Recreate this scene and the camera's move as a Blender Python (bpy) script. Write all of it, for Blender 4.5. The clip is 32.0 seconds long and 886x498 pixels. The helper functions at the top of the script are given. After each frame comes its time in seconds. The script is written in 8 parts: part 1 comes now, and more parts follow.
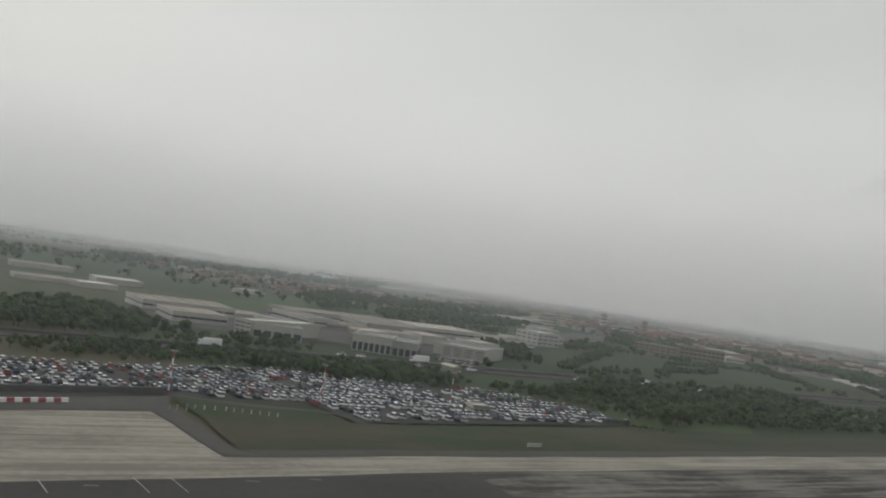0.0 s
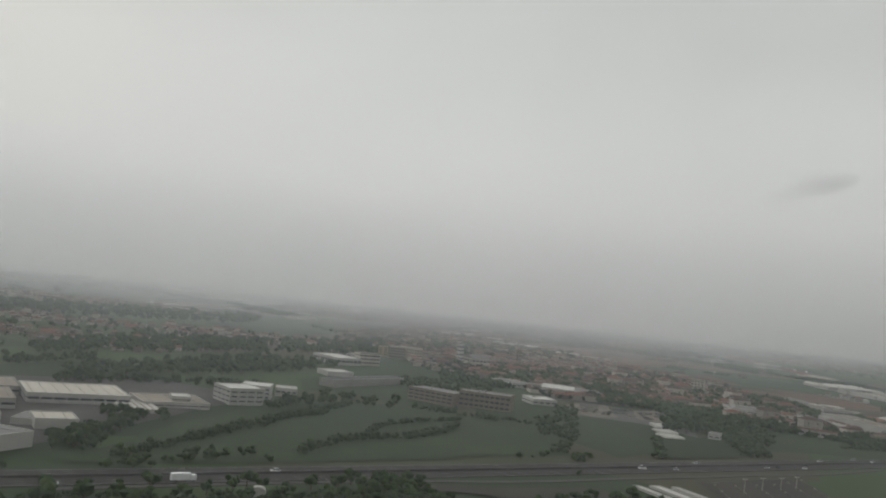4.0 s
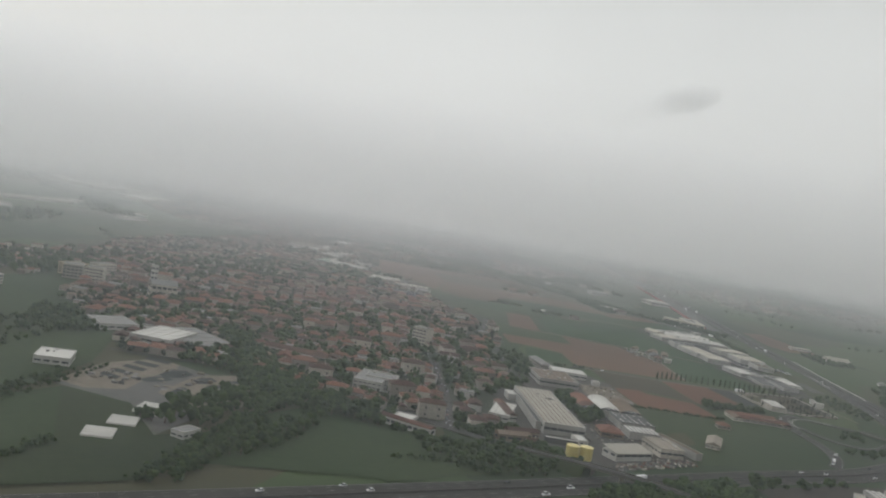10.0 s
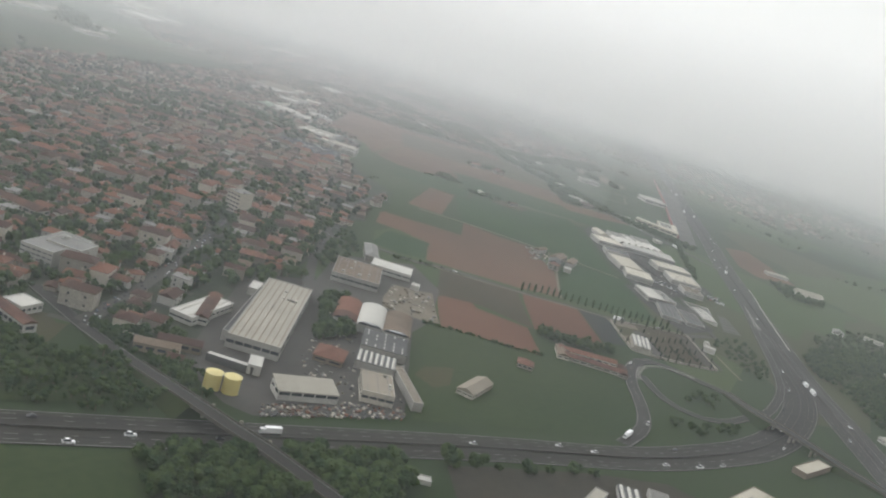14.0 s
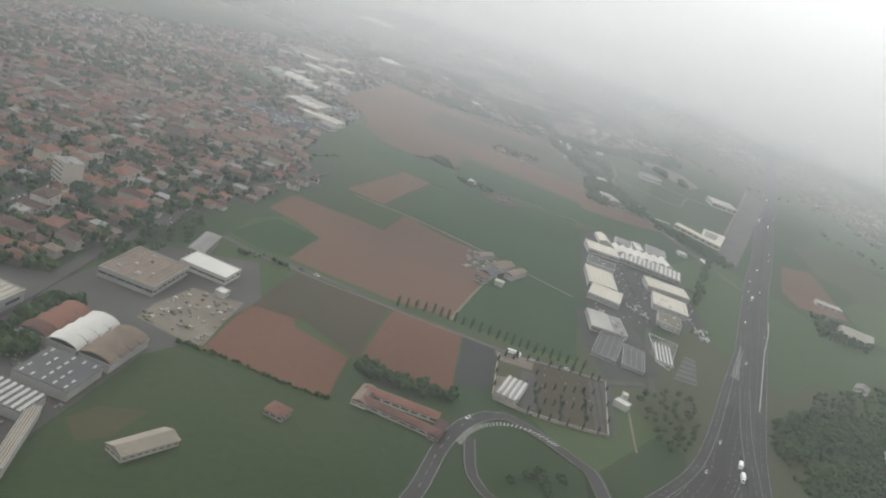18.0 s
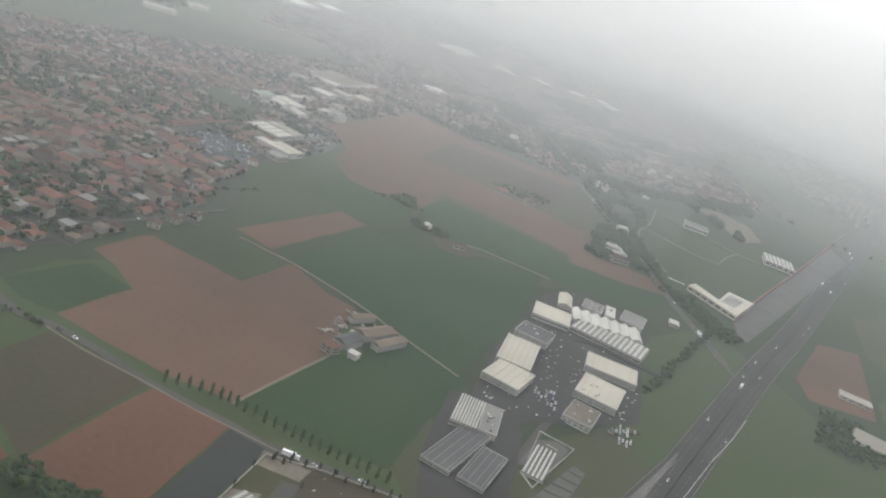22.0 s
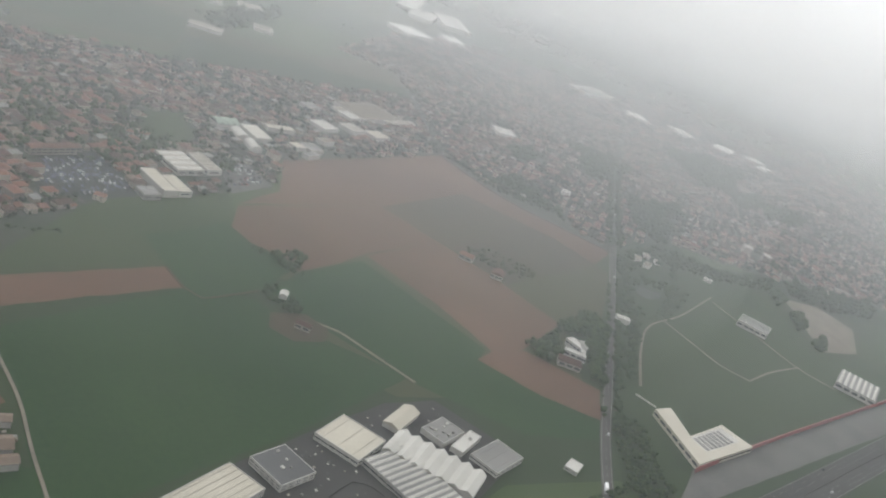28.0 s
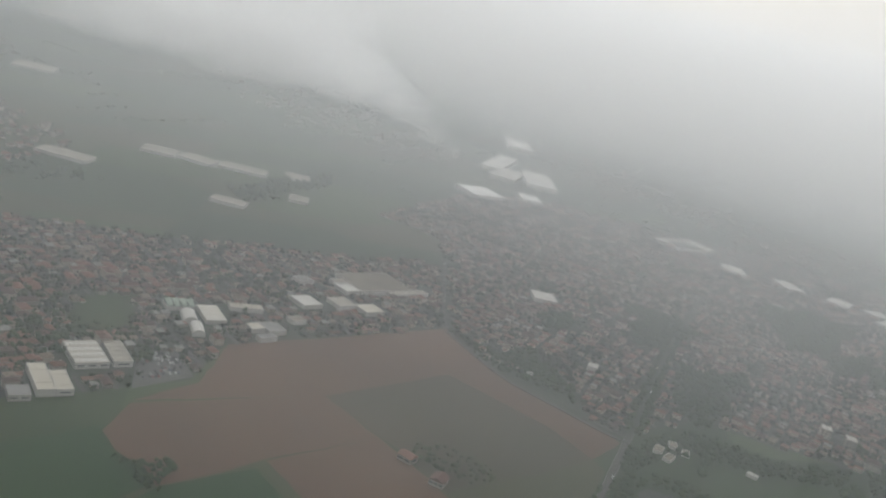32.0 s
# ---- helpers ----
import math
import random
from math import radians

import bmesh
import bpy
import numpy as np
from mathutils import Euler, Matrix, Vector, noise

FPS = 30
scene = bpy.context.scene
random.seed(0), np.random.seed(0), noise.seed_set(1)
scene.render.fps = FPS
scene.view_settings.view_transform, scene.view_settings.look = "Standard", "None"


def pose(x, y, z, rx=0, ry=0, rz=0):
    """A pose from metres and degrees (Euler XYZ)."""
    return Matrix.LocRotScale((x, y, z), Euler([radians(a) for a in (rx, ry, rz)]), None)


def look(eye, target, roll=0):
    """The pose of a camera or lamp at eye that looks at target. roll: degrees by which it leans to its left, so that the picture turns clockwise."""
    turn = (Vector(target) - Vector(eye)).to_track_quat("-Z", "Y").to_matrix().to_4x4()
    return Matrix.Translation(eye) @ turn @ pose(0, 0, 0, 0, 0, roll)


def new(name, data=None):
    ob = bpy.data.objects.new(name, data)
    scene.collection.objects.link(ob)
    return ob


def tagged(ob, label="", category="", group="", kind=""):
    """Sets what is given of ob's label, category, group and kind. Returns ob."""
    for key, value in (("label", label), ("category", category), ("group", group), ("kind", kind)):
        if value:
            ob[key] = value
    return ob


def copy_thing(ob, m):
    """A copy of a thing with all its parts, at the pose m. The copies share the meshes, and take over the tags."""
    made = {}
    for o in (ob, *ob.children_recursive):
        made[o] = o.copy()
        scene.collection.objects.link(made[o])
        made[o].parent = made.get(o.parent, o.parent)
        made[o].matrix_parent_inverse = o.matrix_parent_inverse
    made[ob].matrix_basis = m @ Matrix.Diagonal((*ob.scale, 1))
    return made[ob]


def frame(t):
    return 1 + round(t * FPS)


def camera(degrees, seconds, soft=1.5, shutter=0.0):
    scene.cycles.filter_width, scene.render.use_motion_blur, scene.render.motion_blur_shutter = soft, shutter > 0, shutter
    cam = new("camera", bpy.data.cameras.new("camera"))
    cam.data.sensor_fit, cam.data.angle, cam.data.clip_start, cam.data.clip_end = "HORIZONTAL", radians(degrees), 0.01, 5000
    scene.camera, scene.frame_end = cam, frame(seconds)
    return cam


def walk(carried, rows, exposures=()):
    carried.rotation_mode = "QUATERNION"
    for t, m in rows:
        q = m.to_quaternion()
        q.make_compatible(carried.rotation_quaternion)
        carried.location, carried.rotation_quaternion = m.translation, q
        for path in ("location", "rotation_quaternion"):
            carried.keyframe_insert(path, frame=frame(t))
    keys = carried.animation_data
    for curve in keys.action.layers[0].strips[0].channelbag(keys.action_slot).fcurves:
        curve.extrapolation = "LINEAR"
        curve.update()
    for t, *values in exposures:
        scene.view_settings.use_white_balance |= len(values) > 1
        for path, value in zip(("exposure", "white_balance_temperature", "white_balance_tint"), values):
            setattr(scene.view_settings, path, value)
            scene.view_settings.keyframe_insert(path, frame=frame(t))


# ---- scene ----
cam = camera(51.01, 32.0, soft=2.0)
PATH = [
    (0.0, (-161.00, -106.76, 23.09), (-161.07, -6.81, 26.18), 8.426),
    (0.5, (-146.92, -96.75, 25.77), (-147.07, 3.21, 28.75), 8.823),
    (1.0, (-132.84, -86.81, 28.44), (-133.21, 13.15, 31.30), 8.749),
    (1.5, (-118.75, -76.96, 31.10), (-119.25, 22.97, 34.89), 7.940),
    (2.0, (-104.59, -67.22, 33.78), (-104.92, 32.61, 39.56), 7.066),
    (2.5, (-90.28, -57.56, 36.50), (-90.61, 42.24, 42.75), 6.540),
    (3.0, (-75.77, -47.96, 39.29), (-76.23, 51.87, 45.20), 6.366),
    (3.5, (-61.05, -38.38, 42.16), (-61.67, 61.47, 47.55), 6.377),
    (5.5, (0.17, -0.03, 54.24), (-0.27, 99.95, 56.50), 6.132),
    (6.0, (15.42, 9.59, 57.07), (15.16, 109.58, 56.50), 6.716),
    (6.5, (30.60, 19.20, 59.83), (31.27, 119.15, 56.55), 7.098),
    (7.0, (45.69, 28.83, 62.58), (47.07, 128.70, 57.70), 7.364),
    (7.5, (60.71, 38.50, 65.32), (61.67, 138.38, 60.53), 7.629),
    (8.0, (75.67, 48.27, 68.08), (76.18, 148.17, 63.58), 7.677),
    (8.5, (90.57, 58.23, 70.86), (90.64, 158.13, 66.30), 7.910),
    (9.0, (105.42, 68.44, 73.63), (104.94, 168.35, 69.45), 8.518),
    (9.5, (120.16, 78.89, 76.40), (119.32, 178.78, 71.90), 9.019),
    (10.0, (134.77, 89.57, 79.16), (133.66, 189.42, 73.87), 9.847),
    (10.5, (149.22, 100.48, 81.90), (147.61, 200.17, 74.15), 10.911),
    (11.0, (163.55, 111.65, 84.64), (161.67, 211.06, 73.89), 11.780),
    (11.5, (177.76, 123.09, 87.40), (175.48, 222.19, 74.17), 12.680),
    (12.0, (191.87, 134.78, 90.20), (188.99, 233.53, 74.72), 13.276),
    (12.5, (205.84, 146.68, 93.03), (202.12, 245.06, 75.48), 13.948),
    (13.0, (219.67, 158.76, 95.90), (214.95, 256.79, 76.71), 14.944),
    (13.5, (233.31, 171.01, 98.81), (227.81, 268.77, 78.52), 16.185),
    (14.0, (246.71, 183.41, 101.77), (240.44, 280.87, 80.24), 17.261),
    (14.5, (259.82, 195.96, 104.75), (252.39, 293.08, 82.09), 17.993),
    (15.0, (272.62, 208.64, 107.73), (263.90, 305.17, 83.11), 18.809),
    (15.5, (285.09, 221.45, 110.71), (275.25, 317.11, 83.27), 19.538),
    (17.5, (330.74, 274.56, 122.69), (312.00, 368.68, 94.58), 19.646),
    (18.0, (341.26, 288.27, 125.83), (320.49, 381.88, 97.45), 19.673),
    (18.5, (351.53, 302.12, 129.00), (328.94, 395.24, 100.38), 19.666),
    (19.0, (361.58, 316.10, 132.21), (336.83, 408.87, 104.25), 19.494),
    (19.5, (371.40, 330.23, 135.42), (344.31, 422.43, 107.75), 19.510),
    (20.0, (380.97, 344.50, 138.61), (351.96, 435.93, 110.34), 19.652),
    (20.5, (390.23, 358.93, 141.77), (359.49, 449.60, 112.87), 19.991),
    (21.0, (399.14, 373.56, 144.93), (366.68, 463.50, 115.64), 20.148),
    (21.5, (407.68, 388.42, 148.09), (373.46, 477.57, 118.40), 20.083),
    (22.0, (415.88, 403.54, 151.26), (380.13, 491.80, 120.73), 19.988),
    (22.5, (423.79, 418.92, 154.45), (386.41, 506.14, 122.88), 19.829),
    (23.0, (431.42, 434.55, 157.63), (392.50, 520.94, 125.68), 19.667),
    (23.5, (438.81, 450.38, 160.77), (398.16, 535.92, 128.66), 19.347),
    (24.0, (445.94, 466.40, 163.84), (403.19, 550.87, 131.64), 18.643),
    (24.5, (452.76, 482.60, 166.82), (407.98, 565.95, 134.45), 18.280),
    (26.5, (475.58, 549.84, 177.59), (424.26, 628.50, 143.28), 19.890),
    (27.0, (480.00, 567.24, 180.11), (427.07, 644.74, 145.59), 20.376),
    (27.5, (484.01, 584.78, 182.61), (429.24, 660.91, 147.90), 20.562),
    (28.0, (487.63, 602.40, 185.14), (430.84, 676.96, 150.27), 20.663),
    (28.5, (490.85, 620.07, 187.73), (431.83, 692.98, 153.07), 20.515),
    (29.0, (493.68, 637.79, 190.41), (432.26, 709.14, 156.69), 20.146),
    (29.5, (496.17, 655.57, 193.21), (432.19, 725.25, 160.77), 19.519),
    (30.0, (498.38, 673.42, 196.14), (431.95, 741.38, 165.01), 18.750),
    (30.5, (500.38, 691.34, 199.19), (431.57, 757.49, 169.38), 17.903),
    (31.0, (502.26, 709.31, 202.32), (431.25, 773.67, 173.75), 16.956),
    (31.5, (504.07, 727.33, 205.50), (430.95, 789.98, 178.51), 16.111),
    (32.0, (505.84, 745.39, 208.72), (430.56, 806.26, 183.68), 14.765),
]
EXPOSURES = [(0.0, -0.9, 6480, 10), (5.0, -1.02, 6460, 9.5), (7.0, -0.84, 6430, 9.5), (9.0, -0.79, 6430, 10), (11.0, -0.66, 6420, 10), (12.0, -0.44, 6420, 10), (15.0, -0.26, 6420, 10.5), (18.0, -0.16, 6400, 11), (24.0, -0.2, 6380, 11.5), (30.5, -0.28, 6400, 11), (32.0, -0.72, 6420, 10.5)]
walk(cam, [(t, look(eye, target, roll)) for t, eye, target, roll in PATH], EXPOSURES)

# ---- sky, sun and haze ----
SUN_ELEVATION, SUN_HEADING = 17.0, 132.0
world = bpy.data.worlds.new("overcast_sky")
scene.world = world
world.use_nodes = True
scene.cycles.volume_bounces = 4
wt = world.node_tree
wt.nodes.clear()
w_out = wt.nodes.new("ShaderNodeOutputWorld")
w_bg = wt.nodes.new("ShaderNodeBackground")
w_sky = wt.nodes.new("ShaderNodeTexSky")
w_sky.sky_type = "NISHITA"
w_sky.sun_disc = False
w_sky.sun_elevation, w_sky.sun_rotation = radians(SUN_ELEVATION), radians(90 - SUN_HEADING)
w_sky.air_density, w_sky.dust_density, w_sky.ozone_density = 1.0, 6.0, 1.0
w_co = wt.nodes.new("ShaderNodeTexCoord")
w_map = wt.nodes.new("ShaderNodeMapping")
w_map.inputs["Scale"].default_value = (2.2, 2.2, 6.0)
w_noise = wt.nodes.new("ShaderNodeTexNoise")
w_noise.inputs["Scale"].default_value, w_noise.inputs["Detail"].default_value = 1.6, 5.0
w_ramp = wt.nodes.new("ShaderNodeValToRGB")
w_ramp.color_ramp.elements[0].position, w_ramp.color_ramp.elements[0].color = 0.3, (5.66, 5.74, 5.58, 1)
w_ramp.color_ramp.elements[1].position, w_ramp.color_ramp.elements[1].color = 0.7, (6.30, 6.40, 6.22, 1)
w_mix = wt.nodes.new("ShaderNodeMix")
w_mix.data_type = "RGBA"
w_mix.inputs[0].default_value = 0.975
wt.links.new(w_co.outputs["Generated"], w_map.inputs["Vector"])
wt.links.new(w_map.outputs["Vector"], w_noise.inputs["Vector"])
wt.links.new(w_noise.outputs["Fac"], w_ramp.inputs["Fac"])
wt.links.new(w_sky.outputs["Color"], w_mix.inputs[6])
wt.links.new(w_ramp.outputs["Color"], w_mix.inputs[7])
# the cloud is brighter round the veiled sun
w_dot = wt.nodes.new("ShaderNodeVectorMath")
w_dot.operation = "DOT_PRODUCT"
sa, se = radians(SUN_HEADING), radians(SUN_ELEVATION)
w_dot.inputs[1].default_value = (math.cos(sa) * math.cos(se), math.sin(sa) * math.cos(se), math.sin(se))
w_glow = wt.nodes.new("ShaderNodeMapRange")
w_glow.interpolation_type = "SMOOTHSTEP"
w_glow.inputs["From Min"].default_value, w_glow.inputs["From Max"].default_value = -0.3, 1.0
w_glow.inputs["To Min"].default_value, w_glow.inputs["To Max"].default_value = 0.92, 0.99
w_mul = wt.nodes.new("ShaderNodeMix")
w_mul.data_type, w_mul.blend_type = "RGBA", "MULTIPLY"
w_mul.inputs[0].default_value = 1.0
wt.links.new(w_co.outputs["Generated"], w_dot.inputs[0])
wt.links.new(w_dot.outputs["Value"], w_glow.inputs["Value"])
wt.links.new(w_mix.outputs[2], w_mul.inputs[6])
wt.links.new(w_glow.outputs["Result"], w_mul.inputs[7])
# and paler towards the horizon, where the light comes through the mist
w_sep = wt.nodes.new("ShaderNodeSeparateXYZ")
w_low = wt.nodes.new("ShaderNodeMapRange")
w_low.interpolation_type = "SMOOTHSTEP"
w_low.inputs["From Min"].default_value, w_low.inputs["From Max"].default_value = 0.0, 0.9
w_low.inputs["To Min"].default_value, w_low.inputs["To Max"].default_value = 1.25, 0.66
w_pale = wt.nodes.new("ShaderNodeMix")
w_pale.data_type, w_pale.blend_type = "RGBA", "MULTIPLY"
w_pale.inputs[0].default_value = 1.0
wt.links.new(w_co.outputs["Generated"], w_sep.inputs[0])
wt.links.new(w_sep.outputs["Z"], w_low.inputs["Value"])
wt.links.new(w_mul.outputs[2], w_pale.inputs[6])
wt.links.new(w_low.outputs["Result"], w_pale.inputs[7])
wt.links.new(w_pale.outputs[2], w_bg.inputs["Color"])
wt.links.new(w_bg.outputs["Background"], w_out.inputs["Surface"])
w_bg.inputs["Strength"].default_value = 0.176

sun = new("sun", bpy.data.lights.new("sun", "SUN"))
sun.data.energy, sun.data.angle, sun.data.color = 5.0, radians(110), (0.965, 0.985, 1.0)
sa, se = radians(SUN_HEADING), radians(SUN_ELEVATION)
sun.matrix_basis = look((0, 0, 400), (-math.cos(sa) * math.cos(se), -math.sin(sa) * math.cos(se), 400 - math.sin(se)))


def part(name, bm, material, parent=None, label=""):
    """Link a bmesh as one mesh object under a thing or a part."""
    me = bpy.data.meshes.new(name)
    bm.to_mesh(me)
    bm.free()
    me.materials.append(material)
    ob = new(name, me)
    if parent is not None:
        ob.parent = parent
    if label:
        ob["label"] = label
    return ob


def pieces(name, verts, faces, material, parent=None, label=""):
    """Link plain vertices and faces as one mesh object."""
    me = bpy.data.meshes.new(name)
    me.from_pydata(verts, [], faces)
    me.materials.append(material)
    ob = new(name, me)
    if parent is not None:
        ob.parent = parent
    if label:
        ob["label"] = label
    return ob


def hazy(name, density, tint):
    m = bpy.data.materials.new(name)
    m.use_nodes = True
    nt = m.node_tree
    nt.nodes.clear()
    out = nt.nodes.new("ShaderNodeOutputMaterial")
    sc = nt.nodes.new("ShaderNodeVolumeScatter")
    sc.inputs["Density"].default_value = density
    sc.inputs["Color"].default_value = (*tint, 1)
    sc.inputs["Anisotropy"].default_value = 0.38
    nt.links.new(sc.outputs["Volume"], out.inputs["Volume"])
    return m


def box_bm(x0, y0, z0, x1, y1, z1):
    bm = bmesh.new()
    bmesh.ops.create_cube(bm, size=1.0, matrix=Matrix.Translation(((x0 + x1) / 2, (y0 + y1) / 2, (z0 + z1) / 2)) @ Matrix.Diagonal((x1 - x0, y1 - y0, z1 - z0, 1)))
    return bm


def haze_tube(name, mid, inner, outer, density, tint, label, top=330.0):
    """A round body of mist over the plain; with a hole in its middle where inner is above zero."""
    n, z0, z1 = 64, -3.0 - inner * 0.001, top - outer * 0.01
    v, f = [], []
    for r in ((outer, inner) if inner else (outer,)):
        for z in (z0, z1):
            v += [(mid[0] + r * math.cos(2 * math.pi * k / n), mid[1] + r * math.sin(2 * math.pi * k / n), z) for k in range(n)]
    for k in range(n):
        j = (k + 1) % n
        f.append((k, j, n + j, n + k))
        if inner:
            f += [(2 * n + j, 2 * n + k, 3 * n + k, 3 * n + j), (n + k, n + j, 3 * n + j, 3 * n + k), (j, k, 2 * n + k, 2 * n + j)]
    if not inner:
        f += [tuple(range(n - 1, -1, -1)), tuple(range(n, 2 * n))]
    ob = pieces(name, v, f, hazy(name + "_air", density, tint))
    return tagged(ob, label, "haze", kind="structure")


MIST = (0.945, 0.982, 1.0)
haze_tube("haze", (230, 450), 0, 3600, 0.00034, (0.905, 0.957, 1.0), "thin grey mist over fields and town")
haze_tube("far_haze", (230, 450), 780, 3500, 0.00055, MIST, "thicker pale mist over the far plain")
haze_tube("far_haze", (230, 450), 1650, 3550, 0.0016, MIST, "dense pale mist that hides the horizon")
haze_tube("field_haze", (-160, 1020), 0, 480, 0.0004, MIST, "low pale mist lying over the town", 90.0)
haze_tube("field_haze", (-60, 1440), 0, 640, 0.0002, MIST, "low pale mist lying over the far fields", 80.0)


def cloud_bank(name, blobs, density, label):
    """A torn shred of low cloud out of flattened round bodies of mist."""
    ob = new(name)
    tagged(ob, label, "cloud", kind="stuff")
    for k, (x, y, z, rx, ry, rz, turn) in enumerate(blobs):
        bm = bmesh.new()
        bmesh.ops.create_icosphere(bm, subdivisions=3, radius=1.0)
        for v in bm.verts:
            v.co *= 1 + 0.28 * noise.noise(v.co * 1.7 + Vector((k * 5.0, 0, 0)))
        part("wisp", bm, hazy("low_cloud_air", density, (0.98, 0.99, 1.0)), ob).matrix_basis = Matrix.LocRotScale((x, y, z), Euler((0, 0, radians(turn))), (rx, ry, rz))
    return ob


cloud_bank("low_cloud", ((238, 954, 158, 4.4, 3.5, 2.3, 134), (251, 934, 166, 7.6, 6.1, 4.1, 134), (262, 914, 174, 10.9, 8.7, 5.8, 134), (274, 893, 181, 14.1, 11.3, 7.5, 134), (284, 875, 185, 16.5, 13.2, 8.8, 134), (291, 859, 188, 17.8, 14.3, 9.5, 134), (297, 844, 189, 18.2, 14.6, 9.7, 134), (300, 831, 190, 18.0, 14.4, 9.6, 134), (302, 819, 191, 17.5, 14.0, 9.3, 134), (302, 809, 192, 16.8, 13.4, 9.0, 134), (288, 868, 197, 13.7, 11.0, 7.3, 134), (293, 847, 197, 15.1, 12.1, 8.0, 134)), 0.018, "pale shred of low cloud above the plain")

# ---- materials ----
def mat(name, dark, light, scale=0.3, fine=4.0, rough=0.9, bump=0.3, metal=0.0, spread=0.0, rows=0.0, streak=None):
    """A surface whose colour wanders between dark and light at two sizes (cycles a metre), with a fine relief."""
    m = bpy.data.materials.new(name)
    m.use_nodes = True
    nt = m.node_tree
    bs = nt.nodes["Principled BSDF"]
    co = nt.nodes.new("ShaderNodeNewGeometry")
    n1, n2 = nt.nodes.new("ShaderNodeTexNoise"), nt.nodes.new("ShaderNodeTexNoise")
    for n, s, d in ((n1, scale, 4.0), (n2, fine, 3.0)):
        n.inputs["Scale"].default_value, n.inputs["Detail"].default_value = s, d
        nt.links.new(co.outputs["Position"], n.inputs["Vector"])
    add = nt.nodes.new("ShaderNodeMath")
    add.operation = "MULTIPLY_ADD"
    add.inputs[1].default_value = 0.45
    half = nt.nodes.new("ShaderNodeMath")
    half.operation = "MULTIPLY"
    half.inputs[1].default_value = 0.55
    nt.links.new(n1.outputs["Fac"], half.inputs[0])
    nt.links.new(n2.outputs["Fac"], add.inputs[0])
    nt.links.new(half.outputs[0], add.inputs[2])
    fac = add.outputs[0]
    if spread:
        info = nt.nodes.new("ShaderNodeObjectInfo")
        isl = nt.nodes.new("ShaderNodeNewGeometry")
        sm = nt.nodes.new("ShaderNodeMath")
        sm.operation = "ADD"
        nt.links.new(info.outputs["Random"], sm.inputs[0])
        nt.links.new(isl.outputs["Random Per Island"], sm.inputs[1])
        fr = nt.nodes.new("ShaderNodeMath")
        fr.operation = "FRACT"
        nt.links.new(sm.outputs[0], fr.inputs[0])
        ma = nt.nodes.new("ShaderNodeMath")
        ma.operation = "MULTIPLY_ADD"
        ma.inputs[1].default_value = spread
        nt.links.new(fr.outputs[0], ma.inputs[0])
        nt.links.new(fac, ma.inputs[2])
        sb = nt.nodes.new("ShaderNodeMath")
        sb.operation = "SUBTRACT"
        sb.inputs[1].default_value = spread / 2
        nt.links.new(ma.outputs[0], sb.inputs[0])
        fac = sb.outputs[0]
    if rows:
        turn = nt.nodes.new("ShaderNodeMapping")
        turn.inputs["Rotation"].default_value = (0, 0, rows)
        wave = nt.nodes.new("ShaderNodeTexWave")
        wave.inputs["Scale"].default_value, wave.inputs["Distortion"].default_value = 0.11, 2.5
        wave.inputs["Detail"].default_value, wave.inputs["Detail Scale"].default_value = 3.0, 0.4
        nt.links.new(co.outputs["Position"], turn.inputs["Vector"])
        nt.links.new(turn.outputs["Vector"], wave.inputs["Vector"])
        big = nt.nodes.new("ShaderNodeTexNoise")
        big.inputs["Scale"].default_value, big.inputs["Detail"].default_value = 0.007, 2.0
        nt.links.new(co.outputs["Position"], big.inputs["Vector"])
        for socket, amount in ((wave.outputs["Fac"], 0.02), (big.outputs["Fac"], 0.5)):
            low = nt.nodes.new("ShaderNodeMath")
            low.operation = "SUBTRACT"
            low.inputs[1].default_value = 0.5
            nt.links.new(socket, low.inputs[0])
            mix = nt.nodes.new("ShaderNodeMath")
            mix.operation = "MULTIPLY_ADD"
            mix.inputs[1].default_value = amount
            nt.links.new(low.outputs[0], mix.inputs[0])
            nt.links.new(fac, mix.inputs[2])
            fac = mix.outputs[0]
    if streak:
        turn = nt.nodes.new("ShaderNodeMapping")
        turn.vector_type = "TEXTURE"
        turn.inputs["Rotation"].default_value, turn.inputs["Scale"].default_value = (0, 0, math.radians(streak[0])), (streak[1], streak[2], 1)
        long_noise = nt.nodes.new("ShaderNodeTexNoise")
        long_noise.inputs["Scale"].default_value, long_noise.inputs["Detail"].default_value = 1.0, 3.0
        nt.links.new(co.outputs["Position"], turn.inputs["Vector"])
        nt.links.new(turn.outputs["Vector"], long_noise.inputs["Vector"])
        low = nt.nodes.new("ShaderNodeMath")
        low.operation = "SUBTRACT"
        low.inputs[1].default_value = 0.5
        nt.links.new(long_noise.outputs["Fac"], low.inputs[0])
        mix = nt.nodes.new("ShaderNodeMath")
        mix.operation = "MULTIPLY_ADD"
        mix.inputs[1].default_value = streak[3]
        nt.links.new(low.outputs[0], mix.inputs[0])
        nt.links.new(fac, mix.inputs[2])
        fac = mix.outputs[0]
    ramp = nt.nodes.new("ShaderNodeValToRGB")
    ramp.color_ramp.elements[0].position, ramp.color_ramp.elements[0].color = 0.34, (*dark, 1)
    ramp.color_ramp.elements[1].position, ramp.color_ramp.elements[1].color = 0.66, (*light, 1)
    nt.links.new(fac, ramp.inputs["Fac"])
    nt.links.new(ramp.outputs["Color"], bs.inputs["Base Color"])
    bs.inputs["Roughness"].default_value, bs.inputs["Metallic"].default_value = rough, metal
    if rough > 0.65:
        bs.inputs["Specular IOR Level"].default_value = 0.08
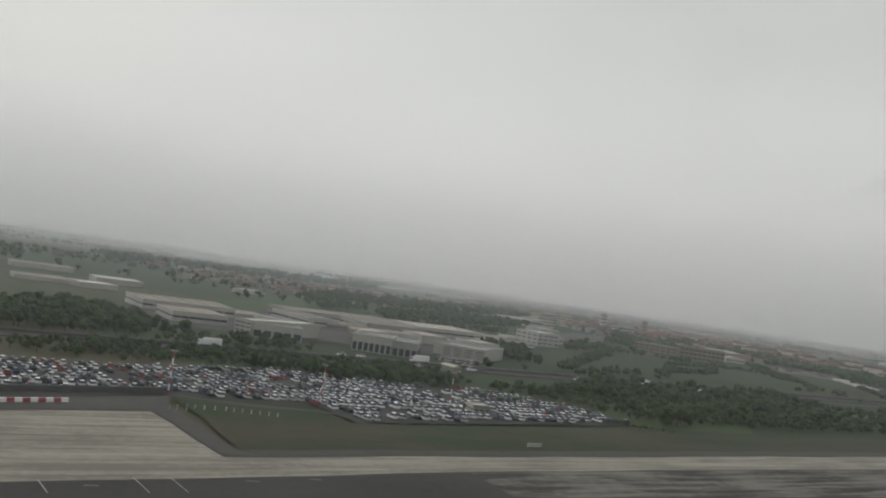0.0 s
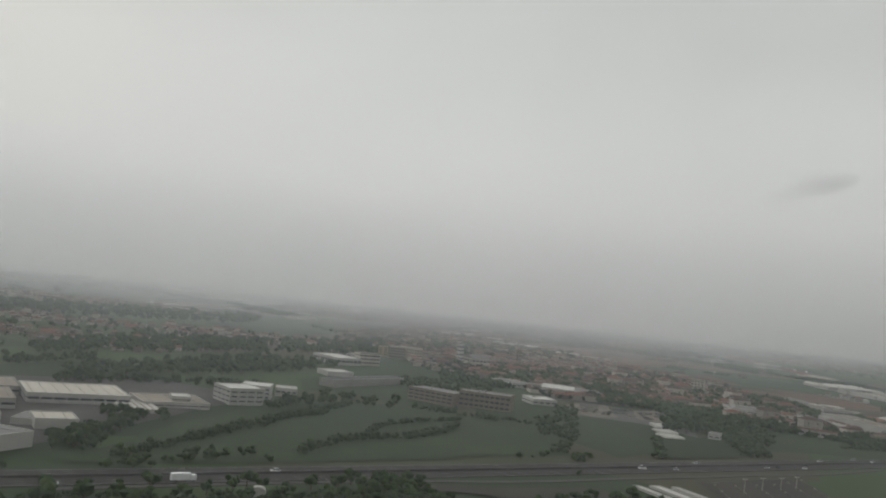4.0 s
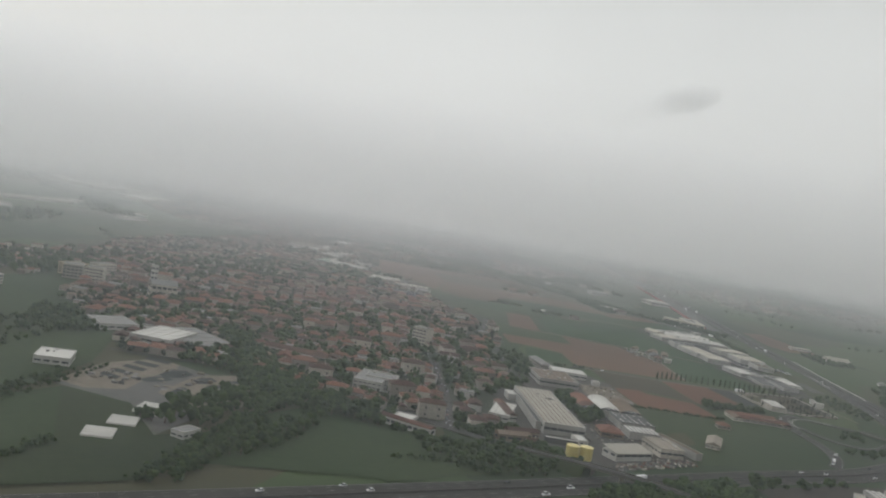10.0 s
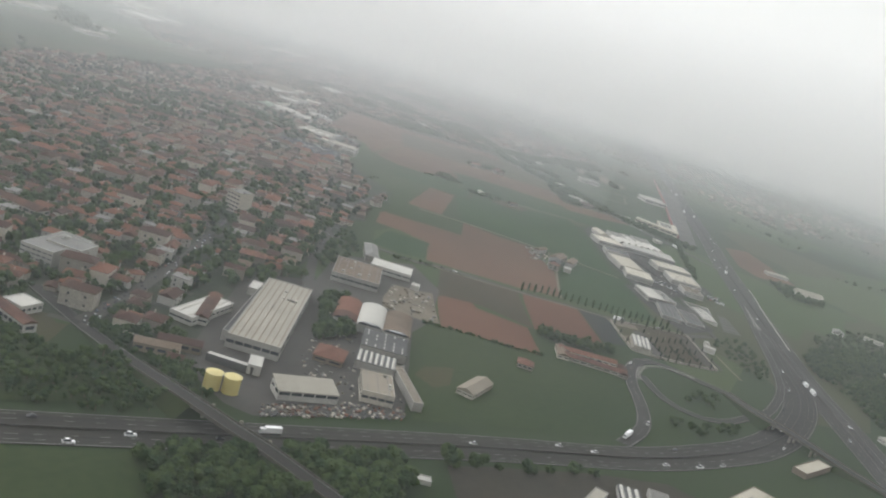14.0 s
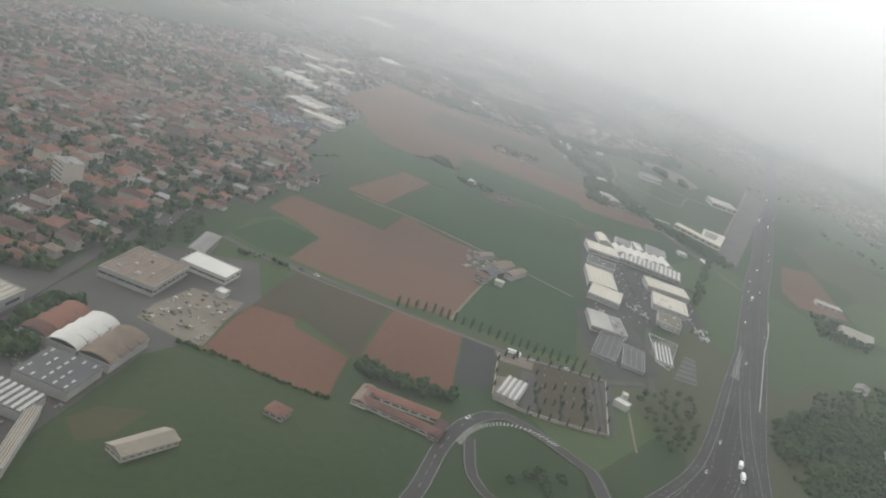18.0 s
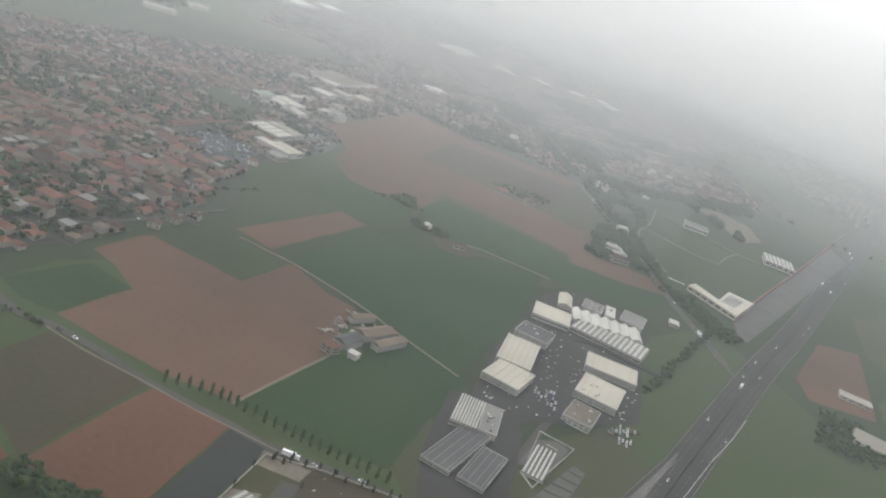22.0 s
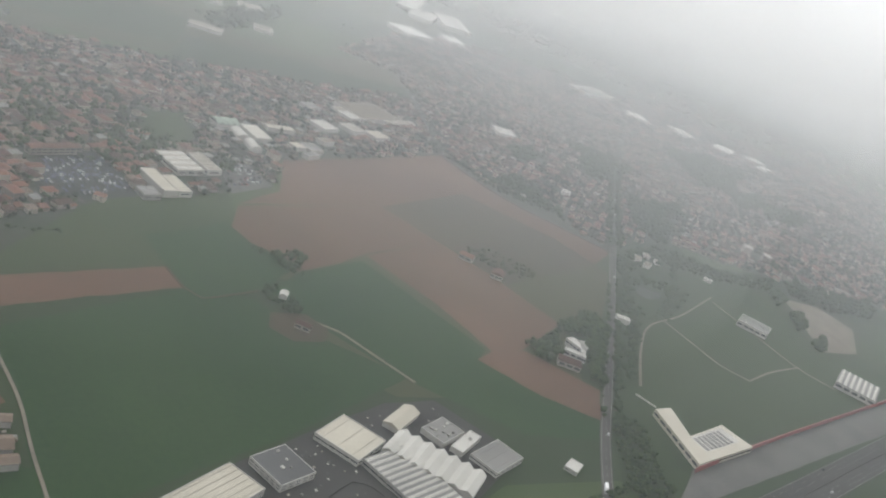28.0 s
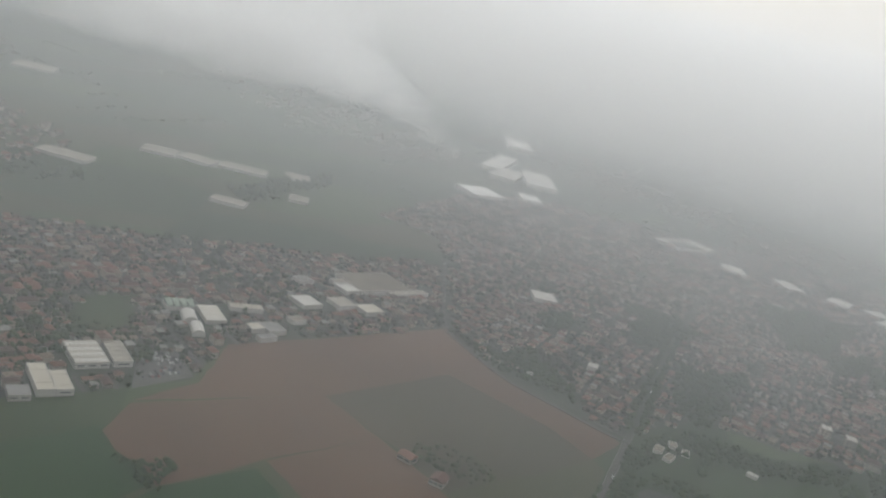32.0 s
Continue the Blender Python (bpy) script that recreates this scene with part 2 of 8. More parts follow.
    if bump:
        bp = nt.nodes.new("ShaderNodeBump")
        bp.inputs["Strength"].default_value, bp.inputs["Distance"].default_value = bump, 0.1
        nt.links.new(n2.outputs["Fac"], bp.inputs["Height"])
        nt.links.new(bp.outputs["Normal"], bs.inputs["Normal"])
    return m


M = {
    "meadow": mat("meadow", (0.019, 0.031, 0.010), (0.036, 0.047, 0.017), 0.02, 0.6, rows=0.7),
    "green": mat("green_crop", (0.022, 0.041, 0.012), (0.042, 0.059, 0.021), 0.015, 0.4, rows=0.5),
    "wheat": mat("young_wheat", (0.012, 0.038, 0.009), (0.026, 0.056, 0.015), 0.012, 0.5, rows=0.3),
    "fallow": mat("fallow_soil", (0.038, 0.037, 0.019), (0.070, 0.053, 0.031), 0.02, 0.5, rows=1.2),
    "bright_sheet": mat("bright_white_sheet", (0.66, 0.66, 0.64), (0.80, 0.80, 0.78), 0.05, 0.6, 0.6, 0.05),
    "brown": mat("ploughed_soil", (0.088, 0.050, 0.031), (0.138, 0.079, 0.049), 0.012, 0.5, rows=0.35),
    "red": mat("red_ploughed_soil", (0.096, 0.046, 0.027), (0.145, 0.070, 0.041), 0.015, 0.5, rows=1.9),
    "grey": mat("harrowed_soil", (0.046, 0.040, 0.022), (0.072, 0.056, 0.033), 0.015, 0.5, rows=0.6),
    "olive": mat("stubble", (0.048, 0.050, 0.022), (0.070, 0.064, 0.030), 0.015, 0.5, rows=1.2),
    "dark": mat("dark_soil", (0.028, 0.032, 0.030), (0.041, 0.044, 0.039), 0.03, 0.5),
    "asphalt": mat("asphalt", (0.036, 0.034, 0.031), (0.060, 0.057, 0.053), 0.05, 1.5, 0.85),
    "old_asphalt": mat("worn_asphalt", (0.060, 0.057, 0.051), (0.094, 0.088, 0.080), 0.06, 1.0, 0.9),
    "concrete": mat("pale_concrete", (0.202, 0.189, 0.158), (0.291, 0.269, 0.225), 0.08, 1.2),
    "stained_concrete": mat("stained_dark_concrete", (0.075, 0.070, 0.060), (0.13, 0.122, 0.105), 0.2, 1.5),
    "slabs": mat("streaked_slab_concrete", (0.175, 0.162, 0.134), (0.315, 0.292, 0.243), 0.08, 1.2, streak=(35.8, 26, 1.1, 1.1)),
    "worn_runway": mat("worn_runway_asphalt", (0.046, 0.042, 0.038), (0.175, 0.162, 0.140), 0.08, 0.9, streak=(35.8, 16, 1.6, 1.3)),
    "turf": mat("airfield_turf", (0.023, 0.041, 0.015), (0.058, 0.052, 0.030), 0.05, 0.5, streak=(35.8, 40, 9, 0.8)),
    "dark_road": mat("dark_carriageway_asphalt", (0.031, 0.029, 0.026), (0.050, 0.047, 0.042), 0.05, 1.2, streak=(34.2, 60, 1.2, 0.7)),
    "bare_lot": mat("bare_brown_lot", (0.036, 0.033, 0.026), (0.060, 0.052, 0.040), 0.06, 0.7),
    "dirt": mat("bare_dirt", (0.12, 0.105, 0.08), (0.22, 0.19, 0.15), 0.1, 1.0),
    "track": mat("earth_track", (0.14, 0.122, 0.095), (0.20, 0.172, 0.132), 0.1, 1.0),
    "paint": mat("road_paint", (0.26, 0.26, 0.25), (0.4, 0.4, 0.385), 0.3, 3.0, 0.7, 0.0),
    "yard": mat("yard_paving", (0.083, 0.081, 0.076), (0.137, 0.132, 0.122), 0.06, 0.8),
    "town": mat("town_gardens", (0.022, 0.036, 0.016), (0.058, 0.062, 0.045), 0.05, 0.35),
    "white_roof": mat("white_roof_sheet", (0.38, 0.37, 0.335), (0.54, 0.525, 0.48), 0.06, 1.2, 0.6, 0.1),
    "cream_roof": mat("cream_roof_sheet", (0.36, 0.33, 0.26), (0.5, 0.465, 0.38), 0.05, 0.7, 0.65, 0.1),
    "dull_roof": mat("dusty_roof_sheet", (0.29, 0.27, 0.225), (0.41, 0.385, 0.33), 0.05, 0.8, 0.7, 0.1),
    "green_sheet": mat("pale_green_sheet", (0.27, 0.33, 0.27), (0.36, 0.42, 0.35), 0.06, 1.0, 0.7, 0.1),
    "orange_wall": mat("ochre_render", (0.36, 0.28, 0.17), (0.46, 0.37, 0.24), 0.2, 1.5, 0.85, 0.05),
    "tan_roof": mat("tan_roof_sheet", (0.21, 0.185, 0.15), (0.32, 0.28, 0.225), 0.06, 1.2, 0.75, 0.1),
    "water": mat("pond_water", (0.05, 0.058, 0.05), (0.08, 0.085, 0.075), 0.2, 1.0, 0.8, 0.02),
    "grey_roof": mat("grey_roof_sheet", (0.170, 0.170, 0.162), (0.264, 0.255, 0.238), 0.06, 1.2, 0.7, 0.1),
    "dark_roof": mat("dark_roof_felt", (0.075, 0.075, 0.076), (0.12, 0.12, 0.118), 0.06, 1.0, 0.8, 0.1),
    "old_roof": mat("weathered_roof", (0.13, 0.10, 0.075), (0.23, 0.18, 0.14), 0.1, 1.4, 0.85, 0.2),
    "rib": mat("roof_seam_sheet", (0.27, 0.25, 0.2), (0.37, 0.345, 0.28), 0.1, 1.0, 0.7, 0.1),
    "red_roof": mat("clay_tiles", (0.075, 0.046, 0.037), (0.2, 0.1, 0.07), 0.15, 2.5, 0.85, 0.2, 0.0, 0.55),
    "wall": mat("render_wall", (0.27, 0.25, 0.215), (0.52, 0.48, 0.41), 0.1, 1.2, 0.9, 0.1, 0.0, 0.6),
    "dim_wall": mat("weathered_render_wall", (0.17, 0.155, 0.13), (0.36, 0.325, 0.275), 0.1, 1.2, 0.9, 0.1, 0.0, 0.7),
    "white_wall": mat("white_wall", (0.38, 0.37, 0.345), (0.52, 0.505, 0.47), 0.1, 1.2, 0.8, 0.1),
    "brown_wall": mat("brown_brick_wall", (0.18, 0.145, 0.115), (0.26, 0.215, 0.17), 0.1, 1.4, 0.9, 0.1),
    "grey_wall": mat("concrete_wall", (0.28, 0.27, 0.25), (0.38, 0.37, 0.34), 0.1, 1.0),
    "glass": mat("window_glass", (0.03, 0.035, 0.04), (0.06, 0.07, 0.08), 0.3, 2.0, 0.15, 0.0),
    "leaf": mat("tree_leaf", (0.020, 0.040, 0.013), (0.048, 0.074, 0.023), 0.06, 0.9, 0.8, 0.6, 0.0, 0.5),
    "conifer": mat("conifer_leaf", (0.012, 0.022, 0.012), (0.026, 0.040, 0.019), 0.1, 1.2, 0.8, 0.6, 0.0, 0.4),
    "bark": mat("bark", (0.07, 0.055, 0.04), (0.12, 0.095, 0.07), 1.0, 8.0),
}


# ---- the large structure ----
def smooth_line(pts, step=6.0):
    """A flowing line through the given points."""
    p = [Vector((x, y)) for x, y in pts]
    p = [2 * p[0] - p[1]] + p + [2 * p[-1] - p[-2]]
    out = []
    for i in range(1, len(p) - 2):
        n = max(1, int((p[i + 1] - p[i]).length / step))
        for k in range(n):
            t = k / n
            a, b, c, d = p[i - 1], p[i], p[i + 1], p[i + 2]
            out.append(0.5 * ((2 * b) + (c - a) * t + (2 * a - 5 * b + 4 * c - d) * t * t + (3 * b - a - 3 * c + d) * t ** 3))
    out.append(p[-2])
    return out


def beside(line, off):
    """The line moved sideways, to its left where off is positive."""
    out = []
    for i, q in enumerate(line):
        t = (line[min(i + 1, len(line) - 1)] - line[max(i - 1, 0)]).normalized()
        out.append(q + Vector((-t.y, t.x)) * off)
    return out


def ribbon(name, line, width, z, material, parent=None, label="", thick=0.08, heights=None):
    """A strip of even width along a line, with edges that go down to the ground."""
    l, r = beside(line, width / 2), beside(line, -width / 2)
    v, f = [], []
    for i in range(len(line)):
        h = z + (heights[i] if heights else 0.0)
        v += [(*l[i], h - thick), (*l[i], h), (*r[i], h), (*r[i], h - thick)]
    for i in range(len(line) - 1):
        a, b = 4 * i, 4 * i + 4
        f += [(a + k, b + k, b + k + 1, a + k + 1) for k in range(3)]
    return pieces(name, v, f, material, parent, label)


def dashes(name, line, on, off, width, z, material, parent, heights=None):
    """Broken road paint along a line."""
    v, f, run = [], [], 0.0
    for i in range(len(line) - 1):
        seg = (line[i + 1] - line[i]).length
        if run % (on + off) < on:
            t = (line[i + 1] - line[i]).normalized()
            nrm = Vector((-t.y, t.x)) * width / 2
            h = z + (heights[i] if heights else 0.0)
            k = len(v)
            v += [(*(line[i] + nrm), h), (*(line[i] - nrm), h), (*(line[i + 1] - nrm), h), (*(line[i + 1] + nrm), h)]
            f.append((k, k + 1, k + 2, k + 3))
        run += seg
    return pieces(name, v, f, material, parent)


LAYER = [0.02]
TOWN, BLOCK, ROADS = [], [], []


def field(kind, pts, label, wobble=1.2, name="field"):
    """A patch of ground with slightly uneven edges, a hand's breadth above the plain."""
    LAYER[0] += 0.006
    (TOWN if name == "town_ground" else BLOCK).append([Vector(p) for p in pts])
    v = []
    n = len(pts)
    for i in range(n):
        a, b = Vector(pts[i]), Vector(pts[(i + 1) % n])
        k = max(1, int((b - a).length / 8))
        for j in range(k):
            q = a.lerp(b, j / k)
            e = noise.noise_vector((q.x * 0.11, q.y * 0.11, 3.0)) * wobble if j else Vector((0, 0, 0))
            v.append((q.x + e.x, q.y + e.y, LAYER[0]))
    bm = bmesh.new()
    face = bm.faces.new([bm.verts.new(q) for q in v])
    bmesh.ops.triangulate(bm, faces=[face])
    for fc in bm.faces:
        if fc.normal.z < 0:
            fc.normal_flip()
    ob = part(name, bm, M[kind])
    return tagged(ob, label, "field" if name == "field" else name.replace("_", " "), kind="structure")


def plain_material():
    """The plain's far patchwork of meadows, crops and ploughed plots."""
    m = M["meadow"].copy()
    m.name = "patchwork_plain"
    nt = m.node_tree
    bs = nt.nodes["Principled BSDF"]
    old = bs.inputs["Base Color"].links[0].from_socket
    geo = nt.nodes.new("ShaderNodeNewGeometry")
    wig = nt.nodes.new("ShaderNodeMapping")
    wig.inputs["Rotation"].default_value = (0, 0, 0.5)
    wig.inputs["Scale"].default_value = (0.0105, 0.0062, 0.0)
    vor = nt.nodes.new("ShaderNodeTexVoronoi")
    vor.distance = "CHEBYCHEV"
    vor.inputs["Scale"].default_value = 1.0
    nt.links.new(geo.outputs["Position"], wig.inputs["Vector"])
    nt.links.new(wig.outputs["Vector"], vor.inputs["Vector"])
    sep = nt.nodes.new("ShaderNodeSeparateColor")
    nt.links.new(vor.outputs["Color"], sep.inputs["Color"])
    ramp = nt.nodes.new("ShaderNodeValToRGB")
    ramp.color_ramp.interpolation = "CONSTANT"
    ramp.color_ramp.elements[0].color = (0.031, 0.052, 0.018, 1)
    ramp.color_ramp.elements[1].position, ramp.color_ramp.elements[1].color = 0.3, (0.053, 0.082, 0.026, 1)
    for at, col in ((0.5, (0.064, 0.068, 0.032, 1)), (0.66, (0.025, 0.044, 0.016, 1)), (0.82, (0.074, 0.066, 0.036, 1)), (0.92, (0.068, 0.094, 0.034, 1))):
        e = ramp.color_ramp.elements.new(at)
        e.color = col
    nt.links.new(sep.outputs["Red"], ramp.inputs["Fac"])
    mix = nt.nodes.new("ShaderNodeMix")
    mix.data_type = "RGBA"
    mix.inputs[0].default_value = 0.7
    nt.links.new(old, mix.inputs[6])
    nt.links.new(ramp.outputs["Color"], mix.inputs[7])
    nt.links.new(mix.outputs[2], bs.inputs["Base Color"])
    return m


gb = bmesh.new()
bmesh.ops.create_grid(gb, x_segments=24, y_segments=24, size=5600)
ground = part("ground", gb, plain_material())
tagged(ground, "flat green plain of meadows reaching the horizon", "ground", kind="structure")
field("wheat", [(217.2, 732.6), (203.8, 818.5), (216.5, 845.1), (241.1, 851.2), (285.5, 876.5), (301.7, 802.6), (312.9, 714.8), (287.6, 719.2), (255.7, 728.1)], "dark green field of young wheat")
field("wheat", [(280.4, 622.1), (277.5, 676.2), (285.7, 712.4), (291.2, 721.6), (315.9, 714.5), (330.2, 635.7), (309.2, 625.5)], "dark green wheat field beside the farm track")
field("brown", [(213.1, 609.8), (209.7, 646.2), (192.7, 654), (178.4, 656), (174.9, 684.2), (178.5, 700.1), (216.9, 692.6), (220.7, 709.9), (216, 727.7), (220, 730.8), (244.5, 722.6), (258.2, 723.6), (275.9, 676.6), (280, 622.6), (259.1, 614.3)], "brown ploughed field beside the farmyard")
field("wheat", [(186.3, 609.1), (186.6, 634.4), (187.6, 646.5), (209.7, 646.2), (212.5, 610.3), (200.6, 606.7)], "small dark green field by the road")
field("green", [(177.9, 689.1), (175.4, 725.1), (181.1, 734.9), (206.6, 731.5), (218.6, 729.9), (221.5, 693.2)], "light green crop field")
field("brown", [(182.4, 735.3), (184.8, 820.4), (202.9, 819.6), (204, 734.3)], "narrow strip of brown ploughed soil")
field("green", [(149.2, 744.7), (124.8, 811), (115.2, 897.8), (140.8, 885.1), (157.4, 876.5), (154.3, 847.8), (154.1, 827), (186.6, 826.8), (184.8, 820.4), (181.1, 734.9), (175.4, 725.1)], "light green crop field beside the town")
field("wheat", [(153.1, 849.1), (144.6, 883.4), (183.9, 885), (193.2, 886.2), (210.7, 852.2), (210, 822), (202.9, 819.6), (184.8, 820.4), (155.3, 825.9)], "dark green field between ploughed land")
field("brown", [(126.2, 895.9), (112.2, 933.7), (68.1, 968.7), (62, 1035.2), (49.7, 1135.5), (91.6, 1126.9), (148.4, 1156.2), (206.5, 1147), (217.7, 1113.6), (115.4, 1090.1), (132.3, 997.7)], "wide brown ploughed field below the town")
field("grey", [(132.3, 997.7), (115.4, 1090.1), (183.6, 1113), (217.7, 1113.6), (224.1, 1074.7), (224.6, 1034.9), (229, 1007.6), (192, 1007.1), (176.4, 1003.4)], "grey-brown harrowed field")
field("olive", [(232.5, 1006.4), (224.6, 1034.9), (224.1, 1074.7), (217.7, 1113.6), (229.1, 1112.5), (274.9, 1041.5), (271.1, 1007.4)], "olive green stubble field beside the avenue")
field("brown", [(151.2, 875.6), (128.6, 894.7), (132.2, 995.7), (177.6, 1002.5), (185.9, 937.9), (192.8, 914.4), (197.4, 883.9), (186.7, 883.9), (168.2, 876.1)], "brown ploughed field with a straight edge")
field("brown", [(187.4, 936.9), (177.6, 1002.5), (198.9, 1005.5), (232.5, 1006.4), (270.3, 1006.2), (273.7, 992.9), (283.5, 958), (279.7, 938.1), (238.3, 941.4)], "long brown ploughed strip ending at the avenue")
field("brown", [(283.6, 923.5), (278, 944.3), (284.8, 958.4), (322.1, 971.7), (338.9, 948.8), (315.7, 933.6)], "corner of brown ploughed soil by the avenue")
field("wheat", [(213.2, 853.8), (198.1, 884.2), (192.2, 929.4), (217.4, 931.2), (278.4, 935.4), (283.6, 923.5), (315.7, 933.6), (339.3, 947.3), (348.3, 933.5), (333.3, 900), (290.2, 876.3), (240.8, 861.6)], "dark green wheat field behind the industrial estate")
field("red", [(233.1, 516.2), (226.6, 554.4), (236.2, 571.5), (243.4, 555.5), (265.7, 551.2), (272.9, 519.4)], "red-brown ploughed field")
field("fallow", [(225.6, 556.4), (221.4, 599.8), (258.7, 606.7), (267.9, 552.6), (243.4, 562)], "olive-brown fallow field below the poplars")
field("red", [(268.5, 553.4), (261.1, 605.7), (287.5, 611), (299.1, 561.5), (270.3, 552)], "red-brown ploughed plot by the road")
field("dark", [(288.1, 610.5), (302, 611.5), (308.8, 573.8), (298.9, 567.3)], "dark soil plot beside the cemetery")
field("green", [(237.1, 423.4), (221.9, 502.1), (226.7, 512.2), (272.6, 520.3), (306.9, 529.4), (309.9, 483.7), (301.2, 462.8), (265.7, 441)], "broad green meadow beside the slip road")
field("brown", [(424.9, 914.2), (428.3, 1000.8), (452.1, 1020.5), (468.2, 906.5), (434.6, 889.1)], "brown field beyond the motorway")


# ---- roads ----
def flyover_bank(line, hs, width, z, crest, rise):
    """Grass banks, parapets and piers of the flyover."""
    l, r = beside(line, width / 2), beside(line, -width / 2)
    v, f = [], []
    for i in range(len(line) - 1):
        if (line[i] - crest).length < 13 or hs[i] < 0.15:
            continue
        k = len(v)
        for j in (i, i + 1):
            h = z + hs[j] - 0.02
            n = (l[j] - r[j]).normalized() * hs[j] * 1.5
            v += [(*(l[j] + n), 0.05), (*l[j], h), (*r[j], h), (*(r[j] - n), 0.05)]
        f += [(k, k + 4, k + 5, k + 1), (k + 2, k + 6, k + 7, k + 3)]
    tagged(pieces("embankment", v, f, M["meadow"]), "grassy bank carrying the flyover", "embankment", kind="structure")
    near = [i for i in range(len(line)) if (line[i] - crest).length < 40]
    ob = new("flyover_parapet")
    tagged(ob, "pale concrete parapets and piers of the flyover", "parapet", kind="structure")
    for side in (l, r):
        some = [side[i] for i in near]
        ribbon("parapet", some, 0.2, z + 0.45, M["stained_concrete"], ob, thick=0.9, heights=[hs[i] for i in near])
    mid = min(range(len(line)), key=lambda i: (line[i] - crest).length)
    way = (line[mid + 1] - line[mid - 1]).normalized()
    for q in (crest, crest + way * 9.6, crest - way * 9.6):
        for s in (-1.4, 1.4):
            c = q + Vector((-way.y, way.x)) * s
            part("pier", box_bm(c.x - 0.35, c.y - 0.35, 0, c.x + 0.35, c.y + 0.35, z + rise(c) - 0.3), M["concrete"], ob)


def road(label, pts, width, lines=(), material="asphalt", z=0.16, name="road", edge=True, heights=None, step=6.0, crest=None):
    """A carriageway with edge lines and broken lane lines, which are offsets from its middle."""
    line = smooth_line(pts, step)
    ROADS.append((line, width))
    hs = None
    if heights:
        hs = [heights(q) for q in line]
    ob = ribbon(name, line, width, z, M[material], thick=0.3, heights=hs)
    tagged(ob, label, "road", kind="structure")
    if edge:
        for s in (-1, 1):
            ribbon("edge_line", beside(line, s * (width / 2 - 0.35)), 0.11, z + 0.012, M["paint"], ob, thick=0.004, heights=hs)
    for off in lines:
        dashes("lane_line", smooth_line([tuple(q) for q in beside(line, off)], 2.0), 2.0, 4.0, 0.1, z + 0.012, M["paint"], ob, heights=None)
    if heights:
        flyover_bank(line, hs, width, z, crest, heights)
    return ob


FLYOVER = Vector((200.0, 381.5))


LOOP_BRIDGE = Vector((367.0, 514.5))


def loop_height(p):
    """The hump of the slip road over the carriageway."""
    return 3.1 * math.exp(-((p - LOOP_BRIDGE).length / 24.0) ** 2)


def bridge_height(p):
    """The hump of the flyover."""
    return 3.3 * math.exp(-((p - FLYOVER).length / 34.0) ** 2)

# dual carriageway along the airfield, then the motorway and its slip roads
road("dark asphalt dual carriageway with white lane lines", [(-877.4, -353.3), (-464, -72.1), (-257.3, 68.5), (-133.3, 152.9), (-34.1, 220.4), (65.1, 287.9), (164.4, 355.4), (256.1, 419.3), (304.3, 450.6), (333, 476), (351.8, 497.1), (367.6, 523.3), (381.3, 556.8), (388.4, 586.6), (390, 612), (394, 660)], 14.4, [-5.4, -3.2, 3.2, 5.4], z=0.20, material="dark_road")
road("wide grey asphalt motorway running to the horizon", [(409.6, 486.7), (405, 480), (401, 560), (398, 620), (401, 720), (407, 890), (413, 985), (420, 1150), (436, 1500), (470, 2300), (520, 3400)], 16.5, [-5.8, -3.4, 3.4, 5.8])
road("slip road joining the motorway", [(362.1, 537.7), (370.2, 555), (380.1, 585.4), (385.5, 623.3), (390.3, 683.2), (396, 745)], 4.2, [0], z=0.24)
road("slip road curving under the flyover", [(403.3, 509.3), (402.6, 561.3), (400.7, 599.1), (398.5, 630.9), (398, 690)], 5, [0], z=0.27)
road("curved slip road round the green loop", [(300, 458), (307.7, 476.7), (309.6, 496.9), (307.7, 525.7), (310.1, 547.5), (318.5, 560.9), (334.2, 557.3), (340.8, 554.1), (349.1, 549.9), (358.7, 527.1), (365.5, 516.6), (372, 508.7), (380.2, 501.6), (390.8, 494.6), (404, 484)], 5.2, [0], z=0.36, heights=loop_height, crest=LOOP_BRIDGE)
road("inner loop of the slip road", [(312.8, 537), (319.7, 516.8), (329.6, 509.4), (341.3, 512.7), (354.1, 528.2), (361.9, 542.2)], 4, [], z=0.31)
road("country road on a flyover over the carriageway", [(121.2, 428.1), (142.3, 413.6), (160.8, 401.9), (176.6, 391.9), (189.3, 383.8), (198.6, 378.5), (209.1, 374.2), (220.2, 369.3), (233.5, 363.6), (251.2, 353.6)], 4.6, [], z=0.36, heights=bridge_height, crest=FLYOVER)
road("town street leading to the flyover", [(142.3, 413.6), (141.9, 447.9), (138.3, 498.4), (136.1, 557.8), (145.2, 613.2), (161.1, 681.4), (165.8, 747.5)], 2.4, [], z=0.62, edge=False, material="old_asphalt")
road("yard street beside the long hall", [(196.4, 435.3), (186.6, 489.8), (173.8, 545.4), (168.5, 600)], 3.4, [], z=0.62, edge=False, material="old_asphalt")
road("straight country road between ploughed fields", [(186.9, 602.6), (209.3, 599.4), (216.7, 603.3), (234.8, 605.8), (258.5, 606.3), (287.5, 611), (301.6, 612.3), (321.4, 619.7), (341.7, 626.3), (357.2, 642.1)], 3.6, [], z=0.15, edge=False, material="old_asphalt")
road("pale earth track to the farmyard", [(279.9, 620.5), (278.3, 646.5), (277.3, 678.1)], 1.2, [], z=0.24, edge=False, material="track")
road("earth track between the fields", [(190.1, 729.2), (207.4, 730.8), (219.5, 732.1), (255.7, 728.1), (282.6, 721.5), (314, 714.9)], 1.1, [], z=0.24, edge=False, material="dirt")
road("pale earth track to the hut", [(184.8, 820.4), (203.3, 819), (211.9, 822), (210.7, 852.2)], 1.1, [], z=0.24, edge=False, material="grey")
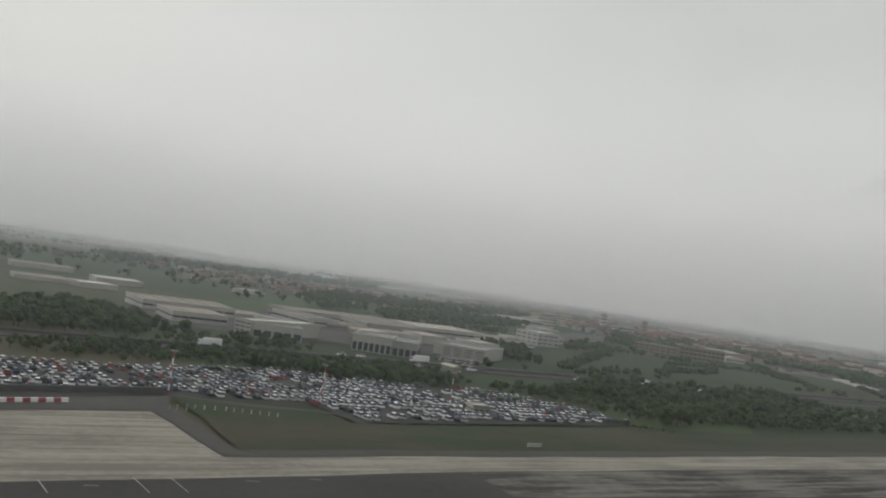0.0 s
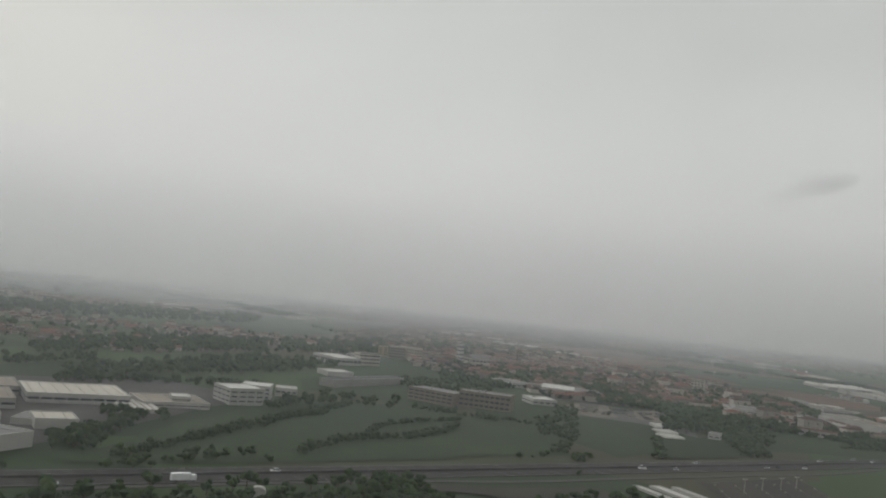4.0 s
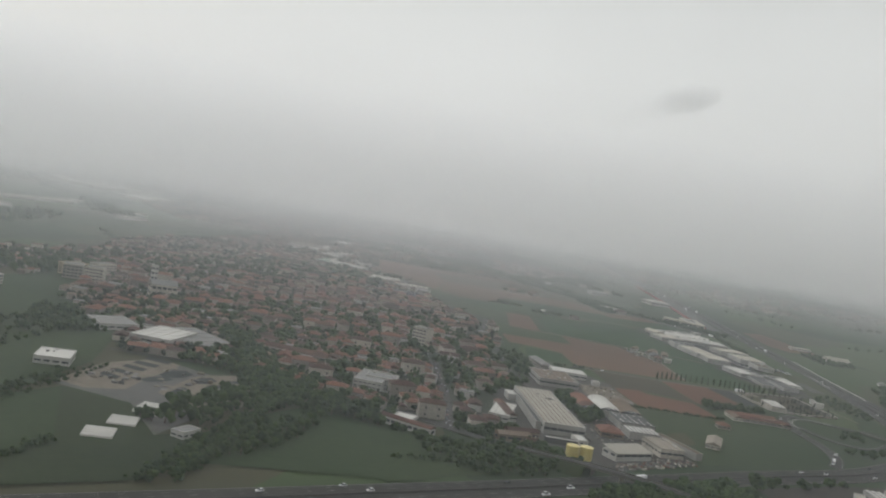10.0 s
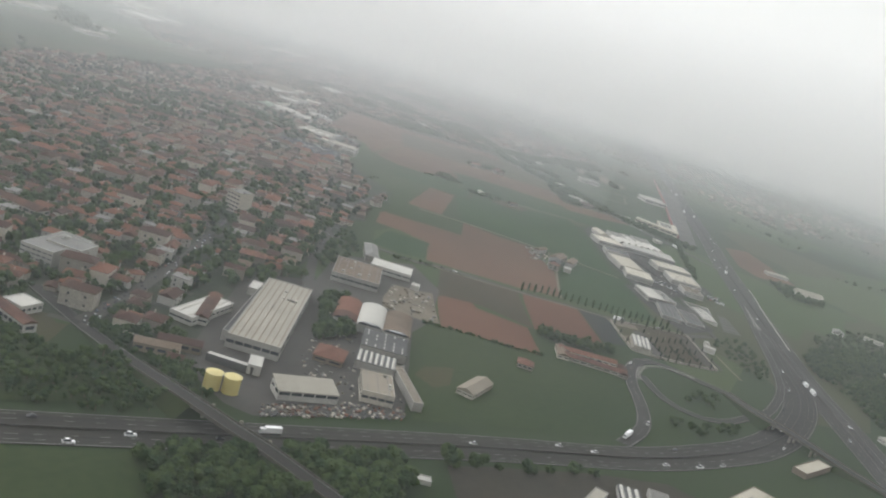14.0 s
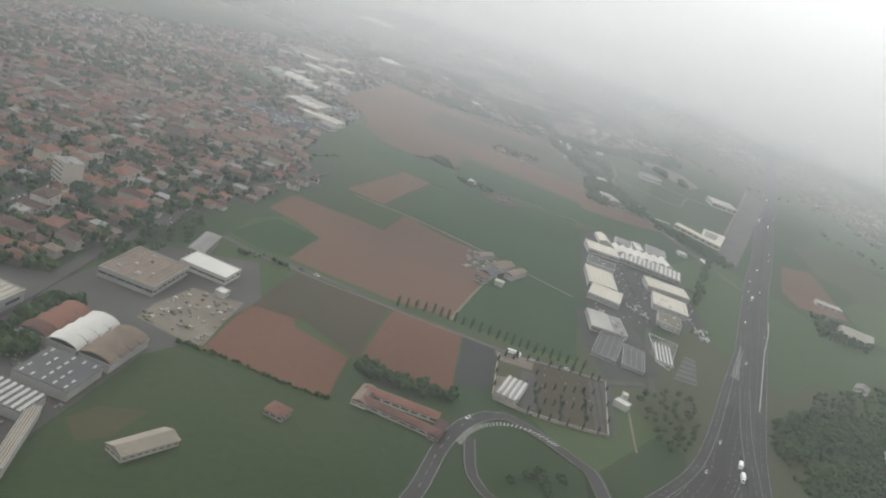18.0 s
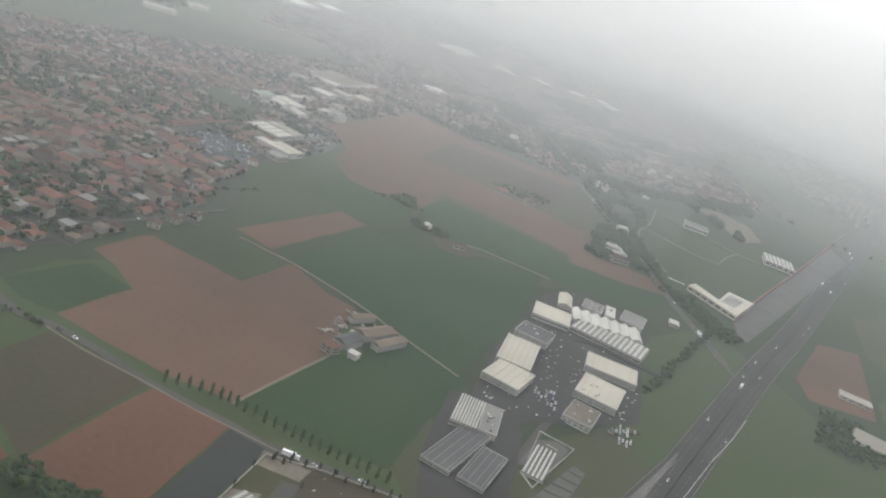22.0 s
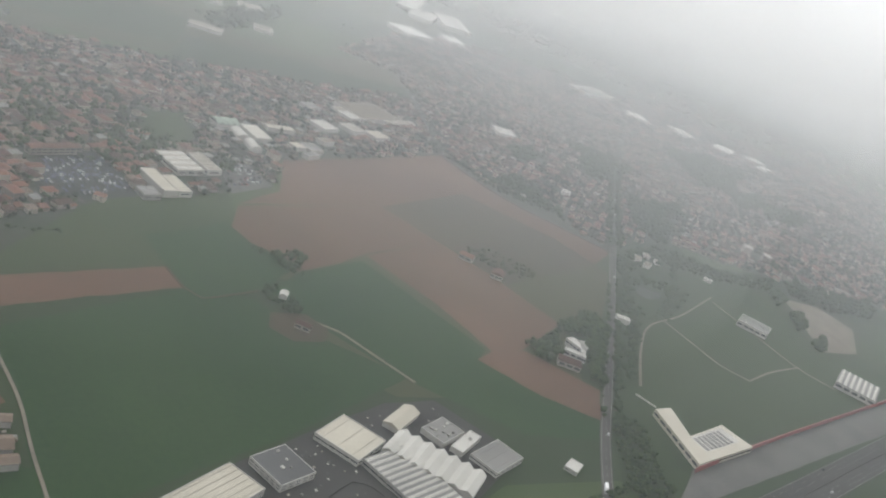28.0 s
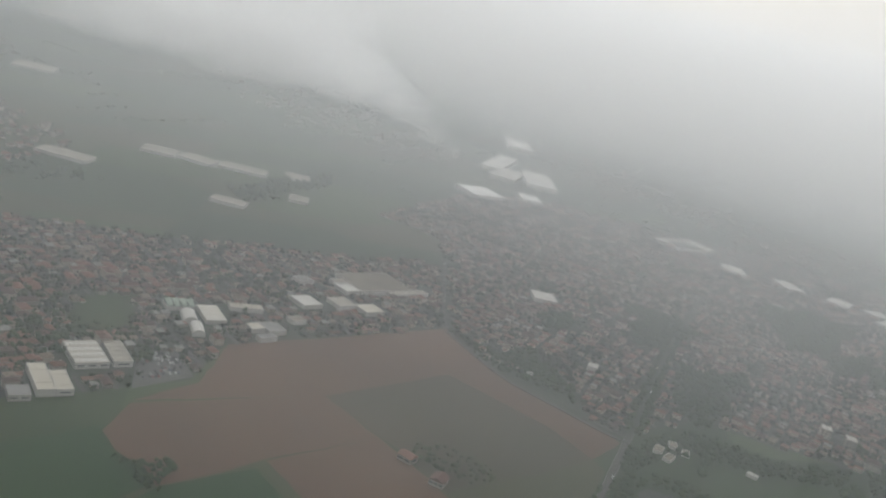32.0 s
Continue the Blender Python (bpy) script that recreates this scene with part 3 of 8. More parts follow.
road("pale earth track beside the wheat", [(239.6, 862.5), (248.3, 868.5), (267.1, 872.3), (289.6, 876.9)], 1.5, [], z=0.24, edge=False, material="track")
road("avenue between fields and park", [(390.6, 880.2), (372, 906.4), (349.5, 937.1), (326.1, 972.8), (289.1, 1028.7), (227.5, 1121.1), (169.7, 1206.5), (103.9, 1303.7), (58.5, 1374.8), (-14.4, 1495)], 4.6, [0], z=0.15, material="old_asphalt")
road("side road along the industrial estate", [(398.9, 868.1), (375.4, 900.2), (354.6, 928.1), (331.2, 962.5), (288.7, 1029.2)], 3, [], z=0.13, edge=False, material="old_asphalt")
road("street along the edge of the town", [(54.7, 1131.2), (121.5, 1126.8), (165.5, 1137.8), (199.5, 1147.9), (207.1, 1153.3)], 2.8, [], z=0.62, edge=False, material="old_asphalt")
road("street out of the town", [(-87.3, 1230.4), (6.5, 1162.9), (51.7, 1133.8)], 2.8, [], z=0.62, edge=False, material="old_asphalt")
road("curved path through the park", [(326.9, 1001.4), (302.5, 1040), (285.8, 1075.5), (283.1, 1116), (274.4, 1164.2), (271.2, 1181.9)], 1.5, [], z=0.24, edge=False, material="dirt")
road("straight gravel path in the park", [(284.5, 1095.1), (309.1, 1089.5), (329.6, 1085), (346.6, 1089.6)], 1.2, [], z=0.24, edge=False, material="dirt")
road("gravel path between lawns", [(346, 1090.6), (345.4, 1120), (349.2, 1153.5)], 1.2, [], z=0.24, edge=False, material="dirt")
road("gravel path along the lawns", [(276.1, 1174.2), (314.6, 1162), (348.6, 1151.3), (373.3, 1153.9)], 1.2, [], z=0.24, edge=False, material="dirt")
road("industrial estate street", [(355.7, 721.9), (332.8, 789.5), (331.3, 813.4), (370.7, 818.4)], 4, [], z=0.62, edge=False)
# paved yards, town ground and airfield
field("asphalt", [(329.5, 684), (323, 709), (316, 736), (311, 756), (306, 786), (300.5, 822), (297, 852), (302, 876), (343.1, 886), (365, 808.3), (378.2, 757.1)], "dark asphalt yard of the industrial estate", 0.6, name="yard")
field("asphalt", [(342.8, 630.3), (331.3, 653.9), (316.7, 701.7), (336.7, 717.2), (349.2, 699.6), (362.4, 657.5)], "dark asphalt yard in front of the dark halls", 0.6, name="yard")
field("old_asphalt", [(153.8, 435.1), (159.6, 490.1), (160.7, 504.2), (181.9, 520.1), (179.1, 567.7), (209, 592.2), (225.8, 564.3), (229.2, 518.4), (224.7, 497), (235, 422.6), (200.3, 393.9), (192.1, 395.3), (175.8, 408.3)], "grey works yard beside the carriageway", 0.6, name="yard")
field("dirt", [(210.2, 515.3), (207.7, 528.2), (207.7, 549.6), (224.2, 555.4), (232.3, 517.2), (229.5, 514.7)], "pale bare building plot", 0.6, name="bare_plot")
field("olive", [(232, 457.9), (233.9, 467.6), (243.1, 475.6), (243.8, 459.1), (239.3, 452)], "dry patch in the meadow", 0.6, name="bare_plot")
field("town", [(61.2, 450.6), (92.8, 429.2), (117.7, 412.1), (142.7, 412.7), (160.6, 408), (174.4, 407.1), (169.1, 440.7), (161.3, 496.9), (172.5, 532.1), (169.8, 626.8), (171.2, 750), (125.9, 811.3), (108, 872.1), (4.7, 1011.5), (-73.5, 930.8), (-87.4, 698.5), (-57.1, 556.9), (18.4, 440)], "town ground of gardens and lanes", 0.6, name="town_ground")
field("town", [(164.3, 653.3), (169.7, 681.7), (170, 695.5), (171.3, 729.6), (146.1, 744.1), (121.7, 757.4), (120.4, 814.8), (117.1, 876.7), (109, 930.4), (68.8, 966.4), (47.5, 1146.2), (-72.9, 1295.6), (-89.4, 1120.8), (-114.2, 983.2), (-145.7, 875.2), (-118.6, 754.1), (74.1, 666.8)], "town ground of gardens and streets", 0.6, name="town_ground")
field("town", [(-213.1, 1234.7), (-150.7, 1274.5), (40.6, 1126.3), (51.7, 1133.8), (121.5, 1126.8), (165.5, 1137.8), (199.7, 1150.5), (191.7, 1231.2), (252.2, 1286.8), (298, 1343.6), (330.3, 1401.6), (147.5, 1905.5), (53, 1897), (-139.7, 1826.5), (-233.2, 1684.4), (-315.4, 1598.3), (-348.7, 1471.9)], "town ground of gardens and streets", 0.6, name="town_ground")
field("town", [(21.8, 769.6), (-71, 858.8), (-92.5, 937.5), (-103.6, 1079.8), (-66.7, 1122), (-16.7, 1172.9), (45.5, 1125), (61.8, 968.3), (52.3, 914.9), (57.2, 880.5), (84.7, 759.3)], "far town ground of gardens and streets", 0.6, name="town_ground")
field("green", [(1.3, 903.5), (-4.2, 939.9), (46.6, 919.2), (51.2, 882.8)], "playing field in the town", 0.6, name="playing_field")
field("dark", [(66.8, 813.3), (67.7, 848.9), (117.5, 844.2), (120.9, 815.5), (111.5, 794.9)], "dark parking yard of the works", 0.6, name="yard")
field("yard", [(74.5, 915.1), (73.5, 936.2), (105.4, 933.8), (115.1, 899.5)], "grey yard beside the white halls", 0.6, name="yard")
field("yard", [(378.5, 966.2), (385.4, 1075.5), (404, 1362.6), (425.4, 1315), (404.9, 1068.8), (394.5, 937.9), (390.8, 930.4)], "grey paved strip along the red wall", 0.6, name="yard")
field("water", [(250.6, 1114.4), (248.5, 1125.5), (255.4, 1129.1), (257.6, 1135.1), (262.9, 1125.7), (262.6, 1112.1), (257.2, 1109)], "pale shallow pond in the park", 0.6, name="pond")
field("meadow", [(45.7, 1519.2), (21.6, 1627.4), (75.6, 1627.8), (115.1, 1515.1), (103.2, 1465.6)], "shaded grass under town trees", 0.6, name="grove_ground")
field("meadow", [(49.8, 1315.2), (33.1, 1398.8), (69.7, 1386.3), (101.8, 1306.3), (83.4, 1290.7)], "shaded grass under town trees", 0.6, name="grove_ground")
field("meadow", [(133.9, 1311.1), (139.9, 1352.3), (163.3, 1329.8), (165.3, 1279)], "shaded grass under town trees", 0.6, name="grove_ground")
field("meadow", [(27, 1237.1), (29.8, 1273.1), (58.4, 1253.3), (60.1, 1217.4)], "shaded grass under town trees", 0.6, name="grove_ground")
field("meadow", [(139, 1534.2), (164, 1582), (194.8, 1529), (175.7, 1475.8)], "shaded grass under town trees", 0.6, name="grove_ground")
field("grey", [(228, 846), (233, 862), (246, 864), (254, 856), (250, 842), (238, 838)], "trodden bare soil round the hut", 0.6, name="bare_plot")
field("dirt", [(286.7, 1267.3), (304.9, 1293.4), (335.2, 1287.4), (355.5, 1239.4), (345.5, 1206.6), (327.4, 1221.8), (313.5, 1242.3)], "bare rubble lot behind the park", 0.6, name="bare_plot")
field("slabs", [(-225.2, -12.7), (-195.9, 15.6), (-181.5, -4.6), (-38.6, 103.9), (955.7, 888.3), (488, 470.5), (-132, 22.9), (-183.7, -17.3), (-210.9, -38.2)], "pale concrete apron and taxiway", 0.6, name="apron")
field("asphalt", [(-210.9, -38.2), (-183.7, -17.3), (-154.7, 6.1), (-132, 22.9), (488, 470.5), (22.7, 55), (-181.4, -70.1)], "dark asphalt runway shoulder", 0.6, name="runway")
field("worn_runway", [(-153.7, 6.2), (-132.2, 22.2), (-60, 74.2), (100, 189.8), (40, 90), (-89, 34), (-118.4, 15.5), (-149.2, -3.2)], "dark runway asphalt with pale worn streaks", 0.6, name="runway_patch")
field("old_asphalt", [(-196.6, 17), (-195, 21.3), (-180.9, -0.2), (-33.1, 113.5), (-37.9, 105), (-181.5, -4.3)], "grey verge beside the apron", 0.6, name="verge")
field("turf", [(-196, 33.6), (-183.3, 44.7), (-170.6, 27.7), (-123.1, 67.8), (-23.1, 131.1), (-32.4, 114.7), (-138.7, 31.8), (-180.9, 0.1)], "brownish grass of the airfield", 0.6, name="airfield_grass")
field("turf", [(-197.1, 28.5), (-185.4, 45.9), (-172.2, 27.8), (-136.6, 52), (-128, 41), (-138.7, 32.2), (-180.7, 0.6)], "patchy green and brown grass of the airfield", 1.6, name="airfield_grass")
field("old_asphalt", [(-197.2, 29.5), (-185, 30.5), (-176, 34.5), (-163, 34.8), (-162, 35.8), (-176, 36), (-186, 32.4), (-197, 31)], "narrow grey perimeter track on the grass", 0.3, name="perimeter_track")
field("asphalt", [(-240.1, 18.5), (-228.3, 41.7), (-211.3, 56.4), (-189.6, 81.5), (-166.7, 85.8), (-147.3, 97.8), (-130.8, 90.2), (-118.4, 74.7), (-169.9, 29.9), (-177.1, 40), (-197.7, 30.4), (-224.5, -5.1)], "grey asphalt car park", 0.6, name="car_park")
field("old_asphalt", [(-224.5, -5.1), (-197.4, 29.4), (-195, 21.3), (-196.2, 15.8), (-221.8, -9.2)], "grey service road by the apron", 0.6, name="service_road")
field("old_asphalt", [(-252.2, 139.1), (-256.9, 191.6), (-211.2, 294.5), (-150, 340), (-112, 318), (-134.6, 200), (-145.2, 172.4), (-170.5, 164.1), (-192.8, 157.2), (-216, 145.6), (-235.4, 129.1)], "grey yards of the industrial buildings", 0.6, name="yard")
field("green", [(-125.7, 175.7), (-118.5, 242.7), (-97.7, 331), (-62, 342.9), (-8, 331), (-37.1, 236.3), (-95.9, 191)], "meadow beside the carriageway", 0.6, name="yard")
field("green", [(-82.7, 225.7), (-108.1, 278.2), (-85, 333.2), (-52.1, 320.1), (4.8, 325.8), (-1.2, 264.2), (-51.1, 230.6)], "meadow with low hedges", 0.6, name="yard")
field("green", [(68.2, 325.3), (77.6, 378.5), (98.8, 415.3), (126.7, 411.9), (155.1, 382.9), (136.8, 345.2)], "meadow beside the covered basins", 0.6, name="yard")
field("green", [(-7.9, 317), (19.8, 378.3), (42.3, 380.8), (41.6, 328.5), (31.1, 288.2), (15.1, 270.5)], "meadow beside the basins", 0.6, name="yard")
field("green", [(92.5, 398.5), (107.3, 402), (124.3, 398.2), (144.6, 393), (165.8, 387.2), (179.5, 382.9), (127.4, 340.1)], "meadow below the town edge", 0.6, name="yard")
field("green", [(137, 324.2), (190.7, 362.7), (202.8, 357.9), (214.6, 352), (131.4, 298.9)], "meadow south of the carriageway", 0.6, name="yard")
field("yard", [(16.9, 381.1), (16.7, 408.6), (35.8, 437.9), (72.5, 419.2), (68.8, 385.9), (61.2, 344.2), (44.2, 372.9)], "grey paved yard of the basin works", 0.6, name="yard")
field("yard", [(-28.8, 173.2), (4, 179.7), (-7.3, 149.5), (-31.6, 143.4)], "car lot beside the pale path", 0.6, name="yard")
field("bare_lot", [(250, 402), (262, 411), (288, 427), (312, 438), (326, 432), (322, 405), (300, 392), (262, 378), (254, 388)], "bare grey-brown yard of the depots", 0.8, name="yard")
field("bare_lot", [(-62, 190), (-28.3, 200.5), (-2.1, 214.5), (5.3, 205.4), (-25.1, 190)], "dark bare ground beside the service road", 0.8, name="yard")
road("narrow service road beside the carriageway", [(-120, 150), (-92, 170), (-56.2, 194), (-29.5, 208), (-10, 220), (8.5, 233.5), (31, 248.5), (57.5, 267), (89.9, 288), (118.2, 312.5)], 2.4, [], z=0.17, edge=False, material="old_asphalt")
road("pale concrete strip beside the car lot", [(-33.7, 175), (-11.2, 179.7), (7.4, 183.2), (21.5, 185.4)], 0.7, [], z=0.14, edge=False, material="concrete")
road("pale concrete strip along the car lot", [(-26.2, 182.7), (-13.6, 185.8), (-1.1, 187.9)], 0.7, [], z=0.14, edge=False, material="concrete")
road("main street of the town with parked cars", [(145.4, 410.2), (143.7, 437.3), (141.8, 471.5), (133.7, 528.3), (125.6, 587.7), (114.3, 649)], 2.6, [], z=0.6, edge=False, material="old_asphalt")
road("street beside the long hall", [(198.3, 428.4), (193.2, 460.5), (184.1, 502.4), (172.2, 558), (161.7, 629)], 2.8, [], z=0.585, edge=False, material="old_asphalt")
field("dirt", [(15.5, 385.1), (17.7, 419.4), (30.7, 440.2), (40.8, 435.7), (37.9, 408.7), (37.3, 387.8), (25.9, 381.1)], "bare brown yard with dark rows", 0.6, name="bare_plot")
field("dirt", [(47.3, 390.4), (53, 427), (63.6, 435.8), (77.3, 417.4), (74.9, 390.2), (63.9, 379.7)], "bare brown yard with dark planting beds", 0.6, name="bare_plot")
field("dark", [(55, 399.3), (54.4, 392.8), (51.1, 390.3), (48.5, 394.3), (48.9, 401), (52.4, 403.6)], "dark round planting bed", 0.6, name="planting_bed")
field("dark", [(58.7, 420.9), (57.5, 414.2), (53.1, 410.8), (50.2, 414.1), (51.3, 420.8), (55.7, 424.4)], "dark round planting bed", 0.6, name="planting_bed")
field("dark", [(65, 412.3), (63.9, 406.1), (60.1, 403.2), (57.5, 406.5), (58.5, 412.8), (62.4, 415.8)], "dark round planting bed", 0.6, name="planting_bed")
field("dark", [(67.6, 423.3), (66.4, 417.8), (63.1, 415.2), (60.7, 417.9), (61.8, 423.4), (65.2, 426.1)], "dark round planting bed", 0.6, name="planting_bed")
field("dark", [(72.8, 411.8), (71.5, 406.6), (67.9, 403.9), (65.7, 406.4), (66.7, 412.5), (70.4, 415.4)], "dark round planting bed", 0.6, name="planting_bed")
field("dark", [(49.2, 423.9), (47.5, 416.5), (42.6, 412.5), (39.1, 415.5), (40.2, 423.7), (45.3, 428)], "dark round planting bed", 0.6, name="planting_bed")
field("dark", [(45.7, 411.6), (44, 405.7), (39.4, 402.1), (36.1, 403.8), (37.6, 409.6), (42.3, 413.5)], "dark round planting bed", 0.6, name="planting_bed")
field("dark", [(22.6, 401.9), (22.8, 406.6), (29.9, 403.3), (29.9, 398.8)], "dark stacked row on the yard", 0.6, name="planting_bed")
field("dark", [(23.6, 409.7), (23.6, 414.5), (31.5, 411.5), (31.4, 406.8)], "dark stacked row on the yard", 0.6, name="planting_bed")
field("dark", [(24.7, 417.9), (24.7, 422.9), (33.3, 420.3), (33.1, 415.3)], "dark stacked row on the yard", 0.6, name="planting_bed")
field("dark", [(25.6, 426.3), (25.8, 431.8), (34.9, 429.3), (34.8, 424.1)], "dark stacked row on the yard", 0.6, name="planting_bed")
field("dark", [(26.8, 435.3), (26.7, 442.2), (36.9, 439), (36.7, 433.5)], "dark stacked row on the yard", 0.6, name="planting_bed")
field("track", [(46.6, 391.9), (50.9, 424.1), (52.6, 421.9), (49, 388.7)], "pale path between the beds", 0.6, name="bare_plot")
field("green", [(-63.4, 429.3), (-42.1, 493), (0.5, 482.3), (13.9, 418.5), (12.1, 372.4), (1.8, 338.4), (-6.6, 314.4)], "meadow with scattered trees round the school", 0.6, name="field")
field("meadow", [(19.8, 378.3), (44.2, 372.9), (61.2, 344.2), (66.8, 351.4), (76.1, 336.3), (71.2, 308.8), (31.9, 279.2), (40.6, 326.6)], "grass beside the basin works", 0.6, name="field")
field("yard", [(356, 679), (366.6, 679.5), (365.3, 705.7), (360.9, 708.2), (354.4, 701.3)], "paved strip round the striped building", 0.6, name="yard")
road("grey lane past the striped building", [(361.2, 638.2), (357.4, 658.2), (352.8, 704.3), (350.3, 747.3)], 3, [], z=0.15, edge=False, material="old_asphalt")
road("pale path in the walled meadow", [(354.5, 609.1), (357, 596.5), (360.9, 578.2)], 0.8, [], z=0.13, edge=False, material="track")
road("pale gravel path beside the country road", [(218.2, 601.5), (233.9, 602), (258.7, 605.6), (275.2, 607.4), (288.6, 610.1), (302.2, 612.5), (311.6, 614.5)], 0.8, [], z=0.17, edge=False, material="track")


# ---- buildings ----
def solid(verts, faces):
    bm = bmesh.new()
    vs = [bm.verts.new(v) for v in verts]
    for f in faces:
        bm.faces.new([vs[i] for i in f])
    bmesh.ops.recalc_face_normals(bm, faces=bm.faces)
    return bm


def add_box(bm, x0, y0, z0, x1, y1, z1):
    v = [bm.verts.new(p) for p in ((x0, y0, z0), (x1, y0, z0), (x1, y1, z0), (x0, y1, z0), (x0, y0, z1), (x1, y0, z1), (x1, y1, z1), (x0, y1, z1))]
    for f in ((3, 2, 1, 0), (4, 5, 6, 7), (0, 1, 5, 4), (1, 2, 6, 5), (2, 3, 7, 6), (3, 0, 4, 7)):
        bm.faces.new([v[i] for i in f])


def boxes(*dims):
    bm = bmesh.new()
    for d in dims:
        add_box(bm, *d)
    return bm


def gable_bm(w, d, h, rise, over=0.25):
    """A pitched roof with its ridge along the longer side."""
    if w >= d:
        a, b = w / 2 + over, d / 2 + over
        v = [(-a, -b, h), (a, -b, h), (a, b, h), (-a, b, h), (-a, 0, h + rise), (a, 0, h + rise), (-a, -b, h - 0.12), (a, -b, h - 0.12), (a, b, h - 0.12), (-a, b, h - 0.12)]
        f = [(0, 1, 5, 4), (2, 3, 4, 5), (6, 7, 1, 0), (8, 9, 3, 2), (7, 8, 2, 5, 1), (9, 6, 0, 4, 3), (6, 9, 8, 7)]
    else:
        a, b = w / 2 + over, d / 2 + over
        v = [(-a, -b, h), (a, -b, h), (a, b, h), (-a, b, h), (0, -b, h + rise), (0, b, h + rise), (-a, -b, h - 0.12), (a, -b, h - 0.12), (a, b, h - 0.12), (-a, b, h - 0.12)]
        f = [(1, 2, 5, 4), (3, 0, 4, 5), (7, 8, 2, 1), (9, 6, 0, 3), (6, 7, 1, 4, 0), (8, 9, 3, 5, 2), (6, 9, 8, 7)]
    return solid(v, f)


def hip_bm(w, d, h, rise, over=0.3):
    a, b = w / 2 + over, d / 2 + over
    if w >= d:
        r1, r2 = (-(a - b * 0.95), 0, h + rise), (a - b * 0.95, 0, h + rise)
        f = [(0, 1, 5, 4), (2, 3, 4, 5), (1, 2, 5), (3, 0, 4)]
    else:
        r1, r2 = (0, -(b - a * 0.95), h + rise), (0, b - a * 0.95, h + rise)
        f = [(0, 1, 4), (1, 2, 5, 4), (2, 3, 5), (3, 0, 4, 5)]
    v = [(-a, -b, h), (a, -b, h), (a, b, h), (-a, b, h), r1, r2, (-a, -b, h - 0.12), (a, -b, h - 0.12), (a, b, h - 0.12), (-a, b, h - 0.12)]
    f += [(6, 7, 1, 0), (7, 8, 2, 1), (8, 9, 3, 2), (9, 6, 0, 3), (6, 9, 8, 7)]
    return solid(v, f)


PANE = {}


def pane_mesh(w, h):
    """One window pane in a proud frame, shared by all windows of its size."""
    key = (round(w, 1), round(h, 1))
    if key not in PANE:
        bm = boxes((-w / 2, -0.05, -h / 2, w / 2, 0.03, h / 2))
        me = bpy.data.meshes.new("window")
        bm.to_mesh(me)
        bm.free()
        me.materials.append(M["glass"])
        PANE[key] = me
    return PANE[key]


def put_window(parent, x, y, z, turn, w, h):
    ob = new("window", pane_mesh(w, h))
    ob.parent = parent
    ob.matrix_basis = pose(x, y, z, 0, 0, turn)
    return ob


FOOT = []


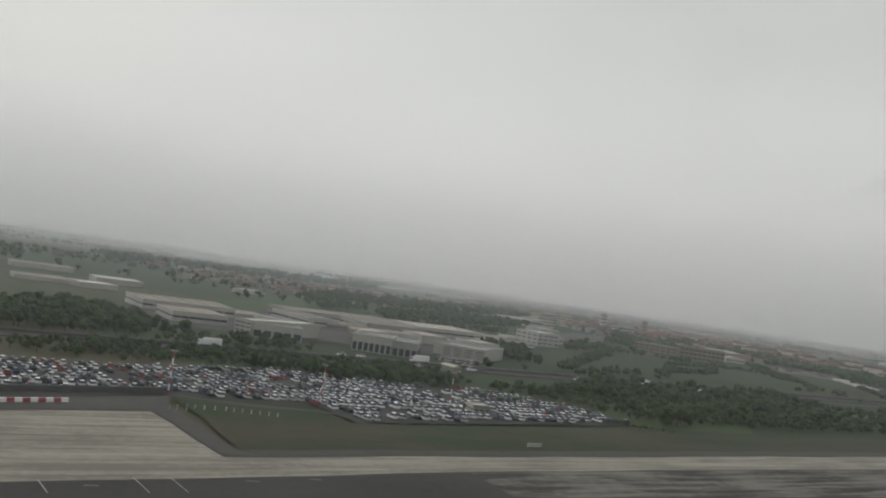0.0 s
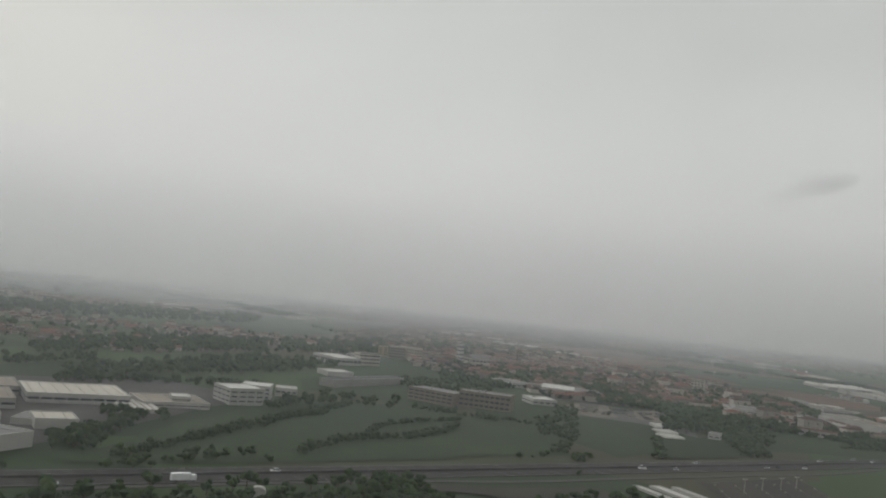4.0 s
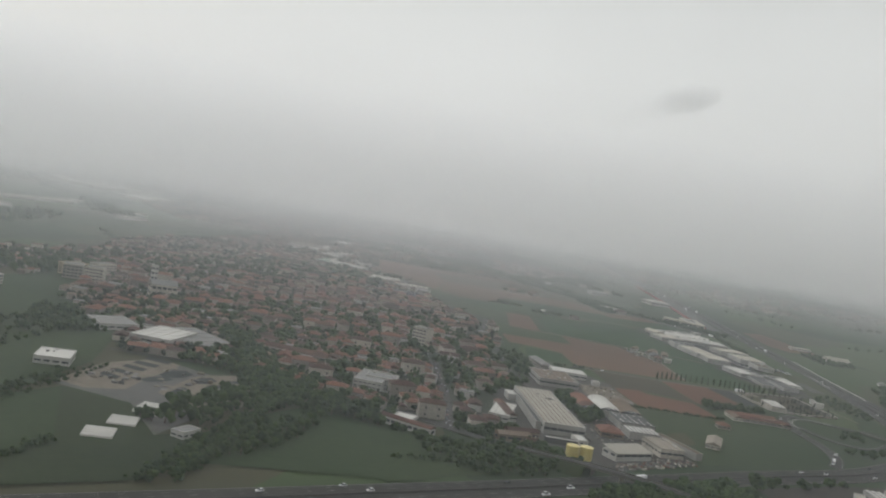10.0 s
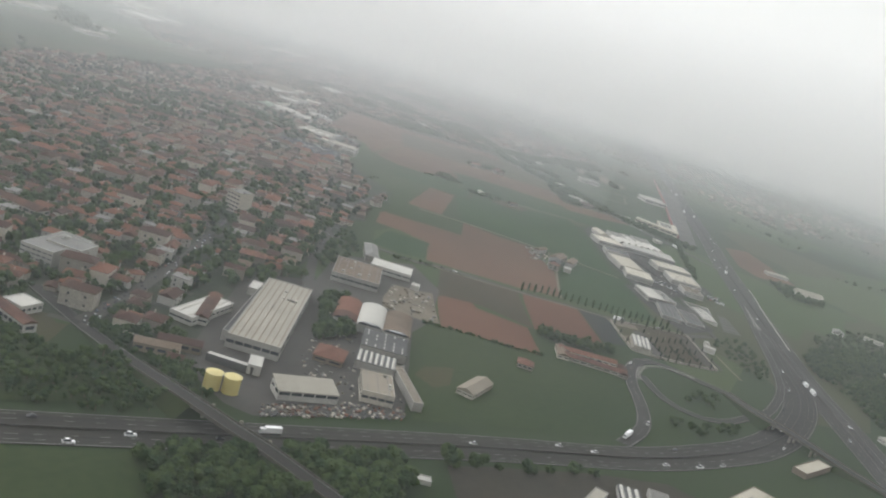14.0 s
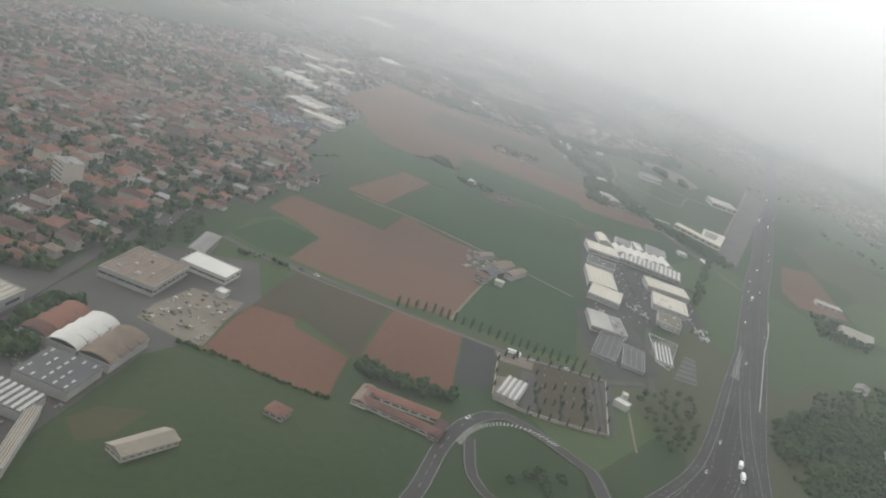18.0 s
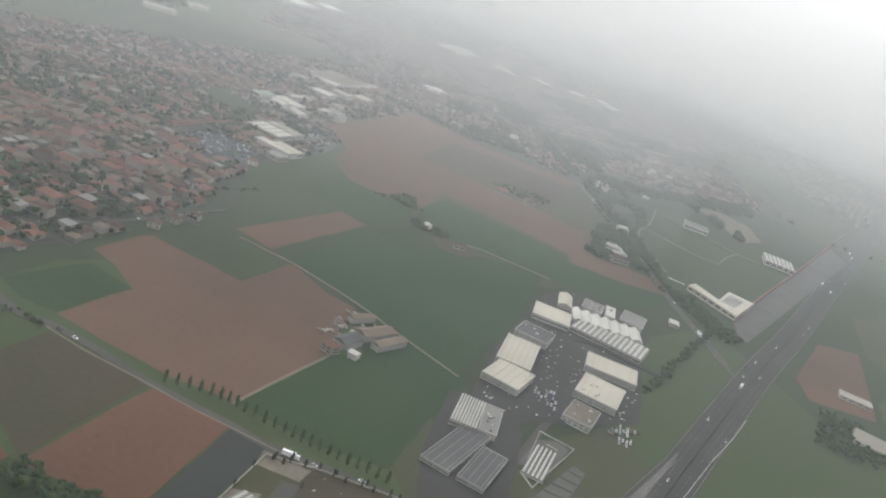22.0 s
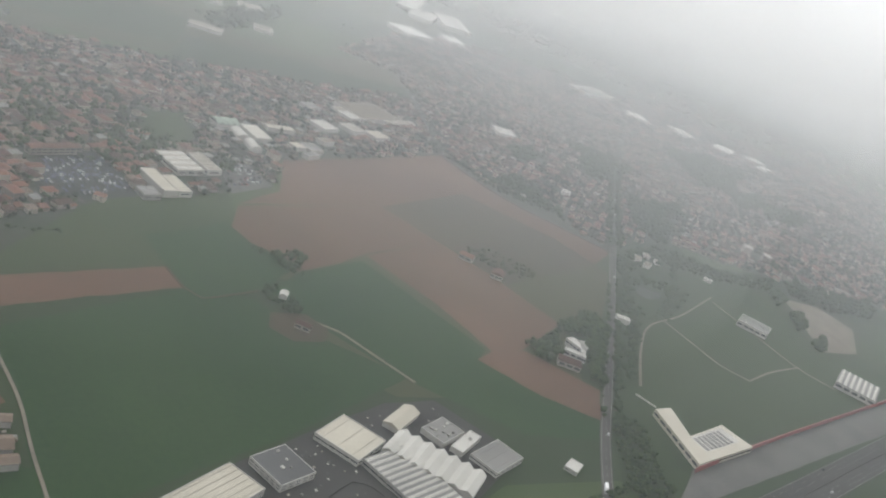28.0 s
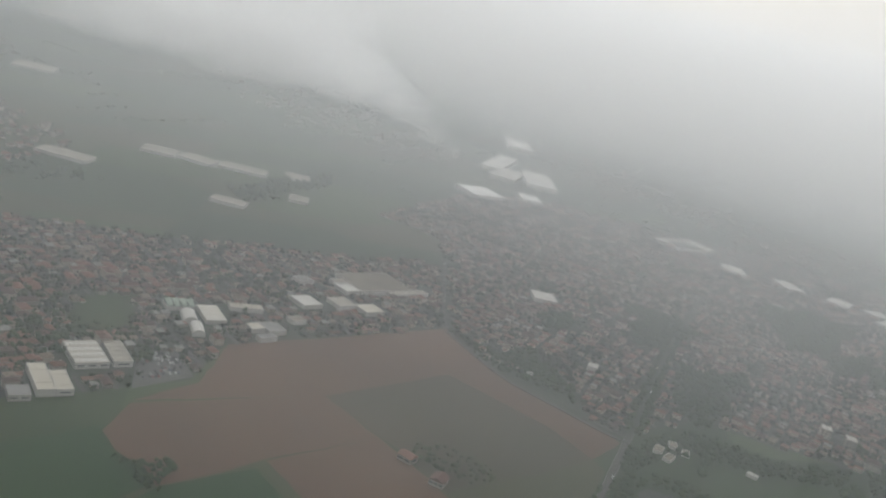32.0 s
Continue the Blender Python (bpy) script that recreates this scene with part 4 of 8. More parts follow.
def building(name, label, category, ctr, w, d, ang, h, roof="flat", wall="white_wall", top="white_roof", floors=1, bays=0, ribs=0, vents=0, n=4, group="", doors=False):
    """A building of its own: walls, roof, windows and what stands on the roof."""
    rnd = random.Random(int(ctr[0] * 7 + ctr[1] * 13))
    ob = new(name)
    ob.matrix_basis = pose(ctr[0], ctr[1], 0, 0, 0, ang)
    tagged(ob, label, category, group)
    FOOT.append((ctr[0], ctr[1], w / 2 + 1.2, d / 2 + 1.2, radians(ang)))
    if category in ("hall", "office", "shed", "workshop") and h >= 3.2 and floors < 3:
        h *= 0.86
    x, y = w / 2, d / 2
    base = h - 0.02
    walls = part("wall_shell", boxes((-x, -y, 0, x, y, base)), M[wall], ob)
    cover = ob
    if roof == "flat":
        cover = part("roof", boxes((-x + 0.18, -y + 0.18, base, x - 0.18, y - 0.18, base + 0.12)), M[top], ob)
        t = 0.18
        part("parapet", boxes((-x - 0.04, -y - 0.04, base - 0.25, x + 0.04, -y + t, base + 0.34), (-x - 0.04, y - t, base - 0.25, x + 0.04, y + 0.04, base + 0.34),
                              (-x - 0.04, -y + t, base - 0.25, -x + t, y - t, base + 0.34), (x - t, -y + t, base - 0.25, x + 0.04, y - t, base + 0.34)), M[wall], ob)
        for i in range(ribs):
            if w > d:
                c = -x + w * (i + 0.5) / ribs
                part("roof_rib", boxes((c - 0.11, -y + 0.3, base + 0.1, c + 0.11, y - 0.3, base + 0.24)), M["rib" if top in ("white_roof", "cream_roof") else "old_roof" if top == "dull_roof" else "grey_roof"], cover)
            else:
                c = -x + w * (i + 0.5) / ribs
                part("roof_rib", boxes((c - 0.10, -y + 0.3, base + 0.1, c + 0.10, y - 0.3, base + 0.24)), M["rib" if top in ("white_roof", "cream_roof") else "old_roof" if top == "dull_roof" else "grey_roof"], cover)
    elif roof == "gable":
        cover = part("roof", gable_bm(w, d, base + 0.1, min(w, d) * 0.2), M[top], ob)
    elif roof == "hip":
        cover = part("roof", hip_bm(w, d, base + 0.1, min(w, d) * 0.22), M[top], ob)
    elif roof == "shed":
        cover = part("roof", solid([(-x - 0.2, -y - 0.2, h - 0.8), (x + 0.2, -y - 0.2, h - 0.8), (x + 0.2, y + 0.2, h + 0.5), (-x - 0.2, y + 0.2, h + 0.5),
                            (-x - 0.2, -y - 0.2, h - 1.0), (x + 0.2, -y - 0.2, h - 1.0), (x + 0.2, y + 0.2, h + 0.3), (-x - 0.2, y + 0.2, h + 0.3)],
                           [(0, 1, 2, 3), (7, 6, 5, 4), (0, 4, 5, 1), (1, 5, 6, 2), (2, 6, 7, 3), (3, 7, 4, 0)]), M[top], ob)
        walls.scale.z = (h - 0.8) / base
    elif roof == "barrel":
        long_x = w > d
        step = (w if long_x else d) / n
        other = y if long_x else x
        for i in range(n):
            c = (-x if long_x else -y) + step * (i + 0.5)
            v, f = [], []
            k = 8
            for j in range(k + 1):
                a = math.pi * j / k
                q, z = c - math.cos(a) * step * 0.48, base + math.sin(a) * min(step * 0.32, 1.6)
                v += [(q, -other, z), (q, other, z)] if long_x else [(-other, q, z), (other, q, z)]
            f = [(2 * j, 2 * j + 1, 2 * j + 3, 2 * j + 2) for j in range(k)] + [tuple(range(0, 2 * k + 2, 2)), tuple(range(2 * k + 1, 0, -2)), (0, 2 * k, 2 * k + 1, 1)]
            part("vault", solid(v, f), M[top], ob)
    elif roof == "saw":
        for i in range(n):
            c0, c1 = -x + w * i / n, -x + w * (i + 1) / n
            m = (c0 + c1) / 2
            part("roof_fold", solid([(c0, -y, base), (c1, -y, base), (c1, y, base), (c0, y, base), (m, -y - 0.3, base + 1.5), (m, y + 0.3, base + 1.5)],
                                    [(0, 1, 4), (2, 3, 5), (1, 2, 5, 4), (3, 0, 4, 5), (3, 2, 1, 0)]), M[top], ob)
    elif roof == "vault":
        v, k = [], 12
        for j in range(k + 1):
            a = math.pi * j / k
            q, z = -math.cos(a) * x, base + math.sin(a) * w * 0.32
            v += [(q, -y, z), (q, y, z)]
        f = [(2 * j, 2 * j + 2, 2 * j + 3, 2 * j + 1) for j in range(k)] + [tuple(range(0, 2 * k + 2, 2)), tuple(range(2 * k + 1, 0, -2)), (0, 1, 2 * k + 1, 2 * k)]
        part("vault", solid(v, f), M[top], ob)
    elif roof == "arches":
        step, rise, k = d / n, w * 0.17, 10
        # added dark core: its colour stands in for shade in the gaps between shells
        part("clerestory", boxes((-x + 0.3, -y + 0.3, base, x - 0.3, y - 0.3, base + rise * 0.45)), M["glass"], ob)
        for i in range(n):
            y0, y1, v = -y + step * i, -y + step * (i + 0.8), []
            for j in range(k + 1):
                a = math.pi * (0.14 + 0.72 * j / k)
                q, z = -math.cos(a) / math.cos(math.pi * 0.14) * (x + 0.2), base + (math.sin(a) - math.sin(math.pi * 0.14)) * rise * 1.7
                v += [(q, y0, z + 0.1), (q, y1, z + 0.75), (q, y0, z - 0.05), (q, y1, z + 0.6)]
            f = []
            for j in range(k):
                b, c = 4 * j, 4 * j + 4
                f += [(b, c, c + 1, b + 1), (b + 2, b + 3, c + 3, c + 2), (b, b + 2, c + 2, c), (b + 1, c + 1, c + 3, b + 3)]
            f += [(0, 1, 3, 2), (4 * k, 4 * k + 2, 4 * k + 3, 4 * k + 1)]
            part("vault", solid(v, f), M[top], ob)
    elif roof == "dash":
        cover = part("roof", boxes((-x - 0.1, -y - 0.1, base, x + 0.1, y + 0.1, base + 0.14)), M[top], ob)
        for i in range(n):
            for j in range(n):
                if rnd.random() < 0.8:
                    cx, cy = -x + w * (i + 0.5) / n, -y + d * (j + 0.5) / n
                    part("skylight", boxes((cx - 0.22, cy - 0.75, base + 0.13, cx + 0.22, cy + 0.75, base + 0.34)), M["white_roof"], cover)
    elif roof == "stripe":
        cover = part("roof", boxes((-x, -y, base, x, y, base + 0.12)), M[top], ob)
        for i in range(n):
            c = -x + w * (i + 0.5) / n
            q = w / n * 0.26
            part("skylight", solid([(c - q, -y + 0.3, base + 0.12), (c + q, -y + 0.3, base + 0.12), (c + q, y - 0.3, base + 0.12), (c - q, y - 0.3, base + 0.12), (c, -y + 0.3, base + 0.5), (c, y - 0.3, base + 0.5)],
                                   [(0, 1, 4), (2, 3, 5), (1, 2, 5, 4), (3, 0, 4, 5), (3, 2, 1, 0)]), M["white_roof"], cover)
    for i in range(vents):
        vx, vy = rnd.uniform(-x * 0.8, x * 0.8), rnd.uniform(-y * 0.8, y * 0.8)
        s, s2, vh = rnd.uniform(0.25, 0.7), rnd.uniform(0.25, 0.7), rnd.uniform(0.3, 0.8)
        part("roof_vent", boxes((vx - s, vy - s2, base + 0.1, vx + s, vy + s2, base + 0.1 + vh)), M[rnd.choice(("grey_roof", "white_roof", "grey_wall"))], cover)
    if bays:
        fh = (h - 0.8) / floors
        ww = w / bays
        for k in range(floors):
            z = h * 0.31 if doors else 0.5 + fh * (k + 0.55)
            tall = h * 0.52 if doors else fh * (0.28 if category in ("hall", "office", "shed") else 0.42)
            for i in range(bays):
                c = -x + ww * (i + 0.5)
                put_window(ob, c, -y, z, 0, ww * (0.88 if category == "hall" and not doors else 0.72), tall)
                if floors < 4:
                    put_window(ob, c, y, z, 180, ww * 0.72, tall)
            side = max(1, int(d / ww)) if d < 30 else 6
            for i in range(side):
                c = -y + d * (i + 0.5) / side
                put_window(ob, -x, c, z, 270, d / side * 0.6, tall)
                if floors < 3:
                    put_window(ob, x, c, z, 90, d / side * 0.6, tall)
    return ob

# industrial estate beside the motorway
building("factory_hall", "white flat-roofed factory hall with dark window bands", "hall", (326.9, 734.3), 16.1, 20.6, 2.0, 2.77, bays=5, floors=2, top="cream_roof", ribs=5)
building("factory_hall", "large cream-roofed factory hall beside the green field", "hall", (320.5, 759.1), 15.1, 29.9, 13.7, 2.9, bays=5, floors=2, top="cream_roof", ribs=6)
building("office_block", "low white office with a dark flat roof", "office", (316.5, 788.1), 15.7, 15.2, 5.2, 3.3, bays=6, floors=2, top="dark_roof", vents=4)
building("factory_hall", "cream-roofed factory hall with two bays", "hall", (312.3, 821.1), 18.8, 18.6, 16.9, 2.77, bays=6, floors=1, top="cream_roof", ribs=3)
building("factory_hall", "long hall with a zigzag white shell roof", "hall", (334.5, 843.2), 36.1, 16.1, 23.4, 2.64, roof="saw", n=7, top="white_roof", bays=0)
building("factory_hall", "hall with white and grey striped skylight roof", "hall", (341.4, 828.3), 36.6, 19.9, 3.0, 2.77, roof="stripe", n=14, top="grey_roof", bays=9, floors=1, wall="grey_wall")
building("factory_hall", "cream-roofed hall by the estate street", "hall", (353.6, 792.6), 23.6, 17.3, 14.6, 2.9, bays=7, floors=2, top="cream_roof", ribs=4)
building("factory_hall", "wide factory hall with weathered cream roof", "hall", (357.8, 763.5), 18.5, 23.3, 6.9, 2.9, bays=6, floors=2, top="cream_roof", ribs=5, vents=5)
building("office_block", "square building with a stained brown roof terrace", "office", (359.6, 734.3), 11.6, 17.0, 4.2, 2.9, bays=5, floors=2, top="dirt", vents=8)
building("tent_hall", "small white gabled tent hall", "hall", (308.6, 850.4), 6.8, 17.7, 19.2, 2.24, roof="gable", top="cream_roof", bays=0)
building("plant_shed", "grey flat shed crowded with roof plant", "shed", (320.7, 861.6), 10.8, 14.5, 9.8, 2.24, top="grey_roof", vents=9, bays=0)
building("plant_shed", "small white flat shed with a flat roof", "shed", (329.4, 866.1), 5.2, 16.7, 16.3, 2.24, top="white_roof", vents=2, bays=0)
building("factory_hall", "white hall with grey solar panels on its roof", "hall", (340.7, 872.2), 12.6, 19.0, 7.7, 2.24, top="grey_roof", bays=4, ribs=3)
building("gate_house", "small white gatehouse beside the avenue", "gatehouse", (356.6, 902.7), 5.5, 7.8, 17.1, 1.58, top="white_roof", bays=2)
building("factory_hall", "dark-roofed hall with a grey front", "hall", (338.2, 666.1), 10.6, 33.5, 0.7, 1.58, top="dark_roof", bays=4, wall="grey_wall", ribs=4)
building("factory_hall", "dark grey flat hall beside the lane", "hall", (349.8, 662.9), 9.5, 24.6, 5.5, 1.58, top="dark_roof", bays=4, wall="grey_wall", ribs=4)
building("factory_hall", "striped grey hall with a saw-tooth roof", "hall", (330.2, 690.3), 9.9, 22.4, 15.4, 2.51, top="grey_roof", roof="stripe", n=9, bays=3, wall="grey_wall")
building("plant_shed", "grey shed with cluttered roof", "shed", (338.1, 693.3), 6.7, 21.1, 17.4, 2.24, top="grey_roof", vents=8, bays=0)
building("office_block", "low triangular-yard office with dark striped roof", "office", (361.2, 686.8), 8.1, 23.0, 8.2, 0.73, top="dark_roof", roof="stripe", n=5, bays=3)
# works beside the flyover
building("factory_hall", "long hall with a ribbed pale sheet roof", "hall", (183.0, 462.1), 15.8, 63.0, 7.0, 4.9, top="dull_roof", ribs=8, bays=6, wall="grey_wall", vents=6)
building("plant_shed", "white flat annex at the end of the long hall", "shed", (169.5, 484.5), 3.6, 9.0, 8.0, 2.6, top="white_roof", bays=0)
building("loading_shelter", "dark lean-to along the long hall", "shelter", (175.0, 458.3), 2.2, 48.9, 5.6, 3.2, top="dark_roof", wall="grey_wall", bays=0)
building("vault_hall", "white hall with four arched roof shells", "hall", (210.4, 491.0), 8.8, 22.1, 7.0, 3.4, roof="arches", n=4, top="white_roof", bays=0, wall="grey_wall")
building("vault_hall", "grey hall with four arched roof shells", "hall", (219.8, 491.6), 9.2, 21.0, 7.0, 3.2, roof="arches", n=4, top="old_roof", bays=0, wall="grey_wall")
building("vault_hall", "red-brown hall with arched roof shells", "hall", (201.6, 490.4), 7.8, 22.4, 7.0, 3.2, roof="arches", n=4, top="red_roof", bays=0, wall="grey_wall")
building("factory_hall", "low dark-roofed hall dotted with small white skylights", "hall", (219.3, 470.0), 14.9, 16.4, 8.0, 3.0, roof="dash", n=5, top="dark_roof", bays=0, wall="grey_wall")
building("workshop", "low red-brown tiled outbuilding on the works yard", "workshop", (206.6, 447.6), 9.0, 10.4, 4.0, 2.0, roof="hip", top="red_roof", bays=2, wall="brown_wall")
building("terrace", "row of old brown-roofed sheds beside the flyover", "terrace", (166.4, 411.6), 12.0, 4.6, 18.0, 2.6, roof="gable", top="old_roof", bays=4, wall="brown_wall")
building("terrace", "second row of old brown-roofed sheds beside the flyover", "terrace", (170.0, 418.6), 12.0, 4.6, 18.0, 2.6, roof="gable", top="red_roof", bays=4, wall="brown_wall")
building("factory_hall", "hall with a row of white roof lights", "hall", (220.0, 452.6), 12.6, 10.2, 7.0, 3.2, top="dark_roof", roof="stripe", n=7, bays=0, wall="grey_wall")
building("factory_hall", "cream hall with a sloping white roof and dark window band", "hall", (207.6, 414.8), 17.0, 7.2, 33.0, 4.4, top="dull_roof", roof="shed", bays=5, floors=1)
building("factory_hall", "grey-brown flat hall with roof hatches", "hall", (224.2, 432.5), 9.4, 15.6, 14.0, 4, top="tan_roof", ribs=3, bays=4, vents=3, wall="wall")
building("plant_shed", "long narrow concrete shed at the field edge", "shed", (232.0, 441.5), 3.0, 26.0, 24.0, 2.6, top="dull_roof", bays=0, wall="grey_wall", ribs=5)
building("factory_hall", "white sheet-roofed workshop with a flat roof", "hall", (164.5, 448.4), 7.9, 23.7, -10.4, 3.2, top="white_roof", bays=3, ribs=2)
building("factory_hall", "red-tiled workshop hall with a pitched roof", "hall", (165.4, 451.3), 3.9, 23.8, 10.1, 3.2, top="red_roof", roof="gable", bays=3)
building("factory_hall", "grey weathered hall with a broken front", "hall", (193.5, 542.0), 19.0, 26.0, 8.0, 4, top="old_roof", ribs=6, bays=6, wall="grey_wall", vents=8)
building("factory_hall", "long white-roofed warehouse with a flat roof", "hall", (203.6, 566.3), 17.6, 12.4, 5.0, 3.4, top="white_roof", bays=5)
building("office_block", "white three-storey office with window bands", "office", (115.6, 457.6), 12.2, 10.3, -3.1, 5.5, top="grey_roof", bays=7, floors=3, vents=3)
building("terrace", "long cream terrace with a tiled roof", "terrace", (129.5, 401.3), 20.1, 3.9, -27.6, 3, top="red_roof", roof="gable", bays=9, floors=1)
building("terrace", "pale shed row beside the flyover road", "terrace", (128.2, 410.0), 7.3, 7.3, -17.4, 2.4, top="white_roof", bays=4)
building("canopy", "long white loading canopy with a flat roof", "canopy", (185.2, 418.2), 13.6, 2.8, 2.0, 2.0, top="white_roof", bays=0, wall="dark_roof")
building("plant_shed", "white flat shed beside the tanks", "shed", (191.3, 421.0), 3.8, 7.8, 12.4, 2.8, top="white_roof", bays=0)
building("concrete_shed", "pale concrete shed standing alone in the meadow", "shed", (251.4, 461.0), 5.8, 16.4, -18.0, 1.87, top="tan_roof", roof="gable", bays=3, wall="wall")
building("apartment_block", "tall pale apartment block with balconies", "apartment block", (126.4, 584.5), 8.0, 8.5, -24.6, 9.5, top="grey_roof", bays=4, floors=5, vents=2, wall="wall")
building("terrace", "long red-roofed apartment terrace", "terrace", (75.9, 487.4), 28.8, 6.5, -11.3, 4, top="red_roof", roof="gable", bays=9, floors=2, wall="wall")
building("church_tower", "tall slim pale tower of the church", "tower", (-30.5, 613.4), 3.6, 3.6, 21.4, 14, top="grey_roof", wall="white_wall", bays=2, floors=5)
building("church", "pale church with a low dome-like roof", "church", (-18.9, 595.4), 13.8, 11.0, 26.4, 7, top="grey_roof", wall="wall", roof="gable", bays=5, floors=2)
building("apartment_block", "yellowish apartment block with a flat roof", "apartment block", (-73.8, 606.9), 10.4, 8.5, 14.2, 8, top="grey_roof", bays=5, floors=4, wall="wall")
building("apartment_block", "pale apartment block beside the church", "apartment block", (-61.7, 608.3), 9.6, 8.5, 8.1, 8, top="grey_roof", bays=5, floors=4, wall="wall")
building("apartment_block", "long pale apartment block with a flat roof", "apartment block", (-87.3, 524.8), 13.0, 8.5, 30.6, 7, top="grey_roof", bays=6, floors=3, wall="wall")
building("supermarket", "low white flat-roofed supermarket", "shop", (-104.0, 517.2), 16.2, 28.3, 36.7, 4, top="white_roof", bays=6)
building("factory_hall", "low white hall in the town", "hall", (20.9, 476.9), 17.4, 27.9, -7.9, 4, top="white_roof", bays=5, ribs=4)
building("office_block", "white stepped office block with a flat roof", "office", (111.8, 455.9), 11.3, 21.9, -4.9, 5, top="grey_roof", bays=6, floors=3)
building("office_block", "white office with dark window bands", "office", (-111.5, 320.3), 10.5, 12.2, 5.1, 5, top="white_roof", bays=6, floors=3)
building("plant_shed", "low white annex with a flat roof", "shed", (-103.4, 338.1), 8.2, 8.9, 9.0, 3, top="white_roof", bays=4)
building("factory_hall", "long low grey shed with a pale edge", "hall", (-79.1, 410.7), 55.7, 8.1, 58.4, 3, wall="grey_wall", top="dark_roof", bays=0, ribs=6)
building("plant_shed", "low white works building with a flat roof", "shed", (3.9, 409.4), 11.9, 14.7, 14.4, 3, top="white_roof", bays=4, vents=3)
building("plant_shed", "low white works building with a flat roof", "shed", (-5.6, 487.8), 16.8, 18.3, 39.9, 3, top="grey_roof", bays=5)
building("covered_basin", "long pale covered basin in the meadow", "basin", (48.1, 338.0), 8.3, 9.2, 11.7, 0.5, top="white_roof", roof="barrel", n=4, bays=0, wall="grey_wall", group="covered basins")
building("covered_basin", "long pale covered basin in the meadow", "basin", (49.6, 352.4), 8.0, 8.9, 9.9, 0.5, top="white_roof", roof="barrel", n=4, bays=0, wall="grey_wall", group="covered basins")
building("covered_basin", "long pale covered basin in the meadow", "basin", (52.2, 369.4), 8.3, 11.8, -1.0, 0.5, top="white_roof", roof="barrel", n=4, bays=0, wall="grey_wall", group="covered basins")
building("factory_hall", "wide low grey hall beside the tree belt", "hall", (28.4, 484.9), 31.7, 25.5, -44.4, 2.6, top="grey_roof", bays=6, ribs=4, wall="wall")
building("plant_shed", "small pale building beside the basins", "shed", (68.8, 348.7), 4.5, 7.3, -23.4, 2.4, top="grey_roof", bays=2)
building("school", "long brown school building with many windows", "school", (-23.2, 366.9), 21.8, 10.0, -13.2, 6.8, top="grey_roof", bays=10, floors=3, wall="brown_wall", vents=4)
building("school", "brown school wing with a flat roof", "school", (-43.8, 372.1), 22.6, 12.0, -33.3, 5.2, top="grey_roof", bays=8, floors=3, wall="brown_wall", vents=3)
# halls by the airfield road
building("greenhouse", "long white-roofed greenhouse with a flat roof", "greenhouse", (16.8, 210.5), 2.1, 28.0, 24.5, 0.4, top="white_roof", roof="flat", bays=0, group="greenhouses")
building("greenhouse", "long white-roofed greenhouse with a flat roof", "greenhouse", (22.5, 213.2), 3.4, 28.6, 24.6, 0.4, top="white_roof", roof="flat", bays=0, group="greenhouses")
building("greenhouse", "long white-roofed greenhouse with a flat roof", "greenhouse", (28.0, 214.9), 2.0, 27.4, 24.4, 0.4, top="white_roof", roof="flat", bays=0, group="greenhouses")
building("factory_hall", "long white hall with a row of dark loading doors", "hall", (-176.4, 157.4), 10.9, 17.0, -2.0, 5.0, top="grey_roof", doors=True, bays=7, floors=1, wall="white_wall", ribs=3)
building("factory_hall", "grey sheet-clad hall with dark loading doors", "hall", (-167.2, 156.8), 7.0, 17.0, -2.0, 4.5, top="grey_roof", doors=True, bays=4, floors=1, wall="grey_wall", ribs=3)
building("office_block", "white four-storey office with ribbon windows", "office", (-149.7, 174.3), 13.4, 9.0, -14.4, 3.5, top="white_roof", bays=4, floors=4)
building("factory_hall", "white hall with a faceted sheet front", "hall", (-148.5, 182.5), 20.7, 16.0, 69.9, 4.0, top="grey_roof", bays=0, wall="white_wall", ribs=3)
building("factory_hall", "brownish workshop with a flat roof behind the halls", "hall", (-180.9, 189.9), 9.4, 10.0, 30.0, 3.1, top="cream_roof", bays=4, floors=2, wall="wall")
building("factory_hall", "grey flat workshop behind the white halls", "hall", (-173.6, 200.1), 10.9, 14.0, 30.0, 2.9, top="tan_roof", bays=3, ribs=2)
building("factory_hall", "cream workshop beside a round tree", "hall", (-163.1, 214.2), 10.0, 14.0, 30.0, 2.9, top="cream_roof", bays=0, ribs=2)
building("factory_hall", "cream workshop beside the meadow", "hall", (-144.5, 217.6), 10.6, 12.0, 30.0, 2.8, top="cream_roof", bays=0, ribs=2)
building("factory_hall", "white workshop with a low sloping roof", "hall", (-151.4, 219.7), 6.5, 12.0, 6.4, 1.7, top="grey_roof", bays=0)
building("factory_hall", "long tan-roofed factory hall with a high window band", "hall", (-199.8, 259.6), 47.2, 22.0, 30.0, 2.9, top="tan_roof", bays=16, floors=1, wall="grey_wall", ribs=9)
building("factory_hall", "large tan-roofed factory hall with a wide roof", "hall", (-179.6, 240.4), 24.1, 24.0, 30.0, 3.6, top="tan_roof", bays=6, floors=1, wall="grey_wall", ribs=8)
building("factory_hall", "large cream factory hall with a wide roof", "hall", (-159.8, 268.7), 30.1, 26.0, 30.0, 3.6, top="cream_roof", bays=8, floors=1, ribs=8)
building("factory_hall", "pale green-grey factory hall behind the workshops", "hall", (-193.3, 223.5), 16.0, 14.0, 30.0, 1.7, top="tan_roof", bays=5, floors=1, wall="wall", ribs=4)
building("factory_hall", "long white hall with a gabled end", "hall", (-206.3, 224.0), 27.4, 12.0, -52.7, 2.8, top="grey_roof", bays=4, ribs=3)
